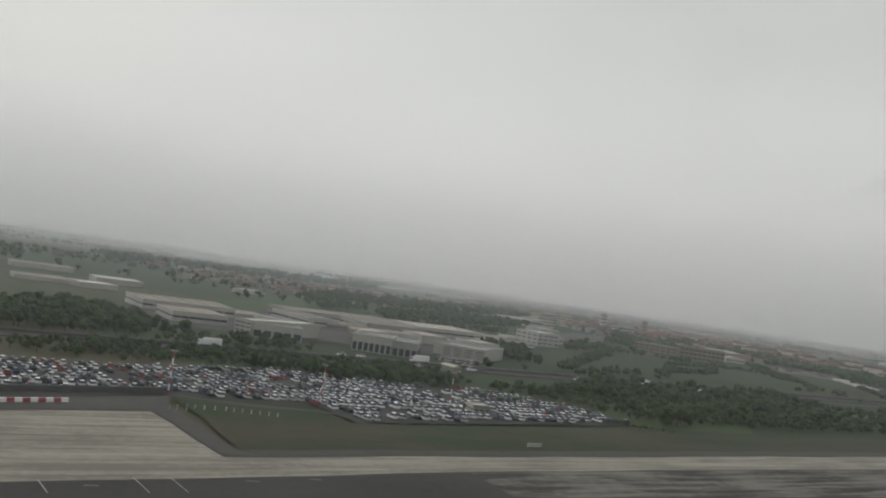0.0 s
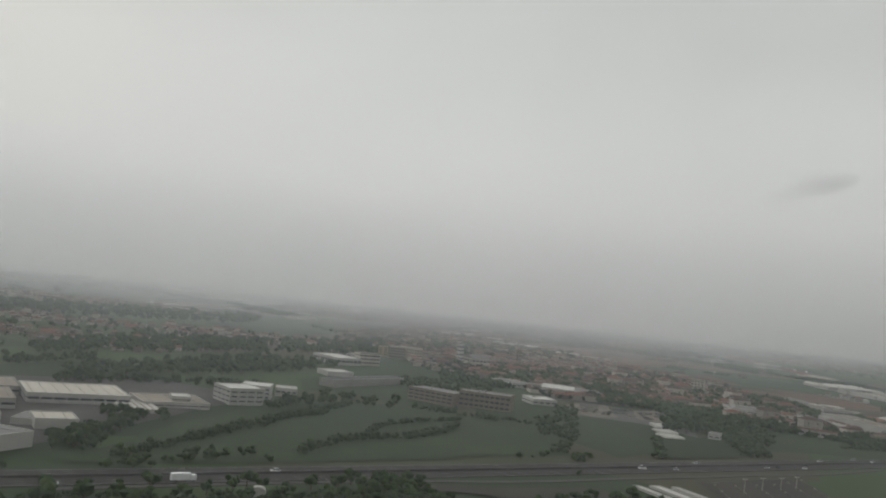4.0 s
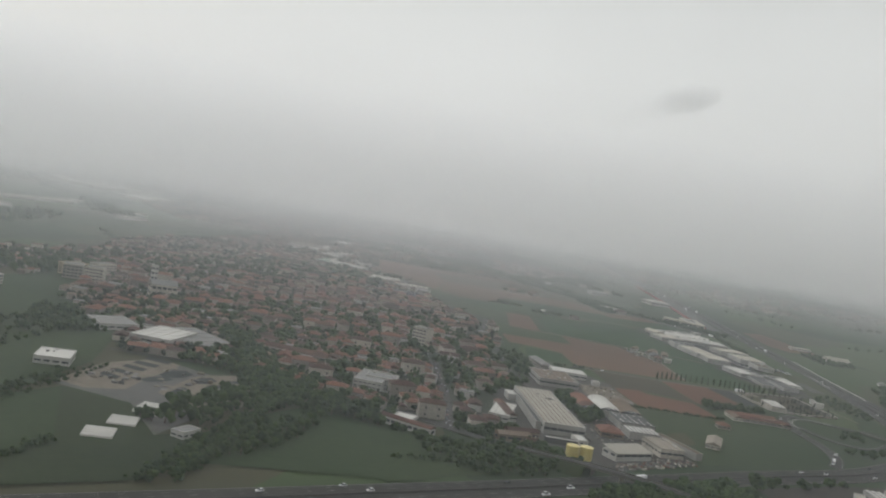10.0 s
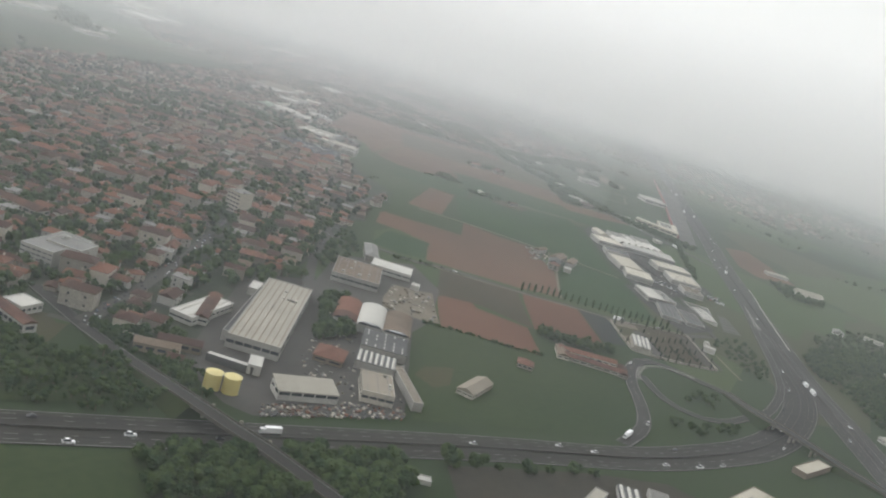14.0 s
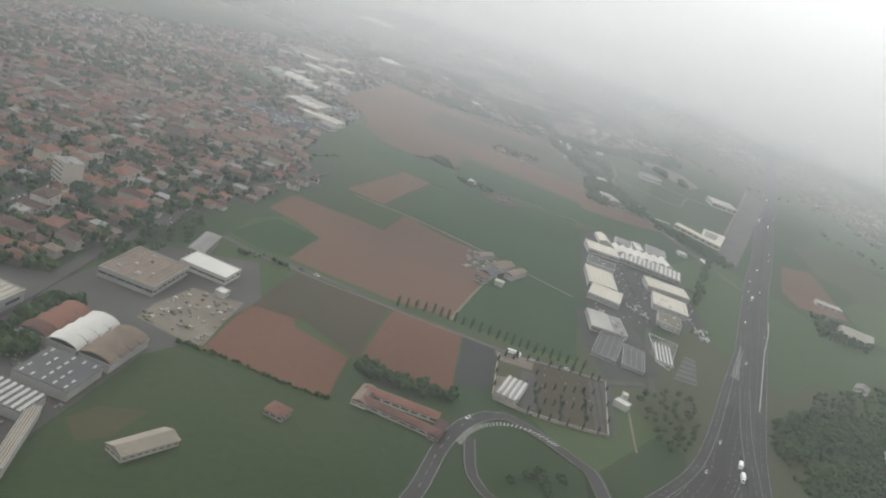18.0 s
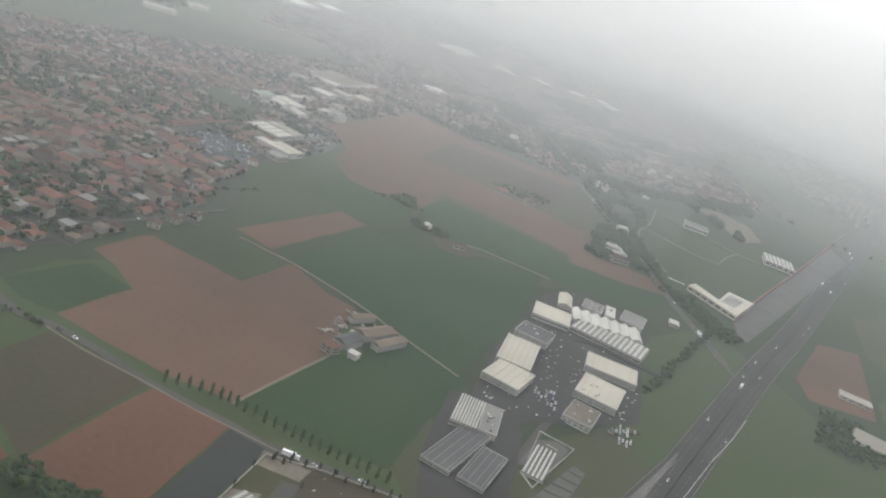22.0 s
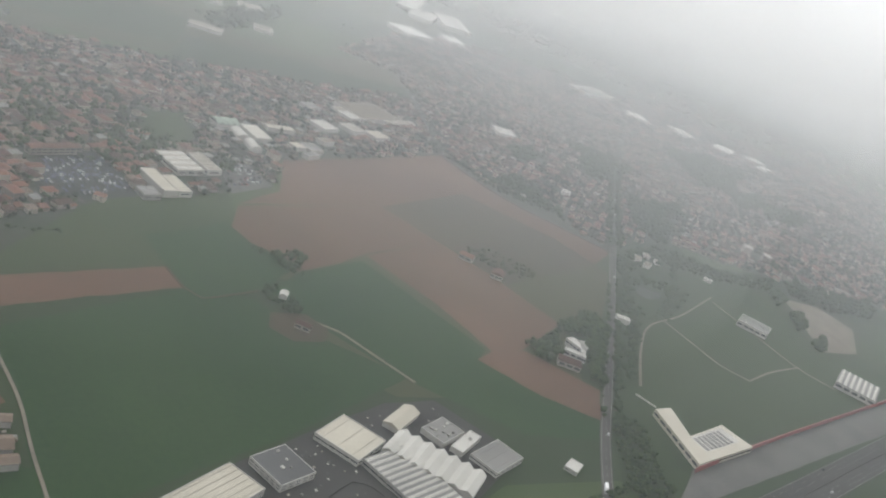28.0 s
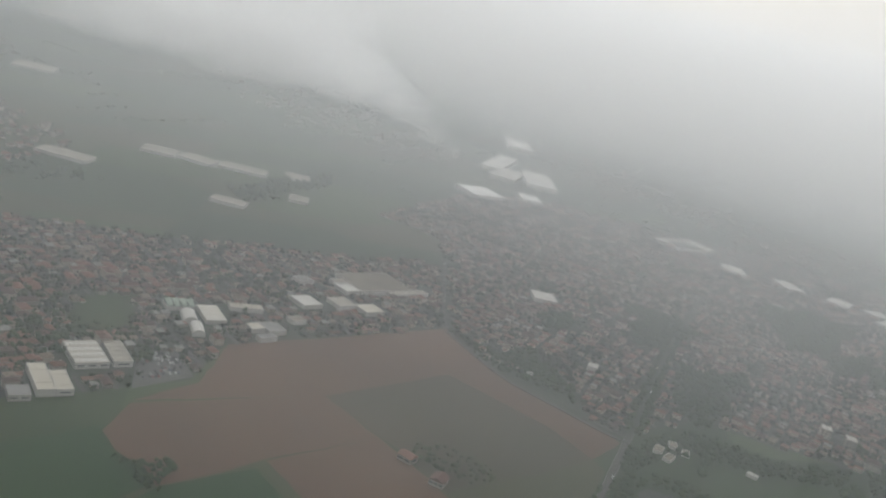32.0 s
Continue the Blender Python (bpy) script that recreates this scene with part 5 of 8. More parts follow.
building("factory_hall", "low hall with a long striped white roof", "hall", (-137.8, 262.4), 12.1, 20.0, 30.0, 1.2, top="tan_roof", roof="stripe", n=6, bays=0)
building("factory_hall", "white flat hall beside the stepped office", "hall", (-132.3, 279.9), 21.7, 20.0, 30.0, 1.8, top="tan_roof", bays=6, ribs=3)
building("office_block", "small white office raised on the hall roof", "office", (-129.0, 280.4), 5.8, 8.0, 22.3, 3.7, top="white_roof", bays=4, floors=2)
building("office_block", "white office with dark window bands beside the meadow", "office", (-114.5, 302.6), 12.8, 14.0, 36.9, 5.6, top="white_roof", bays=4, floors=3)
building("factory_hall", "white-roofed hall at the edge of town", "hall", (-96.3, 442.9), 13.9, 14.0, 30.0, 2.1, top="white_roof", bays=0)
building("office_block", "white office block with tall dark windows", "office", (-204.1, 157.1), 6.8, 26.0, -37.8, 4.0, top="white_roof", bays=3, floors=3)
building("factory_hall", "long white workshop with dark open bays", "hall", (-204.4, 153.6), 13.5, 16.0, 15.8, 4.0, top="grey_roof", doors=True, bays=5, floors=1, wall="white_wall")
building("factory_hall", "white-roofed hall behind the workshops", "hall", (-212.5, 193.0), 5.2, 14.0, 39.8, 2.3, top="grey_roof", bays=0)
building("factory_hall", "cream factory hall with a tan roof", "hall", (-231.1, 165.0), 15.7, 20.0, 30.0, 2.9, top="tan_roof", bays=7, floors=1)
building("factory_hall", "long pale hall with a curved tan roof", "hall", (-244.0, 198.4), 29.5, 26.0, 30.0, 3.0, top="tan_roof", bays=8, floors=1, ribs=6)
building("factory_hall", "grey workshop with a low roof", "hall", (-230.3, 211.9), 21.1, 18.0, 30.0, 1.1, top="tan_roof", bays=6, floors=1)
building("factory_hall", "white hall at the edge of the fields", "hall", (-299.4, 296.5), 19.6, 18.0, 30.0, 2.0, top="white_roof", bays=0)
building("farmhouse", "white farm buildings among the meadows", "farm", (-259.8, 386.1), 17.9, 10.0, 73.0, 1.7, top="white_roof", bays=0)
building("factory_hall", "white-roofed hall far behind the car park", "hall", (-292.3, 249.7), 14.8, 14.0, 41.8, 1.7, top="white_roof", bays=0)
building("factory_hall", "long pale hall at the edge of the fields", "hall", (-312.4, 248.9), 19.0, 18.0, 30.0, 1.3, top="tan_roof", bays=0)
building("factory_hall", "white hall with a tan roof beyond the fields", "hall", (-347.3, 331.1), 27.1, 18.0, 30.0, 1.9, top="tan_roof", bays=0)
building("site_hut", "cream rendered hut beside the carriageway", "hut", (-155.2, 114.6), 1.9, 5.0, 33.5, 2.7, top="cream_roof", bays=0, wall="wall", roof="gable")
building("site_hut", "pale flat-roofed hut in the car park", "hut", (-150.7, 60.9), 3.2, 4.0, 16.7, 1.4, top="white_roof", bays=3, wall="wall")
building("polytunnel", "small white plastic tunnel in the rough meadow", "polytunnel", (-79.7, 165.7), 3.1, 2.0, 10.0, 1.1, roof="barrel", n=1, top="white_roof", wall="white_wall", bays=0)
building("polytunnel", "small white plastic tunnel among the bushes", "polytunnel", (-62.2, 153.2), 1.9, 1.6, 10.0, 0.8, roof="barrel", n=1, top="white_roof", wall="white_wall", bays=0)
building("screen_wall", "low dark screen wall of the car park", "wall", (-209.9, 19.7), 31.4, 0.6, 45.2, 0.8, top="dark_roof", wall="dark_roof", bays=0)
# below the town and beyond
building("factory_hall", "pale hall with two ribbed roof bays beside the fields", "hall", (80.6, 886.9), 25.5, 16.4, 0.0, 4, top="dull_roof", roof="stripe", n=4, bays=5)
building("factory_hall", "narrow pale hall beside its twin", "hall", (80.5, 902.5), 24.4, 9.4, -2.0, 3.8, top="dull_roof", ribs=5, bays=5)
building("factory_hall", "cream flat hall at the field edge", "hall", (109.4, 868.4), 19.6, 7.6, -2.0, 3.8, top="cream_roof", bays=4, ribs=2)
building("factory_hall", "long cream hall with a blank front", "hall", (105.6, 860.4), 27.0, 8.0, -2.0, 4.2, top="cream_roof", bays=0, ribs=2)
building("plant_shed", "low grey works building with a flat roof", "shed", (117.0, 848.6), 9.9, 9.4, -4.0, 3.4, top="grey_roof", bays=3, wall="grey_wall")
building("terrace", "long orange-roofed terrace with a pitched roof", "terrace", (68.2, 822.1), 27.2, 5.6, 94.9, 4, top="red_roof", roof="gable", bays=9, floors=2, wall="wall")
building("workshop", "long pale green vaulted sports hall", "workshop", (16.1, 957.8), 11.0, 17.0, -5.0, 2.6, top="green_sheet", roof="arches", n=4, bays=0)
building("workshop", "white domed tennis hall with a curved roof", "workshop", (33.6, 957.6), 8.2, 14.4, 78.0, 1.8, top="white_roof", roof="vault", bays=0)
building("workshop", "small white domed tennis hall", "workshop", (51.2, 956.1), 7.0, 14.4, 76.0, 1.8, top="white_roof", roof="vault", bays=0)
building("workshop", "white hall with striped roof", "workshop", (30.4, 972.4), 23.0, 12.4, -6.0, 2.8, top="cream_roof", roof="stripe", n=4, bays=0)
building("workshop", "long white shed with a flat roof", "workshop", (20.1, 999.1), 7.6, 20.5, -12.0, 2.6, top="cream_roof", ribs=2, bays=0)
building("workshop", "white shed at the field edge", "workshop", (49.8, 992.1), 8.5, 8.8, 94.4, 2.8, top="cream_roof", roof="flat", n=4, bays=0)
building("workshop", "white ribbed shed with a flat roof", "workshop", (51.4, 1002.6), 11.4, 13.3, 94.1, 2.8, top="grey_roof", roof="flat", n=4, bays=0)
building("workshop", "white workshop hall with a flat roof", "workshop", (9.5, 1046.6), 14.6, 17.0, 96.6, 2.8, top="white_roof", roof="flat", n=4, bays=0)
building("workshop", "white square hall with a flat roof", "workshop", (11.2, 1072.6), 14.0, 15.6, 96.3, 2.8, top="dull_roof", roof="flat", n=4, bays=0)
building("workshop", "white square hall beside the road", "workshop", (22.3, 1088.4), 15.3, 13.8, 95.6, 2.8, top="cream_roof", roof="flat", n=4, bays=0)
building("workshop", "white long hall with a flat roof", "workshop", (-26.3, 1092.5), 12.7, 10.6, 90.5, 2.8, top="tan_roof", roof="flat", n=4, bays=0)
building("workshop", "white workshop with a flat roof", "workshop", (-16.2, 1093.0), 15.1, 16.7, 97.9, 2.8, top="white_roof", roof="flat", n=4, bays=0)
building("workshop", "white workshop with a flat roof", "workshop", (-29.6, 1063.9), 11.6, 11.1, 99.2, 2.8, top="grey_roof", roof="flat", n=4, bays=0)
building("workshop", "small white workshop with a flat roof", "workshop", (39.1, 1024.8), 9.4, 7.7, 95.1, 2.8, top="tan_roof", roof="flat", n=4, bays=0)
building("workshop", "long pale shed with a flat roof", "workshop", (-7.5, 1138.7), 34.6, 7.8, 94.2, 2.8, top="dull_roof", roof="flat", n=4, bays=0)
building("workshop", "low grey shed with a flat roof", "workshop", (64.0, 993.1), 11.4, 5.5, -79.4, 2.8, top="grey_roof", roof="flat", n=4, bays=0)
building("market_hall", "long brown flat hall with a pale rim", "hall", (-26.5, 1121.1), 46.8, 35.5, 93.9, 3.6, top="dirt", bays=0)
building("villa", "white U-shaped villa wing beside the avenue", "villa", (290.5, 993.2), 10.4, 5.8, -2.5, 3.2, top="white_roof", bays=4)
building("villa", "white villa wing with a flat roof", "villa", (295.8, 991.2), 2.6, 19.0, 37.9, 3.2, top="white_roof", bays=3)
building("villa", "white villa wing by the courtyard", "villa", (296.1, 983.1), 9.8, 4.0, 31.7, 3.2, top="white_roof", bays=3)
building("farmhouse", "red-roofed house behind the villa", "house", (301.2, 972.7), 11.4, 6.8, 38.1, 3, top="red_roof", roof="hip", bays=3, wall="wall")
building("farmhouse", "red-roofed house at the field edge", "house", (220.4, 1008.8), 7.2, 8.4, 32.8, 3, top="red_roof", roof="gable", bays=3, wall="wall")
building("farmhouse", "old stone barn among trees", "barn", (199.1, 1004.8), 7.8, 6.2, 20.6, 3, top="red_roof", roof="gable", bays=2, wall="wall")
building("farmhouse", "small hut with a red roof at the track's end", "hut", (242.4, 852.7), 6.7, 4.1, 32.3, 2.6, top="red_roof", roof="gable", bays=2, wall="wall")
building("farmhouse", "small white shed at the track", "hut", (217.6, 860.3), 3.4, 4.5, 42.6, 2.2, top="white_roof", roof="gable", bays=0)
building("park_pavilion", "white pavilion with a gridded roof", "pavilion", (308.9, 1169.9), 19.6, 16.2, 15.2, 3.6, top="grey_roof", bays=5, vents=6)
building("park_pavilion", "white pavilion in the park", "pavilion", (277.4, 1057.8), 7.8, 5.4, 38.7, 2.6, top="white_roof", bays=0)
building("lab_building", "comb-shaped pale laboratory with a flat roof", "laboratory", (378.6, 1173.1), 23.6, 27.8, 13.1, 4, top="grey_roof", roof="stripe", n=7, bays=5)
building("apartment_block", "white apartment block at the town edge", "apartment block", (225.3, 1328.3), 6.8, 8.5, 37.6, 6, top="white_roof", bays=3, floors=3, wall="wall")
building("apartment_block", "white apartment block beside the avenue", "apartment block", (240.7, 1333.4), 6.8, 8.5, 37.7, 6, top="white_roof", bays=3, floors=3, wall="wall")
building("apartment_block", "pale apartment block at the town edge", "apartment block", (267.3, 1315.0), 9.1, 8.5, 26.7, 6, top="red_roof", roof="hip", bays=3, floors=3, wall="wall")
building("apartment_block", "pale apartment block with tiled roof", "apartment block", (279.5, 1323.9), 9.9, 8.5, 33.3, 6, top="red_roof", roof="hip", bays=3, floors=3, wall="wall")
building("warehouse", "long white warehouse beyond the town", "warehouse", (-185.8, 1670.0), 66.2, 39.6, 91.1, 2.8, top="white_roof", bays=0)
building("warehouse", "white-roofed warehouse by the road", "warehouse", (-6.4, 1275.0), 19.5, 21.4, 58.7, 2.8, top="white_roof", bays=0)
building("warehouse", "white flat-roofed warehouse in the town", "warehouse", (117.2, 1211.9), 6.9, 8.9, 38.0, 2.8, top="white_roof", bays=0)
building("warehouse", "white flat-roofed warehouse in the town", "warehouse", (-101.2, 1657.4), 24.9, 33.1, 43.3, 2.8, top="white_roof", bays=0)
building("warehouse", "white flat-roofed warehouse in the town", "warehouse", (-53.7, 1699.2), 34.5, 23.4, -22.4, 2.8, top="white_roof", bays=0)
building("warehouse", "white flat-roofed warehouse in the town", "warehouse", (-5.4, 1727.7), 24.5, 33.8, 17.1, 2.8, top="white_roof", bays=0)
building("warehouse", "white flat-roofed warehouse in the town", "warehouse", (27.8, 1752.4), 20.7, 22.6, -21.0, 2.8, top="white_roof", bays=0)
building("warehouse", "white flat-roofed warehouse in the town", "warehouse", (53.4, 1726.0), 14.9, 26.0, 4.1, 2.8, top="white_roof", bays=0)
# far halls seen late
building("warehouse", "long pale far-off warehouse among fields", "warehouse", (-319.1, 974.5), 45.6, 23.7, 50.4, 2.8, top="dull_roof", bays=0, ribs=10)
building("warehouse", "long pale far-off warehouse among fields", "warehouse", (-372.9, 1077.4), 32.7, 28.1, 58.4, 2.8, top="dull_roof", bays=0, ribs=10)
building("warehouse", "long pale far-off warehouse among fields", "warehouse", (-352.6, 1109.4), 35.8, 24.7, 40.8, 2.8, top="dull_roof", bays=0, ribs=10)
building("warehouse", "long pale far-off warehouse among fields", "warehouse", (-332.6, 1148.9), 47.7, 25.1, 58.0, 2.8, top="dull_roof", bays=0, ribs=10)
building("warehouse", "long pale far-off warehouse among fields", "warehouse", (-318.8, 1202.8), 25.9, 28.3, 61.4, 2.8, top="dull_roof", bays=0, ribs=10)
building("warehouse", "long pale far-off warehouse among fields", "warehouse", (-212.3, 1083.6), 29.9, 17.4, 50.4, 2.8, top="dull_roof", bays=0, ribs=10)
building("warehouse", "long pale far-off warehouse among fields", "warehouse", (-759.9, 1044.8), 49.8, 44.4, 68.1, 2.8, top="dull_roof", bays=0, ribs=10)
building("warehouse", "long pale far-off warehouse among fields", "warehouse", (-1395.1, 1223.3), 79.7, 90.6, 84.4, 2.8, top="dull_roof", bays=0, ribs=10)
building("warehouse", "long pale far-off warehouse among fields", "warehouse", (-237.9, 1164.2), 18.5, 21.1, 59.0, 2.8, top="dull_roof", bays=0, ribs=10)
building("factory", "far factory with a white ribbed roof", "factory", (-439.2, 1645.1), 105.0, 42.0, -35.0, 6, top="bright_sheet", roof="stripe", n=16, bays=0)
building("factory", "far factory wing with a ribbed roof", "factory", (-529.5, 1645.2), 140.0, 30.0, -50.0, 6, top="bright_sheet", roof="stripe", n=16, bays=0)
building("factory", "far factory hall with a plain pale roof", "factory", (-455.0, 1600.0), 80.0, 36.0, -52.0, 5, top="white_roof", ribs=6, bays=0)
building("factory", "far factory hall with a rounded white roof", "factory", (-709.0, 1830.5), 42.0, 112.0, 55.0, 7, top="bright_sheet", roof="barrel", n=1, bays=0)
building("factory", "low pale hall before the far factory", "factory", (-335.9, 1460.0), 43.8, 45.7, 84.9, 5, top="bright_sheet", bays=0)
building("factory", "low pale hall beside the far factory", "factory", (-329.8, 1534.7), 25.8, 35.8, 61.4, 5, top="bright_sheet", bays=0)
building("warehouse", "cream-roofed warehouse beyond the town", "warehouse", (-178.6, 1665.9), 42.9, 33.6, 76.3, 2.8, top="cream_roof", bays=0)
building("warehouse", "far pale hall beyond the motorway", "warehouse", (455.5, 922.2), 17.0, 8.7, 8.3, 2.0, top="dull_roof", bays=4)
building("farmhouse", "pale barn beyond the motorway", "barn", (467.2, 869.2), 18.9, 16.0, 1.3, 1.5, top="dull_roof", roof="gable", bays=3)
building("farmhouse", "long dull-roofed shed at the wood", "shed", (483.6, 771.5), 12.0, 5.0, -20.0, 1.5, top="dull_roof", bays=0)
building("farmhouse", "pale-roofed shed among the trees", "shed", (459.0, 675.8), 5.0, 11.0, 0.0, 1.5, top="dull_roof", bays=0)
building("farmhouse", "pale barn beside a lane", "barn", (457.6, 761.4), 6.5, 9.7, -15.2, 1.5, top="grey_roof", roof="gable", bays=2)
building("factory_hall", "low depot with a wide cream roof beside the carriageway", "hall", (343.0, 439.0), 21.0, 19.0, -34.0, 2.4, top="cream_roof", bays=0, wall="brown_wall", ribs=2, vents=6)
building("factory_hall", "long dark depot shed with pale roof stripes", "hall", (307.6, 414.0), 5.6, 24.0, 2.0, 2.0, top="grey_roof", bays=0, wall="grey_wall", ribs=2)
building("factory_hall", "low dark-roofed depot shed beside the yard", "hall", (299.0, 412.0), 6.4, 22.0, 2.0, 1.8, top="dark_roof", roof="stripe", n=3, bays=0, wall="grey_wall")
building("plant_shed", "small pale flat shed on the depot yard", "shed", (289.2, 411.0), 3.6, 10.0, -20.0, 1.6, top="dull_roof", bays=0, wall="grey_wall")
building("plant_shed", "low white hut at the roadside", "shed", (245.3, 390.0), 3.8, 2.8, 12.0, 0.9, top="white_roof", bays=0)
building("plant_shed", "brown-walled depot with a cream flat roof beside the bridge", "shed", (368.2, 490.6), 20.5, 5.0, 51.0, 1.8, top="cream_roof", bays=0, wall="brown_wall")
building("plant_shed", "white-roofed shed beside the slip road", "shed", (418.9, 551.4), 12.4, 6.6, -57.2, 1.68, top="white_roof", bays=3)
# farmsteads, cemetery buildings and roadside houses
building("farmhouse", "red-tiled farm wing round a courtyard", "farm", (293.1, 527.9), 24.3, 4.5, 1.7, 1.68, top="red_roof", roof="gable", bays=8, floors=1, wall="wall")
building("farmhouse", "long red-tiled farm wing", "farm", (290.3, 536.1), 23.6, 4.6, 10.4, 1.68, top="red_roof", roof="gable", bays=8, floors=1, wall="wall")
building("farmhouse", "short red-tiled farm wing closing the courtyard", "farm", (281.6, 531.4), 2.5, 9.0, 1.7, 1.56, top="red_roof", roof="gable", bays=1, floors=1, wall="wall")
building("farmhouse", "short red-tiled farm wing at the corner", "farm", (304.2, 530.7), 3.4, 11.3, 1.8, 1.56, top="red_roof", roof="gable", bays=2, floors=1, wall="wall")
building("farmhouse", "grey barn at the farm corner", "farm", (280.1, 530.5), 4.5, 12.2, 5.0, 1.56, top="old_roof", roof="gable", bays=2, floors=1, wall="wall")
building("farmhouse", "red-tiled house alone in the meadow", "house", (266.4, 500.8), 5.6, 6.0, -0.1, 1.82, top="red_roof", roof="hip", bays=3, floors=1, wall="wall")
building("barn", "long brown-grey barn of the farmyard", "barn", (277.5, 708.8), 6.4, 16.4, -16.8, 2.6, top="old_roof", roof="gable", bays=0, wall="grey_wall")
building("barn", "grey weathered barn of the farmyard", "barn", (285.5, 707.0), 4.2, 16.8, -11.6, 2.6, top="old_roof", roof="gable", bays=0, wall="grey_wall")
building("barn", "dark open barn beside the track", "barn", (275.5, 692.0), 6.4, 10.9, -6.9, 2.6, top="dark_roof", roof="gable", bays=0, wall="grey_wall")
building("barn", "narrow grey shed of the farmyard", "barn", (266.8, 715.3), 3.8, 11.7, -21.6, 2.4, top="old_roof", roof="gable", bays=0, wall="grey_wall")
building("farmhouse", "old tiled farmhouse beside the track", "house", (275.3, 680.4), 5.3, 4.9, -12.9, 3.2, top="red_roof", roof="hip", bays=2, floors=2, wall="wall")
building("farmhouse", "small white outbuilding of the farm", "hut", (282.9, 685.3), 3.8, 3.2, 3.6, 2.2, top="white_roof", roof="gable", bays=0)
building("cemetery_chapel", "pale cemetery chapel with niches", "chapel", (315.5, 578.4), 7.8, 18.1, -0.5, 2.6, top="grey_roof", bays=0, wall="wall", n=4, roof="stripe")
building("gate_house", "white kiosk beside the cemetery", "kiosk", (351.4, 618.1), 2.0, 3.4, 9.2, 2.2, top="white_roof", bays=0)
building("gate_house", "white long shed beside the cemetery", "shed", (351.4, 609.7), 5.4, 4.3, -15.6, 2.2, top="white_roof", bays=0)
building("house_row", "pale house beside the bare plot", "house", (190.7, 582.7), 5.7, 21.4, 14.5, 3, top="grey_roof", roof="hip", bays=4, floors=2, wall="wall")
building("plant_shed", "small white cabin on the bare plot", "cabin", (216.6, 553.1), 3.6, 4.3, 3.1, 2, top="white_roof", bays=0)
# park compound and the orange block
building("workshop", "small pale hut in the park compound", "hut", (218.0, 1166.9), 5.3, 9.1, 30.8, 1.8, top="tan_roof", bays=0, group="park huts")
building("workshop", "small pale hut in the park compound", "hut", (216.0, 1181.8), 4.7, 7.0, 45.9, 1.8, top="tan_roof", bays=0, group="park huts")
building("workshop", "small pale hut in the park compound", "hut", (225.1, 1182.5), 4.2, 6.6, 41.1, 1.8, top="tan_roof", bays=0, group="park huts")
building("workshop", "small pale hut in the park compound", "hut", (227.1, 1165.5), 4.7, 9.1, 20.0, 1.8, top="tan_roof", bays=0, group="park huts")
building("workshop", "long white hut on the lawn", "hut", (253.7, 1208.0), 6.2, 4.3, 18.8, 1.6, top="white_roof", bays=0)
building("apartment_block", "ochre rendered apartment block with a flat roof", "apartment block", (-80.0, 621.0), 14.0, 8.0, 60.0, 6.5, top="grey_roof", bays=5, floors=4, wall="orange_wall")
building("apartment_block", "pale ochre apartment block beside its twin", "apartment block", (-70.0, 640.0), 13.0, 8.0, 60.0, 6.5, top="grey_roof", bays=5, floors=4, wall="wall")
building("apartment_block", "long white apartment block at the town edge", "apartment block", (-92.0, 540.0), 19.0, 8.0, 58.0, 5.0, top="white_roof", bays=7, floors=3, wall="white_wall")
building("bell_tower", "tall brick bell tower among tiled roofs", "tower", (15.3, 673.5), 3.2, 3.2, 20.0, 11.5, top="red_roof", roof="hip", wall="brown_wall", bays=1, floors=4)

# ---- houses ----
def inside(p, poly):
    hit, j = False, len(poly) - 1
    for i in range(len(poly)):
        a, b = poly[i], poly[j]
        if (a.y > p.y) != (b.y > p.y) and p.x < (b.x - a.x) * (p.y - a.y) / (b.y - a.y) + a.x:
            hit = not hit
        j = i
    return hit


def in_building(p, gap=0.0):
    for cx, cy, hx, hy, a in FOOT:
        dx, dy = p.x - cx, p.y - cy
        u, v = dx * math.cos(a) + dy * math.sin(a), -dx * math.sin(a) + dy * math.cos(a)
        if abs(u) < hx + gap and abs(v) < hy + gap:
            return True
    return False


ROAD_CELLS = {}
for line, width in ROADS:
    for q in line:
        ROAD_CELLS.setdefault((int(q.x // 10), int(q.y // 10)), []).append((q, width))


def on_road(p, gap):
    cx, cy = int(p.x // 10), int(p.y // 10)
    for ix in (-1, 0, 1):
        for iy in (-1, 0, 1):
            for q, width in ROAD_CELLS.get((cx + ix, cy + iy), ()):
                if (p - q).length < width / 2 + gap:
                    return True
    return False


def house_kind(w, d, h, roof, wall, label, seed):
    """A house with its walls, roof, chimney and windows, to be copied."""
    rnd = random.Random(seed)
    ob = new("house")
    tagged(ob, label, "house", "houses of the town")
    x, y = w / 2, d / 2
    part("wall_shell", boxes((-x, -y, 0, x, y, h)), M[wall], ob)
    if roof == "hip":
        cover = part("roof", hip_bm(w, d, h + 0.08, min(w, d) * 0.21), M["red_roof"], ob)
    elif roof == "gable":
        cover = part("roof", gable_bm(w, d, h + 0.08, min(w, d) * 0.22), M["red_roof"], ob)
    else:
        cover = part("roof", boxes((-x - 0.1, -y - 0.1, h, x + 0.1, y + 0.1, h + 0.2)), M["grey_roof"], ob)
    part("chimney", boxes((x * 0.3, y * 0.25, h, x * 0.3 + 0.35, y * 0.25 + 0.35, h + min(w, d) * 0.22 + 0.5)), M["wall"], cover)
    for k in range(2 if h > 2.4 else 1):
        z = h * (0.3 + 0.42 * k)
        for c in (-x * 0.5, x * 0.5):
            put_window(ob, c, -y, z, 0, 0.6, 0.7)
    return ob


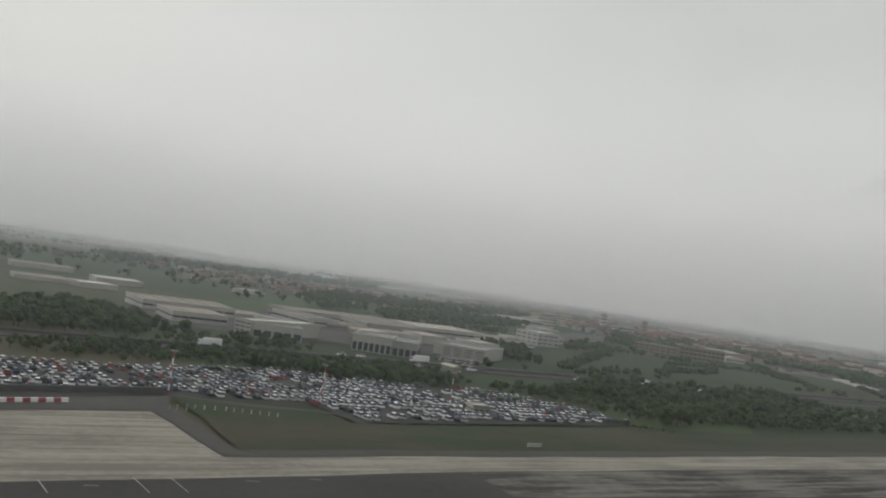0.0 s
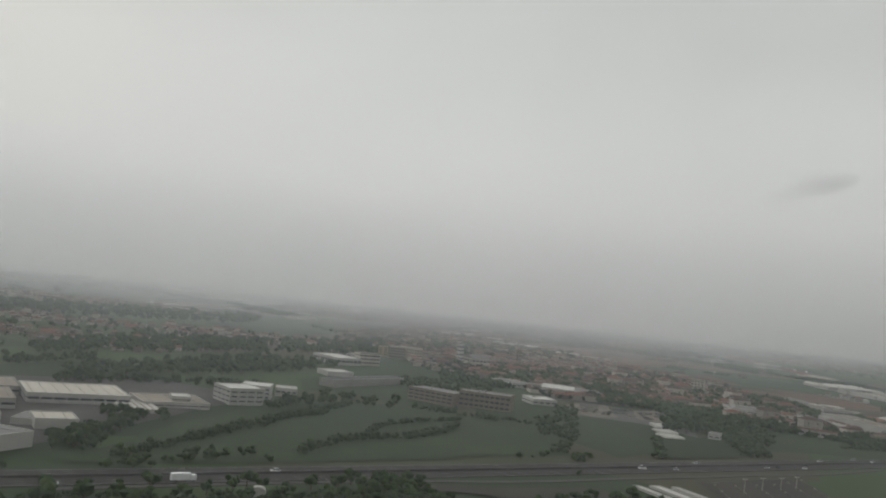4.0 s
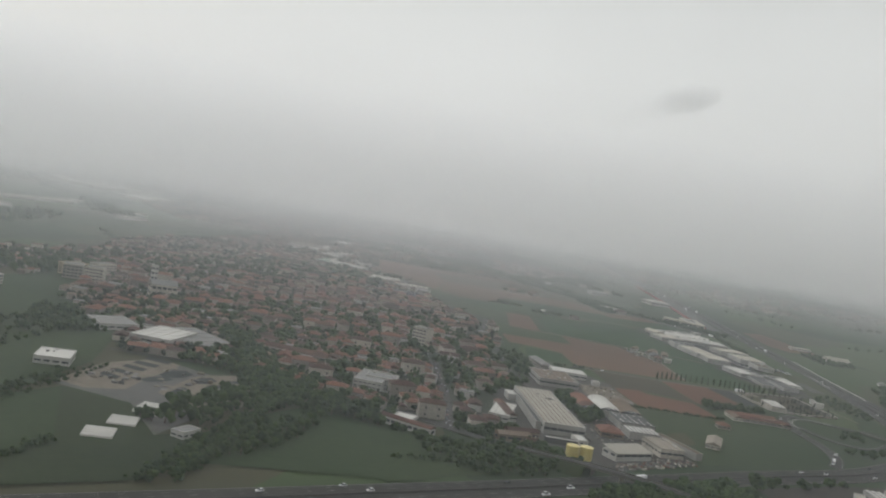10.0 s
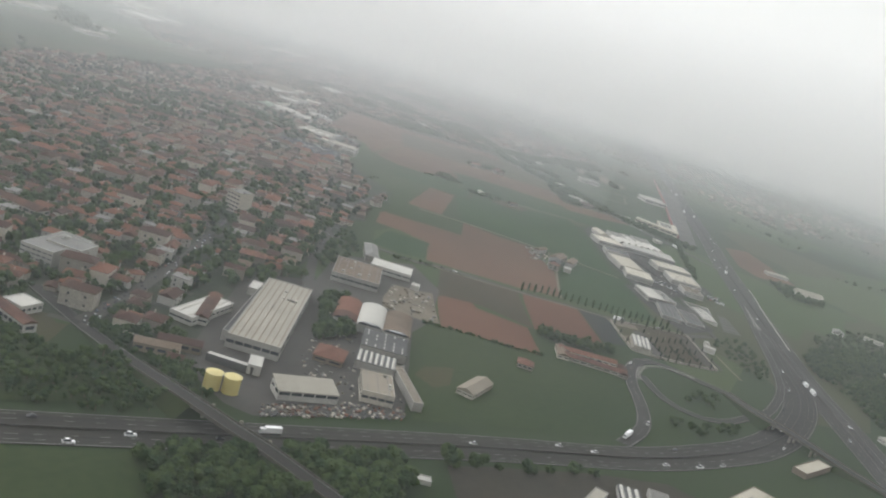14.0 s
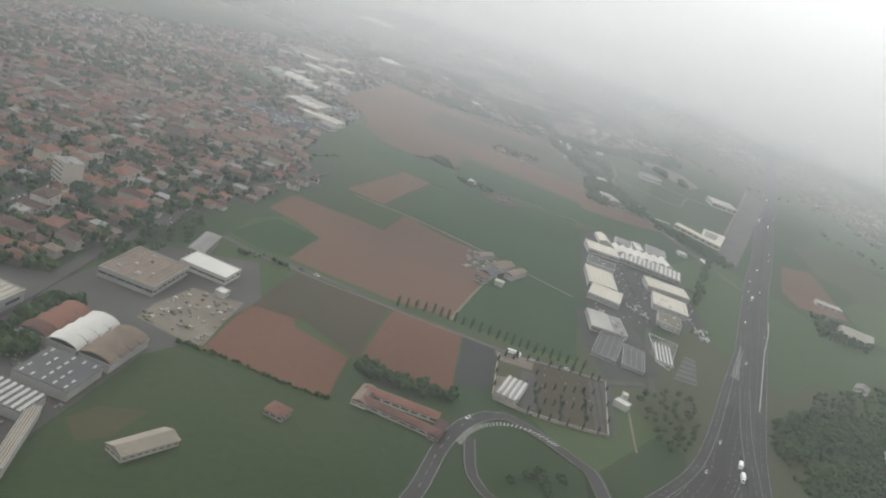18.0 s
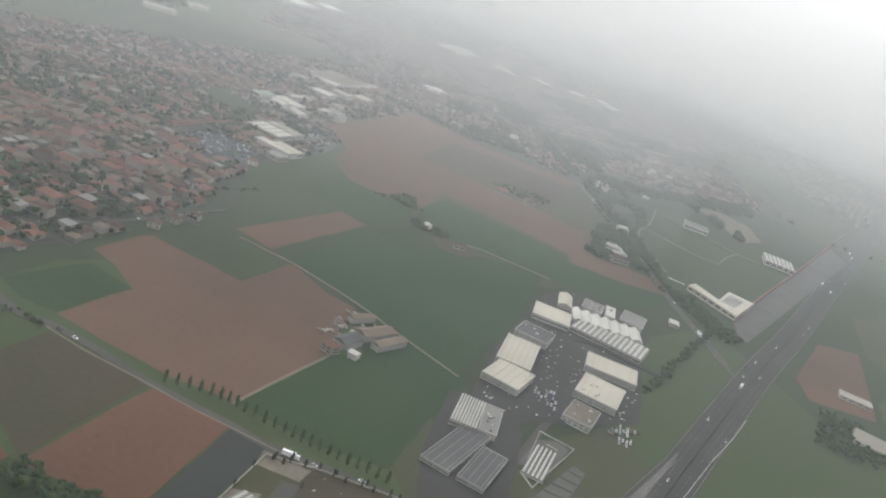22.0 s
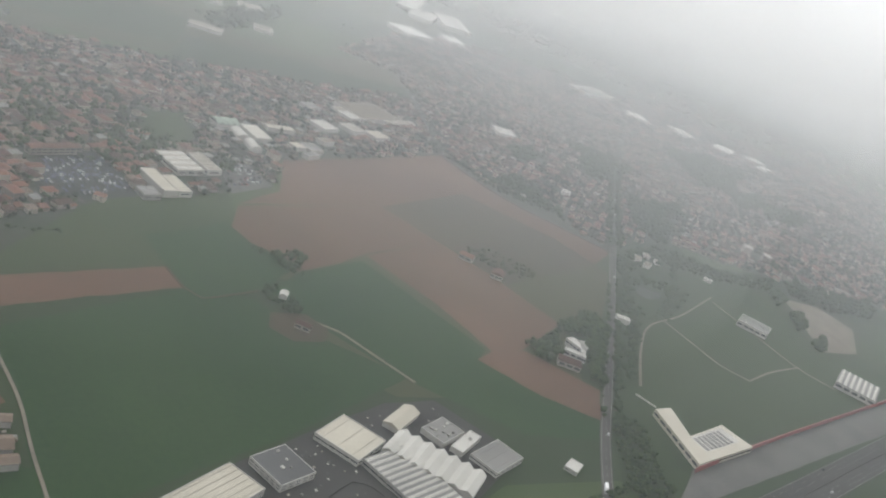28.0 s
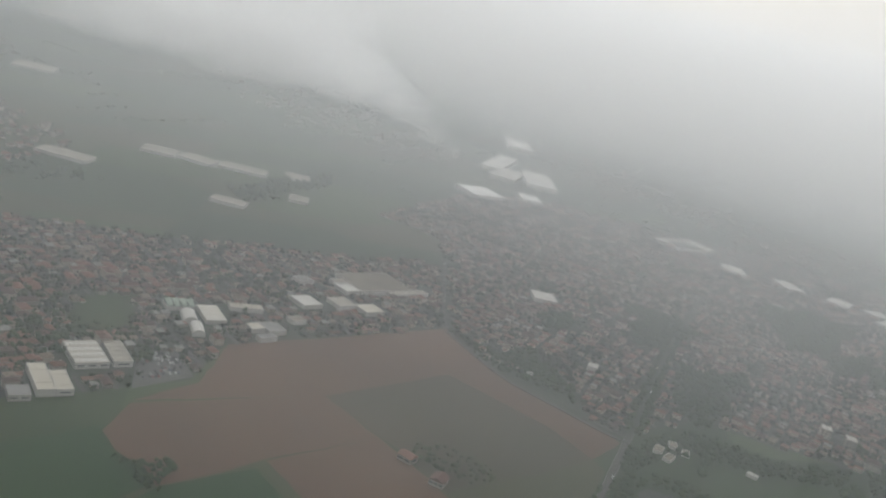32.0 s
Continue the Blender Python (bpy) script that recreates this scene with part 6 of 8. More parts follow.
KINDS = [house_kind(6.0, 5.0, 3.2, "hip", "wall", "two-storey house with a hipped clay tile roof", 1),
         house_kind(5.2, 4.6, 3.0, "hip", "white_wall", "white house with a hipped clay tile roof", 2),
         house_kind(7.4, 4.6, 2.8, "gable", "wall", "long house with a gabled clay tile roof", 3),
         house_kind(5.6, 5.4, 3.4, "hip", "wall", "square villa with a low tiled roof", 4),
         house_kind(6.6, 5.6, 2.2, "gable", "wall", "low house with a wide tiled roof", 5),
         house_kind(5.4, 4.8, 3.6, "flat", "white_wall", "white house with a flat roof", 6)]
SIZES = [(6.0, 5.0, 3.2), (5.2, 4.6, 3.0), (7.4, 4.6, 2.8), (5.6, 5.4, 3.4), (6.6, 5.6, 2.2), (5.4, 4.8, 3.6)]
for w, d, h, roof, wall, label in ((9.0, 5.6, 5.4, "hip", "wall", "three-storey apartment house with a tiled roof"), (3.6, 3.2, 1.9, "gable", "wall", "small outbuilding with a tiled roof"),
                                   (8.2, 5.0, 3.0, "gable", "white_wall", "long white row house with a tiled roof"), (4.6, 4.4, 3.1, "hip", "grey_wall", "grey rendered house with a tiled roof")):
    KINDS.append(house_kind(w, d, h, roof, wall, label, len(KINDS) + 1))
    SIZES.append((w, d, h))

rnd = random.Random(11)
GROVES = [[(81, 1171), (102, 1150), (122, 1151), (165, 1151), (152, 1165), (122, 1171.5), (93, 1183)],
          [(3.3, 1366.6), (25.4, 1342), (50, 1356), (44, 1379.5), (21.3, 1390.6)],
          [(118, 1306), (148, 1258), (184.2, 1222), (203, 1225), (190, 1275), (172, 1290), (140, 1316)],
          [(0.6, 1578.8), (28, 1523), (40, 1540), (34.3, 1628.8)],
          [(116, 1493), (151.6, 1463), (160, 1480), (140, 1545), (122.8, 1565)]]
BLOCK.extend([[Vector(p) for p in g] for g in GROVES])
near_houses, far_houses, town_trees, streets = [], [], [], []
for index, poly in enumerate(TOWN):
    turn = radians((8.0, 2.0, 27.0, 3.0)[index])
    ux, uy = Vector((math.cos(turn), math.sin(turn))), Vector((-math.sin(turn), math.cos(turn)))
    mid = sum(poly, Vector((0, 0))) / len(poly)
    reach = max((p - mid).length for p in poly)
    near = index == 0
    gx, gy, lane = (7.4, 6.8, 3.0) if near else (7.3, 6.7, 2.8)
    far_scale = 0.95 if near else 0.78
    n = int(reach / gy) + 1
    for i in range(-n, n + 1):
        for j in range(-n, n + 1):
            bend = noise.noise((i * 0.13, j * 0.13, index)) * 6.0
            p = mid + ux * (i * gx + bend) + uy * (j * gy + (j // 2) * lane + bend * 0.7)
            if not inside(p, poly) or any(inside(p, other) for other in TOWN[:index]):
                continue
            q = p + Vector((rnd.uniform(-1, 1), rnd.uniform(-1, 1)))
            blocked = on_road(q, 3.2 * far_scale) or in_building(q, 2.4) or any(inside(q, b) for b in BLOCK)
            if j % 2 == 0 and not on_road(p - uy * (gy / 2 + lane / 2), 0.5) and not in_building(p, 3.0) and not any(inside(p - uy * (gy / 2 + lane / 2), b) for b in BLOCK):
                streets.append((p - uy * (gy / 2 + lane / 2), ux))
            if blocked:
                continue
            if rnd.random() < (0.15 if near else 0.24) + 0.85 * max(0.0, noise.noise((p.x * 0.025, p.y * 0.025, 2.0))):
                town_trees += [q + Vector((rnd.uniform(-3, 3), rnd.uniform(-3, 3))) for _ in range(3)]
                continue
            k = rnd.choice((0, 0, 1, 1, 2, 3, 3, 4, 5, 6, 6, 8, 9, 9))
            a = turn + radians(rnd.choice((0, 0, 90)) + rnd.uniform(-7, 7))
            s = rnd.uniform(0.8, 1.2) * far_scale
            if rnd.random() < 0.45:
                away = q + Vector((rnd.uniform(-4.4, 4.4), 3.9 * rnd.choice((-1, 1)))) * far_scale
                if not on_road(away, 2.0) and not in_building(away, 1.5):
                    far_houses.append((away, 7, a, rnd.uniform(0.8, 1.2) * far_scale))
            (near_houses if p.y < 640 and p.x > 66 or (p.y < 800 and p.x > 120) else far_houses).append((q, k, a, s))
            town_trees.append(q + Vector((rnd.uniform(-4.6, 4.6), rnd.uniform(3.4, 4.6) * rnd.choice((-1, 1)))) * far_scale)
            for _ in range(rnd.choice((0, 1, 1, 2))):
                town_trees.append(q + Vector((rnd.uniform(3.6, 4.8) * rnd.choice((-1, 1)), rnd.uniform(-3, 3))) * far_scale)
spare = random.Random(23)
taken = {}
for q, k, a, s in near_houses + far_houses:
    taken.setdefault((int(q.x // 8), int(q.y // 8)), []).append(q)
x0, x1, y0, y1 = min(p.x for p in TOWN[0]), max(p.x for p in TOWN[0]), min(p.y for p in TOWN[0]), max(p.y for p in TOWN[0])
for _ in range(5000):
    q = Vector((spare.uniform(x0, x1), spare.uniform(y0, y1)))
    cell = (int(q.x // 8), int(q.y // 8))
    close = any((q - o).length < 6.2 for i in (-1, 0, 1) for j in (-1, 0, 1) for o in taken.get((cell[0] + i, cell[1] + j), ()))
    if close or not inside(q, TOWN[0]) or on_road(q, 2.4) or in_building(q, 2.2) or any(inside(q, b) for b in BLOCK):
        continue
    taken.setdefault(cell, []).append(q)
    if spare.random() < 0.62:
        near_houses.insert(0, (q, spare.choice((0, 1, 3, 4, 9)), radians(spare.choice((8, 98, 40)) + spare.uniform(-6, 6)), spare.uniform(0.8, 1.05)))
    else:
        town_trees.append(q)
if len(near_houses) > 270:
    far_houses += near_houses[270:]
    near_houses = near_houses[:270]
for k, kind in enumerate(KINDS):
    mine = [hs for hs in near_houses if hs[1] == k]
    for q, _, a, s in mine[1:]:
        copy_thing(kind, Matrix.LocRotScale((q.x, q.y, 0), Euler((0, 0, a)), (s, s, s)))
    if mine:
        q, _, a, s = mine[0]
        kind.matrix_basis = Matrix.LocRotScale((q.x, q.y, 0), Euler((0, 0, a)), (s, s, s))


def many_houses(name, label, spots):
    """A district of houses too far off to be told apart: walls and roofs as two joined parts."""
    wv, wf, red, old, fv, ff = [], [], ([], []), ([], []), [], []
    for q, k, a, s in spots:
        w, d, h = SIZES[k][0] * s, SIZES[k][1] * s, SIZES[k][2] * s * 0.85
        ca, sa_ = math.cos(a), math.sin(a)
        pt = lambda x, y, z: (q.x + x * ca - y * sa_, q.y + x * sa_ + y * ca, z)
        x, y = w / 2, d / 2
        b = len(wv)
        wv += [pt(-x, -y, 0), pt(x, -y, 0), pt(x, y, 0), pt(-x, y, 0), pt(-x, -y, h), pt(x, -y, h), pt(x, y, h), pt(-x, y, h)]
        wf += [(b, b + 1, b + 5, b + 4), (b + 1, b + 2, b + 6, b + 5), (b + 2, b + 3, b + 7, b + 6), (b + 3, b, b + 4, b + 7)]
        ox, oy, r = x + 0.3, y + 0.3, min(w, d) * 0.21
        if k == 5:
            b = len(fv)
            fv += [pt(-ox, -oy, h + 0.2), pt(ox, -oy, h + 0.2), pt(ox, oy, h + 0.2), pt(-ox, oy, h + 0.2), pt(-ox, -oy, h), pt(ox, -oy, h), pt(ox, oy, h), pt(-ox, oy, h)]
            ff += [(b, b + 1, b + 2, b + 3), (b + 4, b + 5, b + 1, b), (b + 5, b + 6, b + 2, b + 1), (b + 6, b + 7, b + 3, b + 2), (b + 7, b + 4, b, b + 3)]
            continue
        e = ox if k in (2, 4, 7, 8) else max(ox - oy * 0.95, 0.2)
        rv, rf = old if k in (1, 9) else red
        b = len(rv)
        rv += [pt(-ox, -oy, h), pt(ox, -oy, h), pt(ox, oy, h), pt(-ox, oy, h), pt(-e, 0, h + r), pt(e, 0, h + r)]
        rf += [(b, b + 1, b + 5, b + 4), (b + 2, b + 3, b + 4, b + 5), (b + 1, b + 2, b + 5), (b + 3, b, b + 4)]
    ob = new(name)
    tagged(ob, label, "houses", kind="stuff")
    pieces("walls", wv, wf, M["dim_wall"], ob)
    pieces("roofs", *red, M["red_roof"], ob)
    pieces("old_roofs", *old, M["old_roof"], ob)
    pieces("flat_roofs", fv, ff, M["grey_roof"], ob)
    return ob


def scatter_town(mid, rx, ry, count, seed, turn):
    """Spots for a far village, thinning out towards its edge."""
    r2, out = random.Random(seed), []
    while len(out) < count:
        a, d = r2.uniform(0, 2 * math.pi), r2.random() ** 0.6
        q = Vector((mid[0] + rx * d * math.cos(a), mid[1] + ry * d * math.sin(a)))
        q = Vector((round(q.x / 9.5) * 9.5 + r2.uniform(-1.5, 1.5), round(q.y / 9.5) * 9.5 + r2.uniform(-1.5, 1.5)))
        out.append((q, r2.choice((0, 1, 2, 3, 4, 5, 6, 8, 9)), radians(turn + r2.choice((0, 90)) + r2.uniform(-8, 8)), r2.uniform(0.6, 0.95)))
    return out


for n, half in enumerate((lambda q: q.y < 800, lambda q: 800 <= q.y < 1100, lambda q: q.y >= 1100 and q.x < 60, lambda q: q.y >= 1100 and q.x >= 60)):
    some = [hs for hs in far_houses if half(hs[0])]
    if some:
        many_houses("town_district", "crowded district of tiled houses seen from afar", some)
for mid, rx, ry, count, seed in (((-420, 900), 150, 90, 260, 3), ((-330, 620), 70, 50, 90, 4), ((-160, 640), 110, 60, 200, 5), ((100, 1950), 500, 190, 700, 6), ((-800, 1500), 300, 160, 300, 7),
                                 ((560, 1500), 90, 160, 160, 8), ((700, 1000), 120, 120, 110, 9), ((-700, 500), 200, 120, 200, 10), ((300, 2700), 700, 300, 500, 12), ((-60, 700), 90, 70, 190, 13), ((-250, 480), 70, 50, 80, 14), ((-950, 900), 220, 150, 260, 15), ((700, 1750), 220, 220, 280, 16), ((-560, 1900), 260, 120, 240, 17), ((430, 1720), 90, 130, 170, 18)):
    spots = [hs for hs in scatter_town(mid, rx, ry, count, seed, 12) if not any(inside(hs[0], t) for t in TOWN) and not in_building(hs[0], 3) and not on_road(hs[0], 4) and not any(inside(hs[0], b) for b in BLOCK)]
    many_houses("far_village", "scattered tiled houses of a village in the mist", spots)
    town_trees += [hs[0] + Vector((5, 3)) for hs in spots[::2]]

sv, sf = [], []
for q, u in streets:
    nrm = Vector((-u.y, u.x))
    k = len(sv)
    sv += [(*(q - u * 4.5 - nrm * 1.3), 0.5), (*(q + u * 4.5 - nrm * 1.3), 0.5), (*(q + u * 4.5 + nrm * 1.3), 0.5), (*(q - u * 4.5 + nrm * 1.3), 0.5)]
    sf.append((k, k + 1, k + 2, k + 3))
lanes = pieces("town_streets", sv, sf, M["old_asphalt"])
lanes.location.z = -0.1
tagged(lanes, "grey asphalt lanes between the houses", "street", kind="structure")


# ---- trees ----
def ico(level):
    bm = bmesh.new()
    bmesh.ops.create_icosphere(bm, subdivisions=level, radius=1.0)
    v = np.array([tuple(q.co) for q in bm.verts])
    f = np.array([[q.index for q in fc.verts] for fc in bm.faces])
    bm.free()
    return v, f


ICO1, ICO2 = ico(1), ico(2)


def crowns(name, spots, material, parent=None, fine=False, seed=1, clumps=0):
    """Tree crowns of many uneven clumps, joined; each spot is x, y, height and half width."""
    r2 = np.random.default_rng(seed)
    v0, f0 = ICO2 if fine else ICO1
    vs, fs, base = [], [], 0
    for x, y, h, rad in spots:
        for k in range(clumps or (11 if fine else 6)):
            a, d = r2.uniform(0, 2 * np.pi), rad * (0.68 * np.sqrt(r2.random()))
            z = h * (0.38 + 0.5 * r2.random() * (1 - 0.4 * d / rad))
            size = rad * r2.uniform(0.30, 0.55)
            wob = 1 + r2.uniform(-0.34, 0.34, (len(v0), 1))
            v = v0 * wob * [size, size, size * r2.uniform(0.75, 1.15)] + [x + np.cos(a) * d, y + np.sin(a) * d, z]
            vs.append(v)
            fs.append(f0 + base)
            base += len(v0)
    v, f = np.concatenate(vs), np.concatenate(fs)
    me = bpy.data.meshes.new(name)
    me.from_pydata(v.tolist(), [], f.tolist())
    me.materials.append(material)
    ob = new(name, me)
    if parent is not None:
        ob.parent = parent
    return ob


def trunks(name, spots, parent):
    v, f = [], []
    for x, y, h, rad in spots:
        k = len(v)
        for z, r in ((0, rad * 0.11), (h * 0.55, rad * 0.05)):
            v += [(x + r * math.cos(a), y + r * math.sin(a), z) for a in (0, 1.257, 2.513, 3.770, 5.027)]
        f += [(k + i, k + (i + 1) % 5, k + 5 + (i + 1) % 5, k + 5 + i) for i in range(5)]
    return pieces(name, v, f, M["bark"], parent)


WOODS = [0]


def trees_stuff(name, label, spots, material="leaf", fine=False, clumps=0):
    if not spots:
        return None
    WOODS[0] += 1
    ob = new(name)
    tagged(ob, label, "trees", kind="stuff")
    trunks("trunks", spots, ob)
    crowns("crowns", spots, M[material], ob, fine, WOODS[0], clumps)
    return ob


def wood(label, poly, gap, height, fine=False, name="wood", material="leaf"):
    """A wood that fills a patch of the plan."""
    r2 = random.Random(int(poly[0][0] * 3 + poly[0][1]))
    pv = [Vector(p) for p in poly]
    x0, x1 = min(p.x for p in pv), max(p.x for p in pv)
    y0, y1 = min(p.y for p in pv), max(p.y for p in pv)
    spots = []
    x = x0
    while x < x1:
        y = y0
        while y < y1:
            q = Vector((x + r2.uniform(-gap, gap) * 0.75, y + r2.uniform(-gap, gap) * 0.75))
            if inside(q, pv) and r2.random() < 0.86 and not on_road(q, 1.2) and not in_building(q, 0.6):
                h = height * r2.uniform(0.6, 1.25)
                spots.append((q.x, q.y, h, h * r2.uniform(0.42, 0.62)))
            y += gap
        x += gap
    return trees_stuff(name, label, spots, material, fine)


def hedge(label, line, gap, height, wide=1.0, fine=False, material="leaf"):
    """A hedgerow with gaps along a line."""
    r2 = random.Random(int(line[0][0] * 5 + line[0][1]))
    spots = []
    for q in smooth_line(line, gap * 0.62):
        for _ in range(r2.choice((1, 1, 2, 2, 3)) if wide > 0.7 else 1):
            h = height * r2.uniform(0.4, 1.1)
            p = Vector((q.x + r2.gauss(0, wide * 0.9), q.y + r2.gauss(0, wide * 0.9)))
            if not on_road(p, 0.4) and not in_building(p, 0.4):
                spots.append((p.x, p.y, h, h * r2.uniform(0.45, 0.75)))
    return trees_stuff("hedgerow", label, spots, material, fine)


r2 = random.Random(5)
near_spots, far_spots = [], []
for q in town_trees:
    if not on_road(q, 0.6) and not in_building(q, 0.5):
        far_off = q.y > 760 or q.x < -60
        h = r2.uniform(2.4, 4.6) * (1.4 if noise.noise((q.x * 0.02, q.y * 0.02, 7.0)) > 0.15 else 1.0) * (0.85 if far_off else 0.76)
        (far_spots if far_off else near_spots).append((q.x, q.y, h, h * r2.uniform(0.42, 0.62)))
for n in range(3):
    trees_stuff("garden_trees", "dark garden trees between the houses", near_spots[n::3], "leaf" if n % 2 else "conifer")
    trees_stuff("garden_trees", "dark garden trees of the far districts", far_spots[n::3], "leaf" if n % 2 else "conifer", clumps=3)
# woods and hedges from the airfield to the town
hedge("dark trees behind the car park", [(-193.6, 76.8), (-188.5, 77.9), (-179.2, 83), (-167.8, 90), (-155.6, 98.8)], 1.8, 3.4, 3.5)
hedge("dark bushes at the car park corner", [(-148.8, 80.1), (-145, 80.4), (-141.6, 80.3)], 1.8, 2, 2)
hedge("clipped dark hedge along the car park", [(-137.2, 79.5), (-126.8, 74.9), (-120.2, 73.1), (-113.8, 71.3)], 1, 0.9, 0.5)
hedge("tall dark tree beside the carriageway", [(-114.4, 135.8), (-111.5, 138.6)], 2, 4.2, 0.8)
wood("round dark trees in the rough meadow", [(-112.8, 79.9), (-103.7, 87.6), (-105.3, 95.3), (-111.2, 88.9)], 3, 3.8)
hedge("bushes beside the carriageway", [(-132.5, 115.8), (-124.4, 119.3), (-119.6, 117.5)], 2.4, 2.2, 1.6)
wood("scattered dark trees in the rough meadow", [(-97.3, 115.1), (-87.1, 130.2), (-70.1, 132.9), (-60.8, 111.6), (-68.6, 103.8), (-85.2, 103.1), (-96.4, 100.7)], 5.5, 2.8)
wood("dark trees at the meadow edge", [(-23.1, 221.1), (-3.9, 229.2), (4.5, 255.1), (-13.4, 243.3)], 3.4, 3.2)
wood("trees beside the workshops", [(-136.3, 195.3), (-131.1, 200.2), (-125.7, 222.9), (-128.6, 236.8), (-137.1, 224.8)], 3.2, 3.2)
wood("tall dark trees at the town edge", [(42.7, 348.5), (70.1, 361.2), (92.3, 429.9), (69.1, 422.1)], 4, 5)
wood("dark trees below the town", [(72, 348), (78, 332), (95, 350), (106.9, 415)], 3.6, 4.2)
wood("trees behind the meadow", [(-102.4, 287), (-83.2, 326.6), (-59.8, 327.8), (-57.9, 356.4), (-85.5, 349.1), (-103.3, 307.5)], 4.4, 4)
wood("round trees among the halls", [(-177.7, 219.1), (-175.1, 220.4), (-177.6, 228.1), (-179.6, 225.7)], 2.6, 3.6)
hedge("hedgerow beyond the fields", [(-214.2, 341.4), (-203.4, 382.6), (-205.1, 399.5)], 4, 3.6, 3)
hedge("hedgerow beyond the fields", [(-175, 310.2), (-148.2, 338.9), (-120.6, 354.4)], 4, 3.4, 3)
wood("low dark trees between airfield and road", [(-108.6, 140.2), (-83.1, 158.6), (-56.9, 180.9), (-45.8, 190.8), (-45.3, 174.5), (-81.6, 147.8), (-106.4, 132.5)], 4.4, 2.6)
wood("dark trees among the far halls", [(-267.5, 97.4), (-274.4, 174.2), (-263.4, 159.5), (-232.4, 129), (-216.5, 134.6), (-225, 97.9), (-253.3, 94.1)], 5, 3.2)
wood("dark trees beside the slip lane", [(-55.5, 182.8), (-56.6, 201.1), (-47.1, 213), (-43.2, 205.1), (-47.3, 186.2)], 4, 2.6)
wood("trees round the workshops", [(-139.3, 201.7), (-135.9, 221.3), (-124.4, 203.2), (-123.4, 189.9), (-131.9, 186.3)], 3.2, 3.6)
wood("trees between the workshops and the meadow", [(-145.3, 246.2), (-138.8, 260.3), (-122.5, 260.5), (-122.7, 245.8), (-135.4, 230.4)], 3.2, 3.4)
hedge("uneven hedgerow across the meadow", [(-117.3, 188.1), (-110.2, 212.1), (-97.2, 261.4), (-77.3, 327.4)], 2.2, 2.6, 1)
hedge("uneven hedgerow across the meadow", [(-78.7, 217.2), (-70.8, 244.4), (-49.7, 267), (-36.8, 298.5)], 2.2, 2.6, 1)
hedge("hedgerow along the carriageway", [(-19.9, 250.5), (-6.1, 266.6), (4.4, 300.2), (11.7, 354.4), (19.8, 413)], 3.4, 1.8, 1.6)
hedge("low hedgerow between meadows", [(-96.3, 253.8), (-93.4, 278.7), (-82.1, 297.6)], 2.2, 2.2, 1)
hedge("low hedgerow between meadows", [(-65, 265.6), (-57.5, 291.9), (-36.3, 317.5)], 2.2, 2, 1)
hedge("hedgerow beside the meadow", [(81.8, 397.6), (81.2, 353.1), (76.8, 311.1)], 2.4, 2.6, 1)
hedge("bushes beside the road", [(-9.1, 231.5), (-4.4, 238.3), (2.1, 262.4)], 2.6, 2.4, 1)
wood("dark dense wood inside the town", [(30.2, 481.3), (48.5, 522.1), (89.9, 489.1), (94.7, 458.9), (91.1, 433.7), (61.2, 436.3), (39.2, 443.7)], 2.8, 3.8)
wood("dark trees beside the school", [(-42.8, 487.9), (-35.6, 512.6), (-13, 511.1), (0.5, 482.3), (-6.7, 463.9), (-23.6, 456.2)], 2.8, 3.8)
wood("scattered light trees round the school", [(-63.4, 429.3), (-64.4, 461.1), (-39.4, 485.7), (-17.5, 452.5), (-18.7, 401.8), (-28, 381.4), (-38.1, 378.1)], 4.6, 3)
hedge("bushy hedgerow beyond the meadow", [(-0.6, 302.3), (-2, 324.5), (2.3, 345.3), (10.6, 371.2), (13.5, 392.1)], 2.2, 2.6, 2.5)
hedge("hedgerow across the meadow", [(31.2, 281.1), (34.6, 297.8), (40.6, 326.6)], 2.2, 2.4, 1)
hedge("thick hedgerow beside the basins", [(69.9, 308), (74.1, 338.4), (78.9, 383.8), (89.8, 421.3)], 2, 3, 2.2)
hedge("trees along the edge of the town", [(81.6, 415.2), (98.5, 422.4), (116, 419.4), (136.1, 391.2), (146.7, 376.4)], 2, 3, 2.2)
wood("trees below the works", [(142.8, 375.6), (160.6, 411.1), (181.9, 411.2), (188.9, 394.9), (176.3, 371.9), (152.7, 363.6)], 2.6, 3)
wood("shrubby trees in the rough meadow", [(-122.1, 136.2), (-106.7, 157.9), (-85.8, 171), (-52.2, 194.6), (-36.3, 182.7), (-42.7, 152.5), (-72, 132.9), (-100.6, 116.9), (-117.6, 112.3)], 5, 3.6)
wood("dark shrubby trees beside the taxiway grass", [(-130.8, 108.9), (-110.3, 132.7), (-85, 143.9), (-53.7, 165.5), (-10.1, 197.5), (28.6, 222.3), (1.4, 174.4), (-55.2, 124.5), (-90.3, 103.6), (-111.7, 94.5)], 5, 3.4)
hedge("trees along the carriageway", [(-146.5, 151.5), (-125.5, 160.9), (-106.5, 187.2), (-89, 208)], 4.2, 3.2, 2.4)
wood("dark trees along the flyover road", [(145, 422.6), (148.5, 436.7), (168.9, 426.8), (177.9, 405.4), (170.6, 407.5), (157.7, 414.2)], 2.6, 3, True)
hedge("thick trees beside the basin works", [(78.8, 320.7), (77.3, 341.4), (80.5, 377.6), (80.9, 413.4), (77.5, 433.7)], 1.9, 2.8, 2.2)
wood("dense dark trees between the car park and the carriageway", [(-224, 100), (-215, 124), (-201, 141), (-188, 126), (-170, 117), (-157, 112), (-156, 103), (-181, 92), (-203, 74), (-228, 66)], 3.0, 2.3)
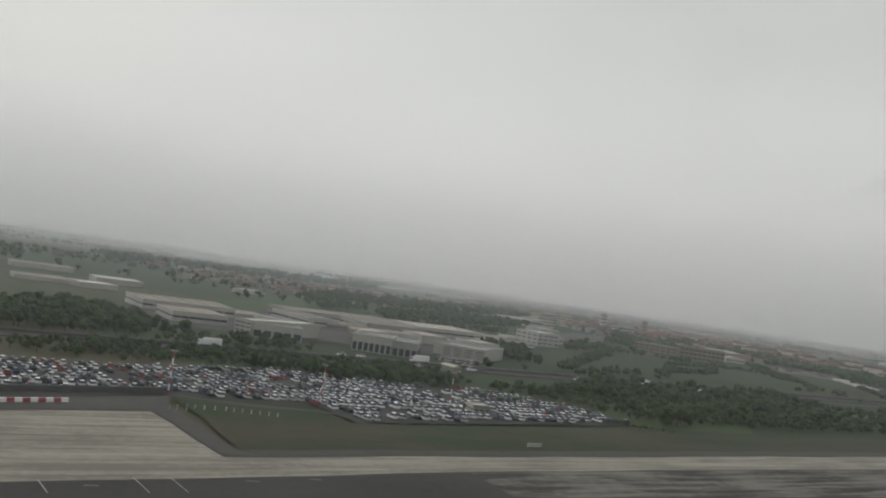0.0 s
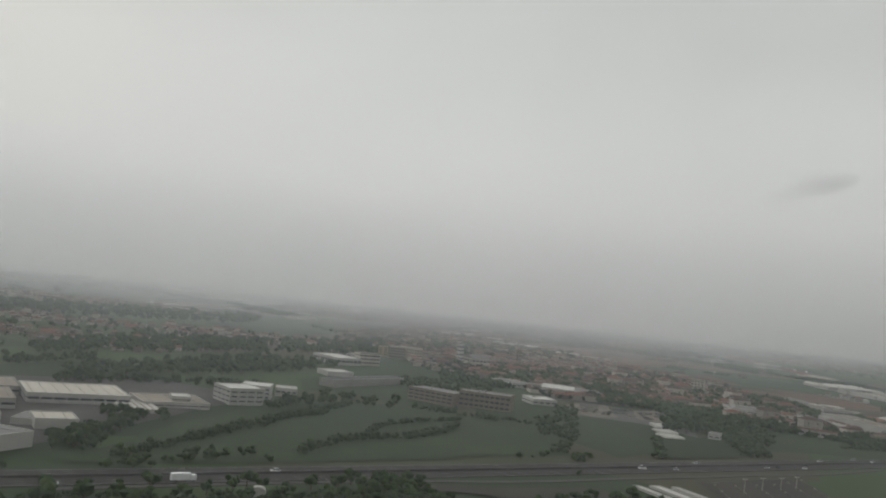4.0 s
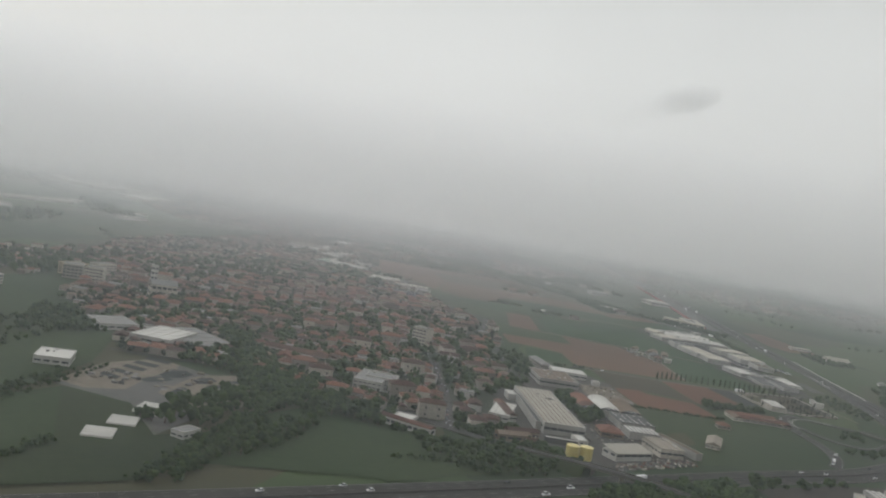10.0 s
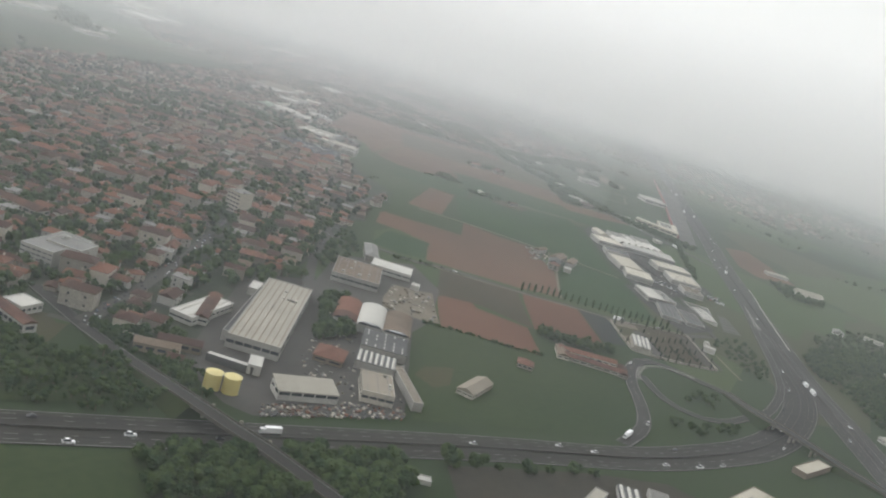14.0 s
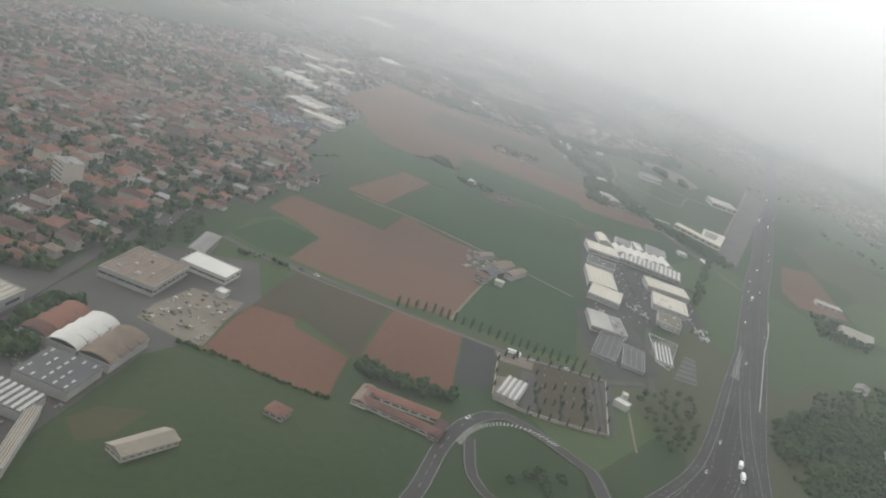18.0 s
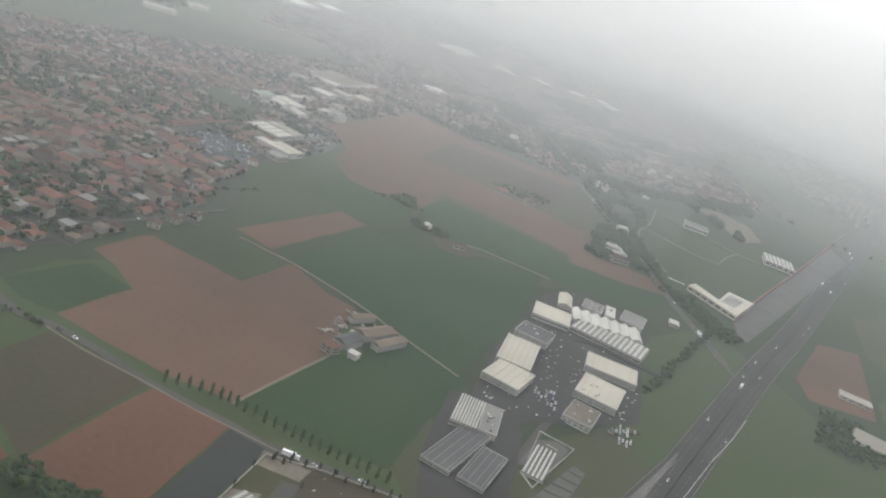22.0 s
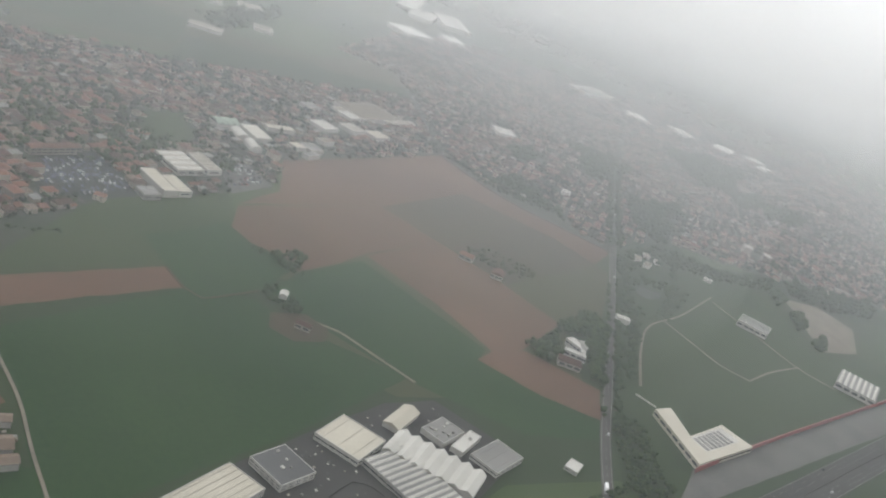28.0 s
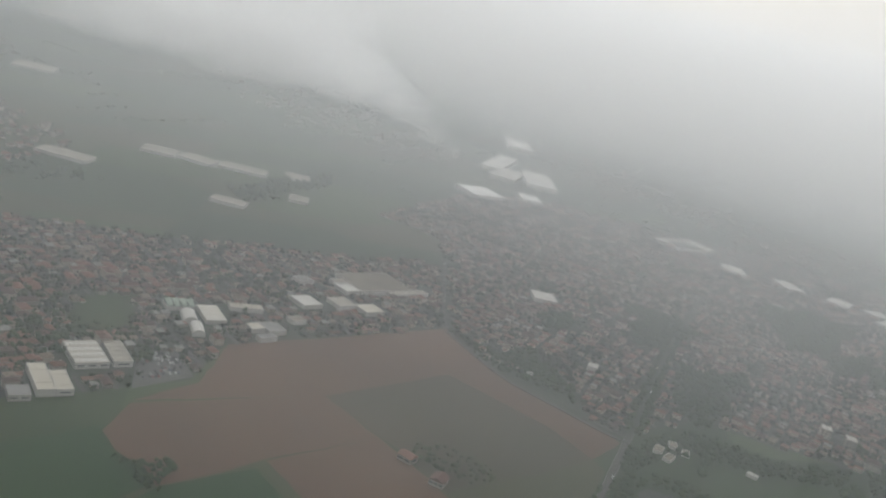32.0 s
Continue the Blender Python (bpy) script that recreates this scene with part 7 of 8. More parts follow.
for label, gap, tall, poly in (
        ("dense dark thicket behind the car park", 2.3, 1.9, [(-242, 54), (-234, 68), (-224, 100), (-211, 117), (-196, 127), (-179, 116), (-157, 120), (-149, 106), (-157, 102.5), (-180, 87), (-192, 85), (-212, 62), (-226, 54)]),
        ("dense dark thicket between airfield and carriageway", 2.6, 1.9, [(-147, 99), (-144, 114), (-131, 120), (-111, 150), (-99, 158), (-72, 170), (-46, 188), (-36, 183), (-40, 158), (-40, 132), (-87, 99), (-111, 88.5), (-117, 83), (-128, 93)]),
        ("tall dark trees before the far halls", 3.0, 3.8, [(-262, 84), (-246, 78), (-239, 86), (-232, 104), (-225, 117), (-234, 134), (-262, 150)]),
        ("low thicket along the airfield grass", 3.0, 1.5, [(-40, 132), (-38, 156), (-10, 176), (30, 205), (26, 190), (-5, 164)])):
    wood(label, poly, gap, tall, name="thicket")
# round the flyover and the junction
wood("dark wood at the edge of the town", [(67.6, 421.6), (58.7, 454.7), (70.3, 455.9), (97, 426.4), (116.1, 411.7), (121.1, 397.9), (107.3, 402), (90, 402.5), (86.7, 391.7)], 2.8, 4.2, True)
hedge("thick hedge along the country road", [(123.3, 400.2), (145.3, 391.1), (163.6, 384.4), (179.2, 384)], 1.8, 2.6, 1.8, True)
hedge("trees on the flyover bank", [(144.2, 415.5), (160.6, 408), (173.4, 404.6), (179.8, 399.2)], 1.8, 3, 1.6, True)
hedge("low hedge across the meadow", [(127.1, 364.9), (139.6, 369.2), (159.1, 367.8)], 2, 1.8, 1)
wood("bushy trees under the flyover", [(192.5, 366.8), (202.4, 374.6), (212.2, 367.5), (221.1, 363.8), (214.8, 350.6), (202.3, 360.7)], 2.4, 3.4, True)
wood("large round trees beside the carriageway", [(216.2, 380.9), (236.4, 397.3), (242.9, 385), (240.4, 366.9), (229.3, 365.9)], 2.6, 4.2, True)
wood("bushes along the ditch", [(149.7, 314.2), (153.5, 324.5), (159.8, 326), (160.9, 316.5), (153.4, 311.7)], 2.4, 2.4, True)
wood("dark trees between the halls", [(191.1, 494.8), (194.2, 509), (204.8, 496.8), (208.7, 472), (198.2, 459.5)], 2.4, 4.4, True)
hedge("round trees beside the depot", [(250.6, 403.6), (263.5, 410.9), (277.3, 418.4), (288.9, 425.8)], 9, 4.6, 0.5, True)
wood("wood beside the flyover", [(210.8, 380.9), (218, 388.9), (237.2, 396.1), (241.6, 386.4), (235.3, 373.6), (229.4, 368.8), (216, 374.8)], 2.6, 4, True)
wood("wood below the flyover", [(176.6, 368.3), (195.6, 376.6), (210.1, 372.3), (225.3, 365.6), (198.1, 343.7)], 2.6, 4, True)
wood("bushes inside the slip road loop", [(325.6, 522.8), (336, 538.8), (344.4, 536.4), (339.8, 524.2), (329.7, 519.2)], 2.8, 2.6, True)
wood("bushes inside the slip road loop", [(316.5, 499), (327.8, 496.3), (347.1, 512.1), (342.7, 499.3), (324.2, 484.6)], 2.8, 2.4, True)
wood("wood beyond the motorway", [(422.1, 620.9), (464.7, 686.9), (524.5, 750.3), (484.7, 637.2), (437.5, 588.1), (419.2, 576.6)], 3.2, 4)
hedge("dark hedge between meadow and field", [(226.1, 512.8), (246.3, 516.5), (258.6, 517.4), (272.6, 520.3)], 1.6, 1.4, 0.4, True)
wood("trees round the farmstead", [(270.3, 552), (284.9, 554.3), (301.4, 560.6), (302.8, 553), (295.5, 548.5), (281.8, 545.4), (271.6, 544.5)], 2.4, 3.2, True)
wood("wood beside the motorway bank", [(355.8, 625.7), (365.9, 650.2), (379.9, 644.1), (382.6, 601.9), (368, 585.9)], 4.2, 2.4, True)
wood("wood beyond the motorway", [(409.2, 656.9), (424.6, 692), (465.5, 722), (494.6, 714.6), (408.2, 621.8)], 3, 3.8, True)
wood("dark wood with small clearings beyond the motorway", [(416, 655), (432, 722), (469, 776), (500, 802), (470, 690), (434, 586), (420, 572), (414, 622)], 3.6, 2.6)
wood("trees beyond the motorway", [(440.8, 879.7), (461.1, 886.8), (478.9, 867.8), (469.4, 834.2), (442.2, 835.9)], 3, 3.4)
hedge("row of bushes by the country road", [(218.9, 599.9), (208.8, 600.1), (200.7, 594)], 2, 2, 1)
# fields, avenue and park
wood("clump of trees at the end of the ploughed field", [(179.1, 880.7), (179, 896.2), (190.3, 895.1), (197.7, 880.6), (190.7, 876.6)], 2.6, 3, True)
wood("small trees round the hut", [(210.4, 851.1), (207.4, 864.2), (220, 864.6), (231.9, 863.7), (232.6, 855.3), (220.2, 851.9)], 2.6, 2.8, True)
wood("trees round the old barn", [(183.9, 1018), (195.2, 1038.3), (217.4, 1046.4), (227.3, 1034.4), (225.2, 1019.3), (207.5, 1014.5), (192, 1007.1)], 3.4, 2.2, True)
wood("tall dark trees round the villa", [(272, 1000.9), (267.5, 1036.7), (279.9, 1039.2), (304.3, 1001.2), (316.9, 973.2), (301, 987.8), (285.4, 1011.8), (277.6, 1001.3)], 2.8, 4.6, True)
wood("trees behind the villa", [(280, 964.1), (276.3, 995.3), (296.9, 971.2), (294.2, 960.5)], 2.8, 3.8, True)
wood("trees on the bank by the avenue", [(342.5, 942.6), (362.5, 932.3), (385.5, 909.3), (390.8, 930.4), (369.9, 947.9), (346.6, 967.3)], 2.8, 3.2, True)
hedge("line of trees along the avenue", [(337.6, 951.5), (318.6, 979.7), (288.6, 1026.1), (239.1, 1100.2)], 3.2, 3.2, 0.5, True)
hedge("line of trees along the avenue", [(346.2, 952.1), (327.8, 978.5), (290.3, 1033.9), (240.4, 1109)], 3.4, 3.2, 0.8, True)
wood("wood behind the park", [(242.9, 1338.1), (273.7, 1331.9), (298, 1343.6), (313.4, 1390.6), (333, 1340.8), (314.7, 1298.7), (287.2, 1278.6)], 3.4, 4.4)
wood("wood between town and park", [(212.7, 1140.6), (205.7, 1212), (246.3, 1242.5), (267.7, 1291.2), (277.9, 1264), (257, 1218), (228.5, 1186.8), (231.3, 1129)], 3.4, 4)
wood("trees between town and fields", [(54.2, 1140.1), (86.8, 1142.5), (113.3, 1169.4), (146.9, 1157.9), (138.3, 1143.8), (100.3, 1124.5)], 3.2, 3.4)
wood("trees beside the playing field", [(51.4, 881.2), (49.7, 919.6), (8.3, 945.6), (7.4, 951.6), (59.4, 922), (62.6, 875.5)], 3.4, 3.6)
wood("trees behind the dark yard", [(62.2, 850.7), (61, 867), (86.8, 863.5), (105.8, 848.3), (87.4, 846.5)], 3.4, 3.6)
hedge("dark line of bushes in the green crop", [(140.1, 753), (145.7, 769.1), (150.3, 789)], 2.4, 1.8, 1)
hedge("bushes along the field edge", [(173.1, 873.8), (184.2, 883.7), (198.4, 880.6)], 2.6, 2.2, 2)
hedge("trees along the motorway", [(371.5, 789.2), (372.3, 850.9), (375.7, 936.8)], 3, 3, 1)
wood("far wood on the plain", [(-267.4, 1103.9), (-272.4, 1152.1), (-226.7, 1142.4), (-216.1, 1098.8)], 6, 6)
wood("far wood on the plain", [(-299.1, 1154.8), (-341.6, 1255.8), (-291.6, 1226.7), (-235, 1122)], 6, 6)
wood("dark grove among the town houses", [(45.7, 1519.2), (21.6, 1627.4), (75.6, 1627.8), (115.1, 1515.1), (103.2, 1465.6)], 4, 5.2)
wood("dark grove among the town houses", [(49.8, 1315.2), (33.1, 1398.8), (69.7, 1386.3), (101.8, 1306.3), (83.4, 1290.7)], 4, 5.2)
wood("dark grove among the town houses", [(133.9, 1311.1), (139.9, 1352.3), (163.3, 1329.8), (165.3, 1279)], 4, 5.2)
wood("dark grove among the town houses", [(27, 1237.1), (29.8, 1273.1), (58.4, 1253.3), (60.1, 1217.4)], 4, 5.2)
wood("dark grove among the town houses", [(139, 1534.2), (164, 1582), (194.8, 1529), (175.7, 1475.8)], 4, 5.2)
hedge("thick trees beside the avenue", [(216.5, 1148.7), (244.8, 1108.8), (269.6, 1078.2), (283, 1061.9), (304.9, 1024.9), (321.1, 1000.7)], 2.6, 3, 2.6, True)
hedge("row of trees beside the compound", [(222.9, 1208.7), (235.3, 1188.9), (245.6, 1170.9)], 2.4, 3, 1, True)
for grove in GROVES:
    wood("bluish dark grove between the town houses", grove, 3.6, 4.0)
for side in (-3.4, 3.4):
    hedge("row of dark trees along the avenue in the town", [tuple(q) for q in beside(smooth_line([(196, 1168), (169.7, 1206.5), (103.9, 1303.7), (58.5, 1374.8)], 6.0), side)], 3.0, 3.8, 1.2)
wood("trees round the pond", [(243.2, 1119.6), (239.2, 1138.1), (250.4, 1156.8), (265.3, 1160.4), (276.7, 1124.4), (271.7, 1116.7), (258.7, 1138.4), (248.1, 1131.9), (249.5, 1115.3)], 3.2, 3, True)
hedge("bushes on the lawn by the pond", [(265.9, 1125), (276.4, 1116), (279.9, 1088.2), (268.4, 1087.4)], 3.2, 2, 3, True)
wood("trees round the compound", [(208, 1164.2), (204.5, 1191.9), (217.2, 1212.2), (223.5, 1200.7), (211.2, 1182.7), (215.9, 1156.9)], 3, 3.2, True)
wood("dark clump of trees beside the rubble lot", [(280.5, 1256.4), (278, 1278.1), (291.8, 1261.2), (295.1, 1240.4)], 2.4, 4.2, True)
wood("dark clump of trees beside the rubble lot", [(307.4, 1234.9), (307.5, 1253.1), (323.1, 1227.1), (323.6, 1211.6)], 2.4, 4.2, True)
wood("dark clump of trees beside the rubble lot", [(333.7, 1211.2), (335.6, 1228.3), (344.9, 1206.3), (342.7, 1196.7)], 2.4, 4.2, True)
# tree belts across the far plain
wood("far belt of trees on the plain", [(-470.3, 710.5), (-369.3, 853.2), (-242, 996.8), (-219.5, 827.7), (-323.9, 667.4), (-403.2, 569.8)], 9, 5.5)
wood("far trees beyond the meadow", [(-239.2, 418.9), (-225.6, 539.8), (-158.9, 628.2), (-150.3, 525.9), (-204.3, 436.8), (-226.6, 384.8)], 5, 4.6)
wood("trees behind the factory halls", [(-189.3, 340.6), (-146.4, 479.9), (-99.6, 492.9), (-122.9, 408.4), (-157.6, 363.5), (-178.5, 301.4)], 4.4, 4.4)
wood("dark trees among the town houses", [(-158.9, 628.2), (-31.2, 860), (97.8, 939.7), (67.7, 787.1), (-56, 643.9), (-144.2, 541.8)], 6, 5)
wood("dark trees beyond the long terrace", [(-9.8, 600.9), (121, 701.2), (187.1, 586), (177, 509.1), (129.9, 411.6), (82.8, 416.2), (39.8, 477.5), (-24.2, 494.6)], 5, 4.6)
hedge("uneven trees before the school", [(-51.4, 338.5), (-42.2, 337.7), (-31.3, 333.1), (-21.1, 330.8), (-9.6, 334.2)], 2.8, 2.8, 2.2)
r2 = random.Random(71)
belts = []
for _ in range(330):
    p = Vector((r2.uniform(-1500, 1000), r2.uniform(330, 2500)))
    if p.x > 120 and p.y < 1350 and p.x < 520 or -420 < p.x < 60 and 940 < p.y < 1320 or p.y < 700 and p.x > 480:
        continue
    a = radians(r2.choice((28, 32, 118, 122)) + r2.uniform(-8, 8))
    for k in range(r2.randint(8, 30)):
        q = p + Vector((math.cos(a), math.sin(a))) * k * 6.5 + Vector((r2.gauss(0, 2.5), r2.gauss(0, 2.5)))
        if r2.random() < 0.85 and not any(inside(q, t) for t in TOWN) and not any(inside(q, b) for b in BLOCK) and not in_building(q, 1.5) and not on_road(q, 1.5):
            h = r2.uniform(2.6, 5.2)
            belts.append((q.x, q.y, h, h * r2.uniform(0.5, 0.8)))
trees_stuff("far_hedgerows", "dark hedgerows and tree lines crossing the misty plain", belts, "leaf", clumps=3)


# ---- vehicles ----
CAR_PAINT = {
    "white": mat("white_car_paint", (0.78, 0.78, 0.78), (0.86, 0.86, 0.86), 0.4, 3.0, 0.3, 0.0),
    "silver": mat("silver_car_paint", (0.46, 0.47, 0.48), (0.60, 0.61, 0.62), 0.4, 3.0, 0.3, 0.0, 0.2),
    "black": mat("black_car_paint", (0.015, 0.016, 0.018), (0.03, 0.03, 0.034), 0.4, 3.0, 0.25, 0.0),
    "blue": mat("blue_car_paint", (0.03, 0.05, 0.11), (0.05, 0.08, 0.16), 0.4, 3.0, 0.3, 0.0),
    "red": mat("red_car_paint", (0.26, 0.03, 0.03), (0.34, 0.05, 0.04), 0.4, 3.0, 0.3, 0.0),
    "yellow": mat("yellow_tank_paint", (0.55, 0.46, 0.16), (0.68, 0.58, 0.24), 0.15, 1.5, 0.5, 0.0),
    "wall_red": mat("red_metal_wall", (0.20, 0.035, 0.035), (0.28, 0.05, 0.045), 0.2, 2.0, 0.5, 0.0),
}
RUBBER = mat("tyre_rubber", (0.015, 0.015, 0.015), (0.03, 0.03, 0.03), 1.0, 8.0, 0.9, 0.0)


def car_body(l, w, h):
    a, b = l / 2, w / 2
    return solid([(-a, -b, 0.12), (a, -b, 0.12), (a, b, 0.12), (-a, b, 0.12), (-a, -b, h * 0.56), (a * 0.98, -b, h * 0.5), (a * 0.98, b, h * 0.5), (-a, b, h * 0.56)],
                 [(3, 2, 1, 0), (4, 5, 6, 7), (0, 1, 5, 4), (1, 2, 6, 5), (2, 3, 7, 6), (3, 0, 4, 7)])


def car_cabin(l, w, h):
    a, b = l / 2, w / 2 * 0.92
    z0, z1 = h * 0.54, h
    return solid([(-a * 0.9, -b, z0), (a * 0.45, -b, z0), (a * 0.45, b, z0), (-a * 0.9, b, z0), (-a * 0.62, -b * 0.82, z1), (a * 0.12, -b * 0.82, z1), (a * 0.12, b * 0.82, z1), (-a * 0.62, b * 0.82, z1)],
                 [(4, 5, 6, 7), (0, 1, 5, 4), (1, 2, 6, 5), (2, 3, 7, 6), (3, 0, 4, 7)])


def car_kind(paint, label, wheels=True, name="car", l=2.1, w=0.86, h=0.74, group="cars"):
    ob = new(name)
    tagged(ob, label, name.replace("_", " "), group)
    part("body", car_body(l, w, h), CAR_PAINT[paint], ob)
    part("cabin", car_cabin(l, w, h), M["glass"], ob, "dark tinted window glass")
    part("roof", boxes((-l * 0.3, -w * 0.36, h, l * 0.05, w * 0.36, h + 0.03)), CAR_PAINT[paint], ob)
    if wheels:
        for sx in (-0.3, 0.32):
            for sy in (-0.5, 0.5):
                bm = bmesh.new()
                bmesh.ops.create_cone(bm, cap_ends=True, segments=8, radius1=0.16, radius2=0.16, depth=0.12, matrix=Matrix.Translation((l * sx, w * sy, 0.16)) @ Matrix.Rotation(radians(90), 4, "X"))
                part("wheel", bm, RUBBER, ob)
    return ob


def truck_kind(paint, label, l=5.4):
    ob = new("lorry")
    tagged(ob, label, "lorry", "vehicles on the roads")
    part("box_body", boxes((-l / 2, -0.6, 0.42, l * 0.27, 0.6, 1.85)), CAR_PAINT[paint], ob)
    part("cab", boxes((l * 0.3, -0.56, 0.3, l / 2, 0.56, 1.45)), CAR_PAINT["white"], ob)
    part("windscreen", boxes((l / 2, -0.5, 0.85, l / 2 + 0.03, 0.5, 1.35)), M["glass"], ob)
    for sx in (-0.4, -0.3, 0.38):
        for sy in (-0.55, 0.55):
            bm = bmesh.new()
            bmesh.ops.create_cone(bm, cap_ends=True, segments=8, radius1=0.25, radius2=0.25, depth=0.16, matrix=Matrix.Translation((l * sx, sy, 0.25)) @ Matrix.Rotation(radians(90), 4, "X"))
            part("wheel", bm, RUBBER, ob)
    return ob


def place_all(kinds, spots):
    """Put the kinds down at the spots in turn: the first of each kind is itself moved, the rest are copies."""
    used = set()
    for n, (x, y, z, a) in enumerate(spots):
        k = kinds[n % len(kinds)]
        m = pose(x, y, z, 0, 0, a)
        if id(k) in used:
            copy_thing(k, m)
        else:
            k.matrix_basis = m
            used.add(id(k))


def lane_spots(line, lanes, count, seed, z, first=0.0, last=1.0):
    r2, out = random.Random(seed), []
    for _ in range(count):
        i = int(r2.uniform(first, last) * (len(line) - 2)) + 1
        t = (line[i + 1] - line[i - 1]).normalized()
        off = r2.choice(lanes)
        p = line[i] + Vector((-t.y, t.x)) * off
        if all((p - Vector(o[:2])).length > 5 for o in out):
            a = math.degrees(math.atan2(t.y, t.x)) + (180 if off > 0 else 0)
            out.append((p.x, p.y, z, a))
    return out


spots = lane_spots(ROADS[0][0], (-6.2, -4.3, -2.0, 2.0, 4.3, 6.2), 46, 21, 0.21, 0.42, 0.98) + lane_spots(ROADS[1][0], (-6.6, -4.6, -2.2, 2.2, 4.6, 6.6), 40, 22, 0.17, 0.0, 0.45)
spots += lane_spots(ROADS[4][0], (-1.2, 1.2), 5, 23, 0.38) + lane_spots(ROADS[9][0], (-0.9, 0.9), 5, 24, 0.16) + lane_spots(ROADS[14][0], (-1.1, 1.1), 7, 25, 0.16)
place_all([car_kind("white", "white hatchback driving on the asphalt", group="vehicles on the roads"), car_kind("white", "white van driving on the asphalt", name="van", l=2.6, w=0.95, h=1.05, group="vehicles on the roads"),
           car_kind("silver", "silver car driving on the asphalt", group="vehicles on the roads"), car_kind("white", "white estate car on the asphalt", group="vehicles on the roads"),
           car_kind("black", "black car driving on the asphalt", group="vehicles on the roads"), truck_kind("white", "white box lorry driving on the asphalt")], spots)


def stuff_cars(name, label, spots):
    """Parked cars past counting: bodies in four paints and their glass, joined."""
    ob = new(name)
    tagged(ob, label, "cars", kind="stuff")
    groups, glass = {}, ([], [])
    shapes = []
    for bm in (car_body(2.1, 0.86, 0.74), car_cabin(2.1, 0.86, 0.74), boxes((-0.63, -0.31, 0.74, 0.11, 0.31, 0.77))):
        bm.verts.index_update()
        shapes.append(([tuple(v.co) for v in bm.verts], [[v.index for v in f.verts] for f in bm.faces]))
        bm.free()
    for x, y, z, a, paint in spots:
        ca, sa_ = math.cos(radians(a)), math.sin(radians(a))
        for (vv, ff), (vs, fs) in ((groups.setdefault(paint, ([], [])), shapes[0]), (glass, shapes[1]), (groups.setdefault(paint, ([], [])), shapes[2])):
            k = len(vv)
            vv += [(x + p[0] * ca - p[1] * sa_, y + p[0] * sa_ + p[1] * ca, z + p[2]) for p in vs]
            ff += [tuple(i + k for i in f) for f in fs]
    for paint, (vv, ff) in groups.items():
        pieces("bodies", vv, ff, CAR_PAINT[paint], ob)
    pieces("windows", *glass, M["glass"], ob)
    return ob


PAINTS = ("white", "silver", "black", "silver", "silver", "black", "black", "blue", "white", "white", "silver", "black", "silver", "white", "black", "red", "black", "blue")


def car_rows(poly, heading, pitch, row_gap, seed, fill=0.86, paints=PAINTS):
    """Spots for parked cars, in double rows across a yard."""
    r2, pv, out = random.Random(seed), [Vector(p) for p in poly], []
    u = Vector((math.cos(radians(heading)), math.sin(radians(heading))))
    v = Vector((-u.y, u.x))
    mid = sum(pv, Vector((0, 0))) / len(pv)
    reach = max((p - mid).length for p in pv)
    j, row = -reach, 0
    while j < reach:
        i = -reach
        while i < reach:
            p = mid + u * i + v * j
            if inside(p, pv) and r2.random() < fill * (1.0 if noise.noise((p.x * 0.06, p.y * 0.06, seed)) > -0.22 else 0.3) and not in_building(p, 0.5):
                out.append((p.x, p.y, 0.32, heading + 90 + r2.uniform(-4, 4), r2.choice(paints)))
            i += pitch
        j += row_gap if row % 2 else 2.3
        row += 1
    return out


CAR_PARK = [(-236.9, 19.4), (-227.2, 39.5), (-210.4, 53.7), (-188.8, 77), (-167.7, 81.6), (-147.5, 92.5), (-131.3, 86.3), (-120.5, 75.6), (-169.3, 32.6), (-176.5, 42), (-198, 31.4), (-207.2, 22.5), (-223.9, -1.1)]
WORKS_YARD = [(73.1, 814.2), (73.2, 845.7), (111.7, 843.6), (117.1, 817.8), (108.7, 797.8)]
SIDE_YARD = [(78.1, 915.1), (77.3, 932.6), (102.1, 930.4), (108.8, 904)]
ESTATE_YARD = [(336.1, 738.3), (338.5, 747.6), (349.8, 741.5), (350.8, 725.8)]
ESTATE_LOT = [(369.9, 732.2), (373.3, 748.2), (380.5, 748.9), (380.6, 732.2)]
SCRAP_YARD = [(199.7, 401.5), (215, 417.7), (233.3, 428.7), (235.4, 421.5), (201.7, 395)]
ROAD_LOT = [(36.6, 243.1), (61, 257.4), (64.1, 233.2), (36.9, 217.2)]
CEMETERY = [(303.5, 607.2), (316.3, 614.7), (342.9, 625.6), (350.4, 580), (333.4, 572.8), (321.1, 569.6), (310.9, 570.9)]
NICHES = [(307.1, 587.1), (314.3, 592.5), (319.1, 575.2), (311.1, 572.8)]
POPLARS = [(259.6, 609.7), (272.1, 617.1), (284.2, 619.1), (298.5, 620.9), (313.5, 623.7), (332.5, 627.7)]
MASTS = [(-197.9, 30.1), (-176.7, 40.5), (-155.9, 58.6)]
BARRIER = [(-215.2, 3.1), (-205.8, 13.2)]
FENCE = [(-194.4, 19.3), (-192.6, 21.1), (-187.7, 23.4), (-180.7, 24.9)]
SIGN = [(-143.4, 31.7)]
RED_WALL = [(381, 961.6), (383, 1016), (387.8, 1091.3), (394.5, 1183.8)]
NOISE_WALL = [(404.1, 667.5), (408.8, 758.9), (411.6, 790.8), (412.8, 818.6)]
LAB = [(380.5, 964.5), (384.1, 1011.3), (366.9, 1011.6), (366, 981.8), (347.7, 994.1), (345.4, 983.4)]
LAB_DECK = [(376.5, 978), (379.1, 1007.7), (368.1, 1008), (366.8, 980.2)]
LAB_PATH = [(330.8, 990.8), (342, 992)]
TANKS = [(186.7, 400.8), (191.4, 401.8)]
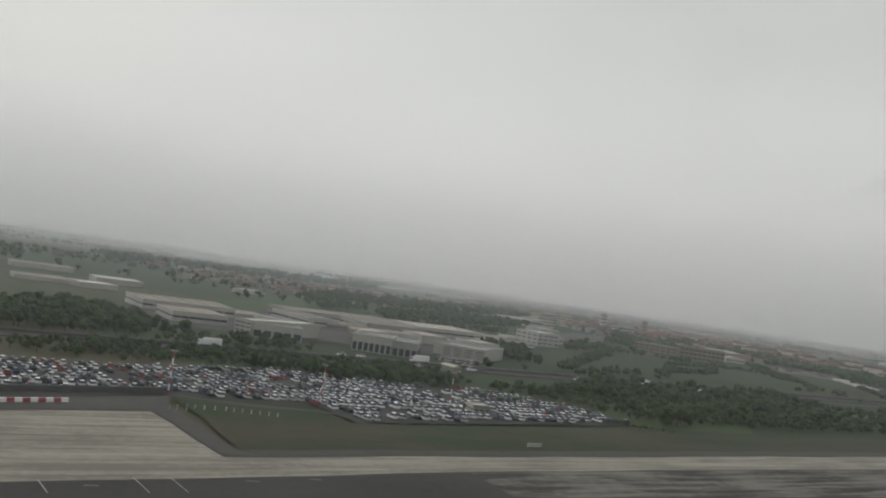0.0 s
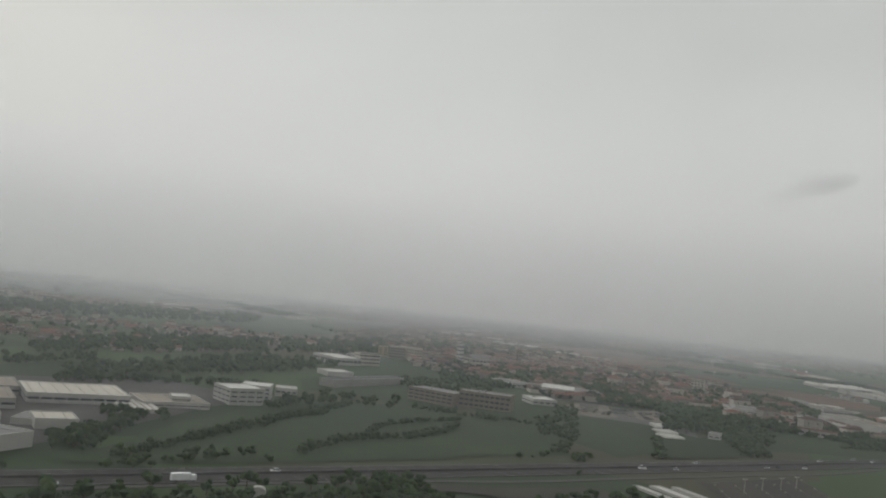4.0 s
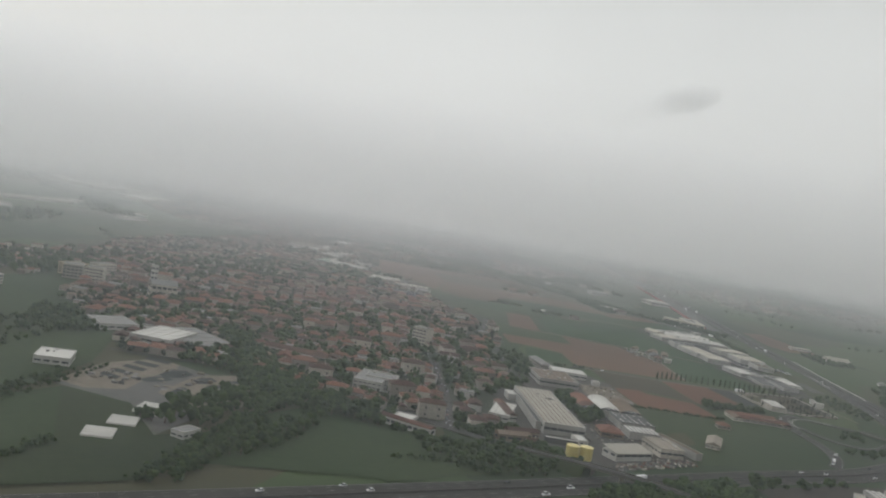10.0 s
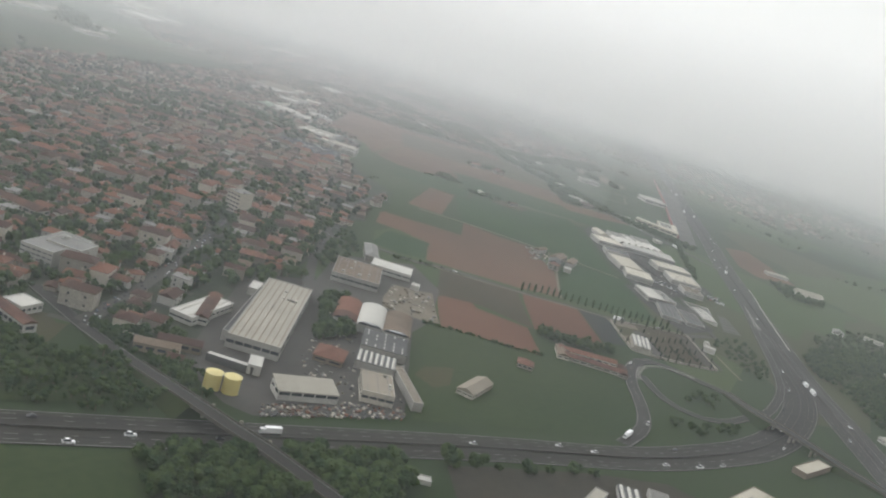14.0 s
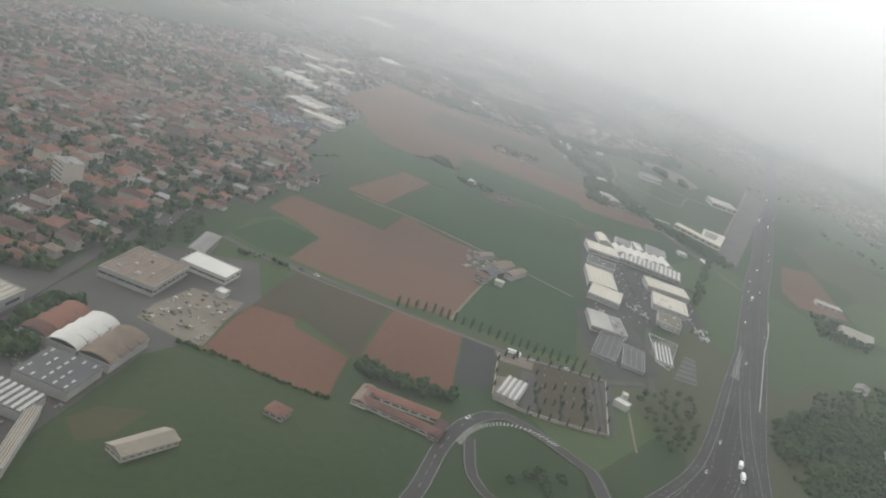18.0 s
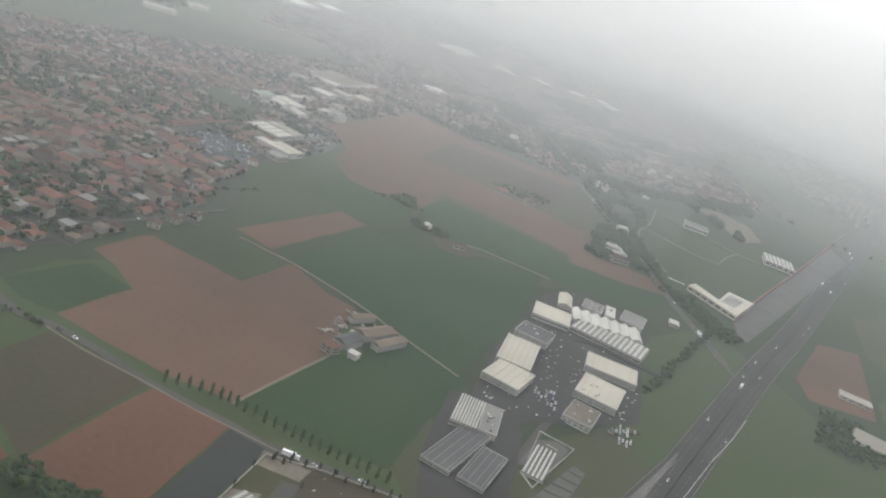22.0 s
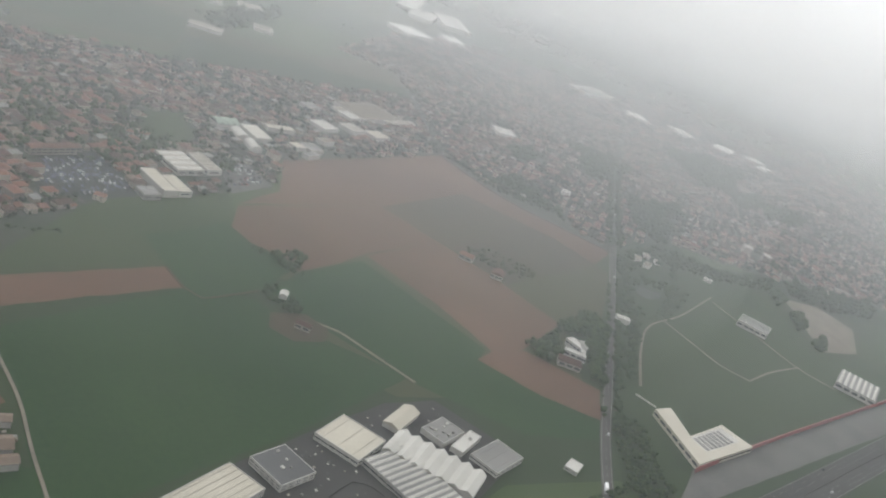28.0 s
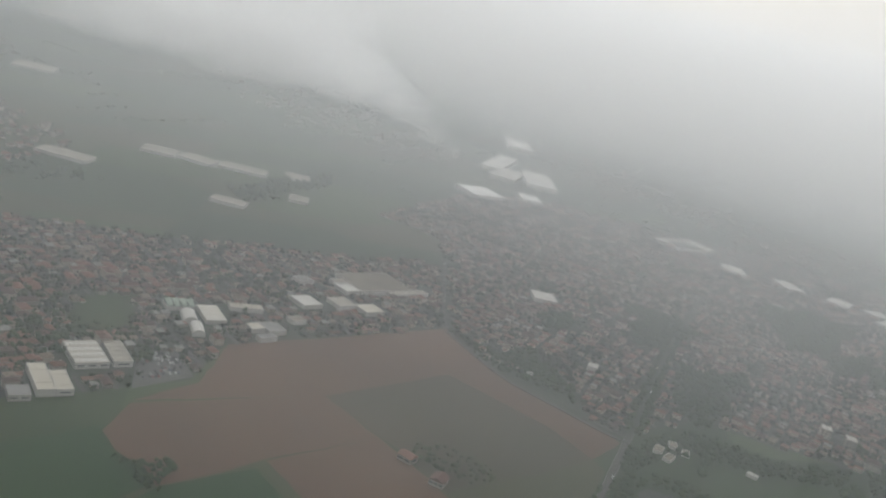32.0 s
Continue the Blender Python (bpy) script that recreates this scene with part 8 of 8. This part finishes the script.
CHEVRONS = [(311.2, 531), (311.6, 539.2), (314.3, 547.9), (320.4, 555.8), (328.6, 558.6), (336.5, 556.9), (340.4, 555.7)]
HATCH = [(393.6, 698), (395.2, 722), (396.6, 752)]
COMB = [(367.7, 661.9), (370.4, 697.2), (375.4, 696.6), (377.6, 665.1)]
VPLOT = [(352.7, 708.4), (366.4, 709), (365.4, 670.2), (359.5, 674.8)]
ROAD_LAMPS = [(43.2, 233.2), (50, 238.3), (56.8, 242.4), (63.1, 247.4)]
MEADOW_LOT = [(-26.8, 172.1), (1.6, 177.9), (-9.5, 150.7), (-29.1, 146.6)]
CEM_STRIPS = [(336.4, 619.4), (345.4, 625.2), (353.8, 582.5), (345.9, 579.2)]
CEM_HEDGES = [[(322, 589.9), (327.6, 571.8)], [(330.5, 595.3), (335.2, 573.9)], [(337.8, 607.1), (342.1, 584.3)]]
ESTATE_PAVED = [(331.5, 695), (318.5, 735), (313.5, 757), (308.5, 787), (303, 823), (301, 850), (306, 872), (341, 882), (363.6, 805.9), (376.5, 758.3)]
CEM_GRASS = [(304.4, 602.1), (316.9, 605.9), (322.1, 570.4), (310, 573.1)]
CEM_PAVED = [(314.1, 602.2), (318.7, 604.4), (326.6, 575.8), (321.6, 569.8)]
CEM_LOT = [(301.4, 609.2), (316.3, 613.1), (317.2, 605.7), (304.6, 601.7)]
CEM_TREES = [(305.9, 607.7), (309.1, 608.5), (309.1, 613.3), (319.3, 604), (322.1, 617.5), (325.6, 617.1), (330.4, 621.7), (333.2, 620.8), (316.9, 616.3), (332.4, 586.6), (332.8, 580.2), (342, 583.7), (323.4, 589.7), (334, 574.2), (339.5, 595.2), (340.2, 624.4), (336.8, 606.6)]
TRUCK_ROW = [(-158.1, 155.8), (-146.7, 158.4)]
BRIDGE_BEAM = [(-176.2, 111.9), (-155.1, 114.8)]
BRIDGE_FOOT = [(-155.3, 113.3), (-152.8, 113.8)]

# ---- the car park and the airfield's edge ----
parked = car_rows(CAR_PARK, 34.0, 1.5, 3.5, 31, 0.9)
parked.sort(key=lambda c: -c[0] * 0.56 * 0 + (c[0] + 160) ** 2 + (c[1] - 60) ** 2)
kinds = [car_kind("white", "white car parked in a long row", False, group="parked cars"), car_kind("silver", "silver car parked in a long row", False, group="parked cars"),
         car_kind("black", "black car parked in a long row", False, group="parked cars"), car_kind("silver", "grey car parked in a long row", False, group="parked cars"),
         car_kind("blue", "dark blue car parked in a row", False, group="parked cars"), car_kind("white", "white car parked among others", False, group="parked cars"),
         car_kind("white", "white van-like car in a long row", False, h=0.9, group="parked cars")]
place_all(kinds, [c[:4] for c in parked[:230]])
stuff_cars("parked_cars", "long rows of parked cars on asphalt", parked[230:])
stuff_cars("parked_cars", "dark rows of cars in the works yard", car_rows(WORKS_YARD, 92.0, 1.3, 2.6, 32, 0.8, ("black", "blue", "black", "black", "black", "blue", "silver")))
stuff_cars("parked_cars", "cars parked beside the white halls", car_rows(SIDE_YARD, 92.0, 1.6, 3.4, 33, 0.5))
stuff_cars("parked_cars", "cars parked on the estate's yard", car_rows(ESTATE_YARD, 15.0, 1.5, 3.4, 34, 0.6) + car_rows(ESTATE_LOT, 15.0, 1.5, 3.4, 35, 0.7))
stuff_cars("parked_cars", "cars parked in the rough meadow lot", car_rows(MEADOW_LOT, 60.0, 1.9, 3.4, 37, 0.7, ("black", "silver", "black", "blue", "black")))
lot = field("bare_lot", [(32, 241), (66, 264), (72, 267), (69, 226), (60, 214), (33, 205)], "bare brown lot with thin pale kerbs", 0.3, name="bare_lot")
for a, b in (((36.5, 239.5), (34.4, 214)), ((42.9, 241.4), (41.6, 214)), ((50.8, 246.7), (48.4, 216)), ((57.7, 251.6), (55.2, 220)), ((64.2, 258), (62.4, 226)), ((71.2, 266), (68, 229))):
    a, b = Vector(a), Vector(b)
    ribbon("kerb", [a, b], 0.14, LAYER[0] + 0.12, M["yard"], lot, thick=0.12)
    for k in range(3):
        q = a.lerp(b, 0.06 + k * 0.36)
        part("kerb_block", box_bm(q.x - 0.25, q.y - 0.25, LAYER[0], q.x + 0.25, q.y + 0.25, LAYER[0] + 0.3), M["concrete"], lot)
ribbon("kerb", [Vector((34.9, 239.8)), Vector((65.1, 263.1))], 0.3, LAYER[0] + 0.12, M["yard"], lot, thick=0.12)


def mast(p, label):
    """A red and white banded lattice mast."""
    ob = new("light_mast")
    ob.location = (p[0], p[1], 0)
    tagged(ob, label, "mast", "banded masts")
    for k in range(7):
        part("mast_band", box_bm(-0.09, -0.09, k * 0.95, 0.09, 0.09, (k + 1) * 0.95), CAR_PAINT["white" if k % 2 else "red"], ob)
    part("lamp_head", boxes((-0.5, -0.12, 6.65, 0.5, 0.12, 6.9)), M["grey_wall"], ob)
    return ob


for p in MASTS:
    mast(p, "tall red and white banded mast beside the car park")

bar = new("road_barrier")
a, b = Vector(BARRIER[0]), Vector(BARRIER[1])
bar.matrix_basis = pose(a.x, a.y, 0.05, 0, 0, math.degrees(math.atan2(b.y - a.y, b.x - a.x)))
tagged(bar, "row of red and white plastic road barriers", "barrier")
for k in range(14):
    s = (b - a).length / 14
    part("barrier_block", solid([(k * s, -0.25, 0), (k * s + s * 0.94, -0.25, 0), (k * s + s * 0.94, 0.25, 0), (k * s, 0.25, 0), (k * s, -0.12, 0.8), (k * s + s * 0.94, -0.12, 0.8), (k * s + s * 0.94, 0.12, 0.8), (k * s, 0.12, 0.8)],
                                [(3, 2, 1, 0), (4, 5, 6, 7), (0, 1, 5, 4), (1, 2, 6, 5), (2, 3, 7, 6), (3, 0, 4, 7)]), CAR_PAINT["white" if k % 2 else "red"], bar)

fence = new("post_row")
tagged(fence, "row of short white concrete posts on the grass", "fence")
for q in smooth_line(FENCE, 1.1):
    part("post", box_bm(q.x - 0.09, q.y - 0.09, 0, q.x + 0.09, q.y + 0.09, 0.85), M["white_wall"], fence)

sign = new("runway_sign")
sign.matrix_basis = pose(SIGN[0][0], SIGN[0][1], 0.1, 0, 0, 34)
tagged(sign, "low pale runway sign box on the grass", "sign")
part("sign_box", boxes((-1.3, -0.12, 0.15, 1.3, 0.12, 0.75)), M["white_wall"], sign)
for k in (-0.9, 0.9):
    part("sign_leg", boxes((k - 0.05, -0.05, 0, k + 0.05, 0.05, 0.16)), M["grey_wall"], sign)

# painted marks and slab joints on the runway and apron
marks = new("runway_marks")
tagged(marks, "worn white paint lines on the runway", "road marking", kind="structure")
for px, py, ang, l in ((-191.9, -26.8, -56, 4.2), (-185.0, -21.8, -56, 5.2), (-182.1, -19.8, -56, 5.2), (-188.6, -24.4, 20, 1.3), (-176.3, -14.4, 20, 1.3), (-170.6, -9.9, 20, 1.3)):
    ob = part("mark", boxes((-l / 2, -0.05, 0, l / 2, 0.05, 0.006)), M["paint"], marks)
    ob.matrix_basis = pose(px, py, LAYER[0] + 0.02, 0, 0, ang)

# ---- works details ----
for p in TANKS:
    ob = new("storage_tank")
    ob.location = (p[0] - 0.4, p[1] + 0.6, 0)
    tagged(ob, "pale yellow round storage tank with a flat lid", "tank", "yellow tanks")
    bm = bmesh.new()
    bmesh.ops.create_cone(bm, cap_ends=True, segments=28, radius1=2.3, radius2=2.3, depth=4.6, matrix=Matrix.Translation((0, 0, 2.3)))
    shell = part("shell", bm, CAR_PAINT["yellow"], ob)
    bm = bmesh.new()
    bmesh.ops.create_cone(bm, cap_ends=True, segments=28, radius1=2.4, radius2=0.4, depth=0.45, matrix=Matrix.Translation((0, 0, 4.85)))
    part("lid", bm, CAR_PAINT["yellow"], ob)
    part("ladder", boxes((2.28, -0.2, 0, 2.4, 0.2, 4.6)), M["grey_wall"], shell)


def clutter(name, label, poly, count, seed, mats=("white_roof", "grey_roof", "red_roof", "dark_roof", "wall"), big=0.9):
    """Heaps of small boxes and crates that nobody could count."""
    r2, pv = random.Random(seed), [Vector(p) for p in poly]
    x0, x1, y0, y1 = min(p.x for p in pv), max(p.x for p in pv), min(p.y for p in pv), max(p.y for p in pv)
    ob = new(name)
    tagged(ob, label, "clutter", kind="stuff")
    made = {m: bmesh.new() for m in mats}
    n = 0
    for _ in range(count * 6):
        q = Vector((r2.uniform(x0, x1), r2.uniform(y0, y1)))
        if n < count and inside(q, pv) and not in_building(q, 0.2) and not on_road(q, 0.2):
            s, t, h = r2.uniform(0.2, big), r2.uniform(0.2, big), r2.uniform(0.2, big)
            add_box(made[r2.choice(mats)], q.x - s, q.y - t, 0.05, q.x + s, q.y + t, 0.1 + h)
            n += 1
    for m, bm in made.items():
        part("heap", bm, M[m], ob)


clutter("scrap_heap", "heaps of scrap and parts at the works fence", SCRAP_YARD, 320, 41, ("grey_roof", "dark_roof", "wall", "red_roof", "dark_roof", "dirt"), 0.5)
clutter("yard_clutter", "crates and pallets on the works yard", [(200, 425), (235, 425), (222, 500), (195, 500)], 110, 42, ("grey_roof", "dark_roof", "wall", "dirt"), 0.55)
clutter("yard_clutter", "crates and skips on the estate yards", ESTATE_PAVED, 170, 43, ("grey_roof", "white_roof", "dark_roof", "wall"), 0.5)
clutter("yard_clutter", "rubble and stacks on the bare plot", [(210, 516), (208, 548), (224, 554), (231, 518)], 60, 44, ("wall", "dirt", "grey_roof"))
clutter("yard_clutter", "machines and stacks in the basin works", [(18, 384), (20, 408), (36, 436), (70, 418), (66, 388)], 70, 45, ("dark_roof", "dirt", "grey_roof"), 1.3)
clutter("yard_clutter", "sheds and stacks in the farmyard", [(262, 690), (258, 722), (280, 720), (282, 698)], 40, 46, ("wall", "dirt", "grey_roof"), 1.0)

# ---- cemetery ----
plot = field("grey", CEMETERY, "brown gravel ground of the cemetery", 0.2, name="cemetery_ground")
field("olive", CEM_GRASS, "worn grass round the cemetery court", 0.2, name="cemetery_grass")
field("old_asphalt", CEM_PAVED, "grey paved strip through the cemetery", 0.2, name="cemetery_paving")
field("dirt", CEM_LOT, "pale brown forecourt of the cemetery", 0.2, name="cemetery_forecourt")
niches = field("dirt", NICHES, "pale stone court of the cemetery", 0.2, name="cemetery_court")
pv = [Vector(p) for p in CEMETERY]
tombs = new("gravestones")
tagged(tombs, "crowded rows of pale gravestones and low tombs", "gravestones", kind="stuff")
r2 = random.Random(51)
made = {m: bmesh.new() for m in ("wall", "grey_roof", "white_wall", "dirt", "dark_roof", "leaf", "tan_roof", "old_roof")}
for i in range(-36, 37):
    for j in range(-36, 37):
        if i % 10 == 0 or j % 13 == 0:
            continue
        u, v = Vector((0.95, 0.3)), Vector((-0.3, 0.95))
        q = Vector((326, 600)) + u * i * 0.9 + v * j * 1.2
        if inside(q, pv) and r2.random() < 0.9 and not any(inside(q, [Vector(p) for p in z]) for z in (CEM_STRIPS, CEM_GRASS, CEM_PAVED, CEM_LOT)) and not in_building(q, 0.1) and not inside(q, [Vector(p) for p in NICHES]):
            h = r2.uniform(0.15, 0.8)
            add_box(made[r2.choice(("wall", "grey_roof", "grey_roof", "tan_roof", "dirt", "dark_roof", "leaf", "leaf", "tan_roof", "old_roof", "old_roof", "white_wall"))], q.x - 0.32, q.y - 0.55, 0.05, q.x + 0.32, q.y + 0.4, 0.12 + h * 0.5)
for m, bm in made.items():
    part("stones", bm, M[m], tombs)
for k in range(4):
    a, b = Vector(CEM_STRIPS[0]).lerp(Vector(CEM_STRIPS[1]), 0.12 + 0.25 * k), Vector(CEM_STRIPS[3]).lerp(Vector(CEM_STRIPS[2]), 0.12 + 0.25 * k)
    tagged(ribbon("paved_strip", [a, b], 1.5, LAYER[0] + 0.05, M["old_asphalt"], thick=0.04), "grey paved strip beside the cemetery", "paving", kind="structure")
for k, line in enumerate(CEM_HEDGES):
    hedge("dark clipped hedge between the graves", line, 1.0, 1.1, 0.3, material="conifer")
wall_line = [Vector(p) for p in CEMETERY + CEMETERY[:1]]
cw = new("cemetery_wall")
tagged(cw, "low pale wall round the cemetery", "wall", kind="structure")
for k in range(len(wall_line) - 1):
    ribbon("wall_run", [wall_line[k], wall_line[k + 1]], 0.3, 1.1, M["wall"], cw, thick=1.1)


def slim_tree(name, label, h, r, material, group):
    """A narrow tree: tapered trunk and an uneven column of clumps."""
    ob = new(name)
    tagged(ob, label, "tree", group)
    trunks("trunk", [(0, 0, h * 0.7, r * 1.6)], ob)
    g2 = np.random.default_rng(int(h * 100))
    vs, fs, base = [], [], 0
    for k in range(12):
        z = h * (0.18 + 0.78 * k / 11)
        size = r * (0.75 if k < 9 else 0.5) * g2.uniform(0.75, 1.1)
        vs.append(ICO1[0] * (1 + g2.uniform(-0.25, 0.25, (len(ICO1[0]), 1))) * [size, size, size * 1.3] + [g2.uniform(-0.3, 0.3) * r, g2.uniform(-0.3, 0.3) * r, z])
        fs.append(ICO1[1] + base)
        base += len(ICO1[0])
    pieces("crown", np.concatenate(vs).tolist(), np.concatenate(fs).tolist(), M[material], ob)
    return ob


poplar = slim_tree("poplar", "slim dark poplar in a roadside row", 4.2, 0.75, "leaf", "poplars by the road")
cypress = slim_tree("cypress", "dark cypress between the graves", 2.6, 0.5, "conifer", "cypresses in the cemetery")
place_all([cypress], [(x, y, 0, i * 53) for i, (x, y) in enumerate(CEM_TREES)])
place_all([poplar], [(q.x + 0.6, q.y + 1.2, 0, i * 77) for i, q in enumerate(smooth_line(POPLARS, 3.0))])
cypress = slim_tree("cypress", "dark slim cypress in the cemetery", 3.0, 0.5, "conifer", "cypresses of the cemetery")
place_all([cypress], [(p[0], p[1], 0, i * 51) for i, p in enumerate([(q.x, q.y) for k in range(len(pv)) for q in [pv[k].lerp(pv[(k + 1) % len(pv)], f) for f in (0.2, 0.5, 0.8)]] + [(318 + 3.2 * k, 589 + 2.8 * k) for k in range(8)] + [(324 + 3.0 * k, 580 + 2.2 * k) for k in range(7)])])

# ---- hatching, walls and lamps along the roads ----
hatch = new("hatched_paint")
tagged(hatch, "white hatched paint on the slip roads", "road marking", kind="structure")
for line, wide, narrow, z in ((smooth_line(CHEVRONS, 1.3), 2.2, 2.2, 0.39), (smooth_line(HATCH, 1.7), 4.6, 0.7, 0.30)):
    for i in range(len(line) - 1):
        t = (line[i + 1] - line[i]).normalized()
        w = wide + (narrow - wide) * i / len(line)
        ob = part("hatch_bar", boxes((-w / 2, -0.19, 0, w / 2, 0.19, 0.008)), M["white_wall"], hatch)
        ob.matrix_basis = pose(line[i].x, line[i].y, z, 0, 0, math.degrees(math.atan2(t.y, t.x)) + 62)
nw = ribbon("noise_barrier", [Vector(p) for p in NOISE_WALL], 0.22, 0.7, M["white_wall"], thick=0.7)
tagged(nw, "pale noise barrier along the motorway", "barrier", kind="structure")
rw = ribbon("red_wall", smooth_line(RED_WALL + [(400.5, 1290.0), (410.0, 1460.0)], 8.0), 0.5, 2.6, CAR_PAINT["wall_red"], thick=2.6)
tagged(rw, "long ribbed red metal wall along the motorway", "wall", kind="structure")
rail_steel = mat("dull_rail_steel", (0.05, 0.048, 0.044), (0.085, 0.08, 0.074), 0.3, 2.0, 0.7, 0.05)
for label, line, steel in (("dull grey guard rail in the middle of the carriageway", ROADS[0][0], rail_steel), ("grey guard rail in the middle of the motorway", ROADS[1][0], rail_steel)):
    tagged(ribbon("guard_rail", list(line), 0.26, 0.7, steel, thick=0.55), label, "guard rail", kind="structure")
for p in ROAD_LAMPS:
    ob = new("street_lamp")
    ob.matrix_basis = pose(p[0], p[1], 0, 0, 0, 30)
    tagged(ob, "thin grey street lamp with a double arm", "street lamp", "street lamps")
    part("pole", boxes((-0.06, -0.06, 0, 0.06, 0.06, 4.0)), M["grey_wall"], ob)
    arm = part("arm", boxes((-0.8, -0.04, 3.95, 0.8, 0.04, 4.03)), M["grey_wall"], ob)
    for k in (-0.8, 0.8):
        part("lamp_head", boxes((k - 0.2, -0.1, 3.85, k + 0.2, 0.1, 3.98)), M["white_wall"], arm)

# walled court and striped parking beside the estate
court = new("walled_court")
tagged(court, "low white-walled court with a striped floor", "court")
for k in range(4):
    ribbon("court_wall", [Vector(VPLOT[k]), Vector(VPLOT[(k + 1) % 4])], 0.2, 0.6, M["white_wall"], court, thick=0.6)
for k in range(4):
    a, b = Vector(VPLOT[0]).lerp(Vector(VPLOT[3]), 0.2 + 0.13 * k), Vector(VPLOT[1]).lerp(Vector(VPLOT[2]), 0.2 + 0.13 * k)
    ribbon("roof_strip", [a.lerp(b, 0.35), a.lerp(b, 0.7)], 0.55, 0.7, M["dull_roof"], court, thick=0.3)
comb = field("yard", COMB, "small grey car park with green strips", 0.2, name="car_lot")
for k in range(5):
    a, b = Vector(COMB[0]).lerp(Vector(COMB[3]), 0.02), Vector(COMB[1]).lerp(Vector(COMB[2]), 0.02)
    c, d = Vector(COMB[0]).lerp(Vector(COMB[3]), 0.95), Vector(COMB[1]).lerp(Vector(COMB[2]), 0.95)
    f = 0.1 + 0.19 * k
    ribbon("grass_strip", [a.lerp(b, f), c.lerp(d, f)], 1.1, LAYER[0] + 0.06, M["green"], comb, thick=0.05)

# ---- wedge-shaped laboratory at the end of the red wall ----
lab = new("laboratory")
tagged(lab, "sharp white wedge-shaped laboratory with a gridded roof", "laboratory")
bm = bmesh.new()
face = bm.faces.new([bm.verts.new((x, y, 0.0)) for x, y in LAB])
top = bmesh.ops.extrude_face_region(bm, geom=[face])
for v in top["geom"]:
    if isinstance(v, bmesh.types.BMVert):
        v.co.z = 3.6
bmesh.ops.recalc_face_normals(bm, faces=bm.faces)
part("body", bm, M["cream_roof"], lab)
deck = bmesh.new()
fc = deck.faces.new([deck.verts.new((x, y, 3.63)) for x, y in LAB_DECK])
deck.normal_update()
roof_deck = part("roof_deck", deck, M["white_wall"], lab)
c = [Vector(p) for p in LAB_DECK]
for i in range(7):
    for j in range(5):
        q = c[0].lerp(c[1], (i + 0.7) / 8.4).lerp(c[3].lerp(c[2], (i + 0.7) / 8.4), (j + 0.6) / 5.6)
        part("roof_panel", box_bm(q.x - 0.75, q.y - 0.95, 3.64, q.x + 0.75, q.y + 0.95, 3.8), M["grey_roof"], roof_deck)
e = [Vector(p) for p in LAB]
for k in range(len(e)):
    a, b = e[k], e[(k + 1) % len(e)]
    n = max(1, int((b - a).length / 5))
    for i in range(n):
        q = a.lerp(b, (i + 0.5) / n)
        put_window(lab, q.x, q.y, 1.9, math.degrees(math.atan2(b.y - a.y, b.x - a.x)), (b - a).length / n * 0.75, 1.1)
ribbon("entrance_wall", [Vector(p) for p in LAB_PATH], 0.5, 0.7, M["white_wall"], lab, thick=0.7)

# ---- cars along the streets of the town ----
r2 = random.Random(77)
kerb = []
for line, width in ROADS:
    if 2.0 < width < 3.5:
        for i in range(0, len(line) - 1):
            way = (line[i + 1] - line[i]).normalized()
            for f in (0.1, 0.55):
                for side in (-1, 1):
                    q = line[i].lerp(line[i + 1], f) + Vector((-way.y, way.x)) * side * (width / 2 - 0.5)
                    if r2.random() < 0.28 and any(inside(q, t) for t in TOWN) and not in_building(q, 0.3):
                        kerb.append((q.x, q.y, 0.2, math.degrees(math.atan2(way.y, way.x)) + (180 if side > 0 else 0), r2.choice(PAINTS)))
stuff_cars("street_cars", "cars parked along the town streets", kerb)

# ---- vans before the halls, and the side of the road bridge by the car park ----
a, b = [Vector(p) for p in TRUCK_ROW]
row = []
for i in range(15):
    q = a.lerp(b, i / 14)
    row.append((q.x, q.y, 0.1, 65 + r2.uniform(-6, 6), r2.choice(("white", "red", "white", "silver", "red"))))
    row.append((q.x + r2.uniform(-0.4, 0.4), q.y + 3.4, 0.1, 65 + r2.uniform(-6, 6), r2.choice(("white", "red", "silver"))))
stuff_cars("parked_vans", "white and red vans parked before the halls", row)
beam_paint = mat("blue_bridge_paint", (0.035, 0.055, 0.10), (0.055, 0.08, 0.13), 0.3, 2.0, 0.6, 0.05)
side = new("road_bridge")
tagged(side, "dark blue steel side of a road bridge", "bridge")
a, b = [Vector(p) for p in BRIDGE_BEAM]
ribbon("beam", [a, b], 0.4, 1.2, beam_paint, side, thick=1.0)
ribbon("rail", [a, b], 0.16, 1.75, M["grey_roof"], side, thick=0.12)
for i in range(13):
    q = a.lerp(b, (i + 0.5) / 13)
    part("post", box_bm(q.x - 0.07, q.y - 0.07, 1.15, q.x + 0.07, q.y + 0.07, 1.7), M["grey_roof"], side)
for i in range(2):
    q = a if i == 0 else b
    part("footing", box_bm(q.x - 0.5, q.y - 0.5, -0.2, q.x + 0.5, q.y + 0.5, 1.21), M["concrete"], side)
a, b = [Vector(p) for p in BRIDGE_FOOT]
foot = new("bridge_abutment")
tagged(foot, "pale concrete abutment beside the road bridge", "abutment")
part("block", box_bm(min(a.x, b.x), min(a.y, b.y) - 0.4, -0.2, max(a.x, b.x), min(a.y, b.y) + 1.4, 1.6), M["concrete"], foot)
part("cap", box_bm(min(a.x, b.x) - 0.1, min(a.y, b.y) - 0.5, 1.6, max(a.x, b.x) + 0.1, min(a.y, b.y) + 1.5, 1.78), M["cream_roof"], foot)
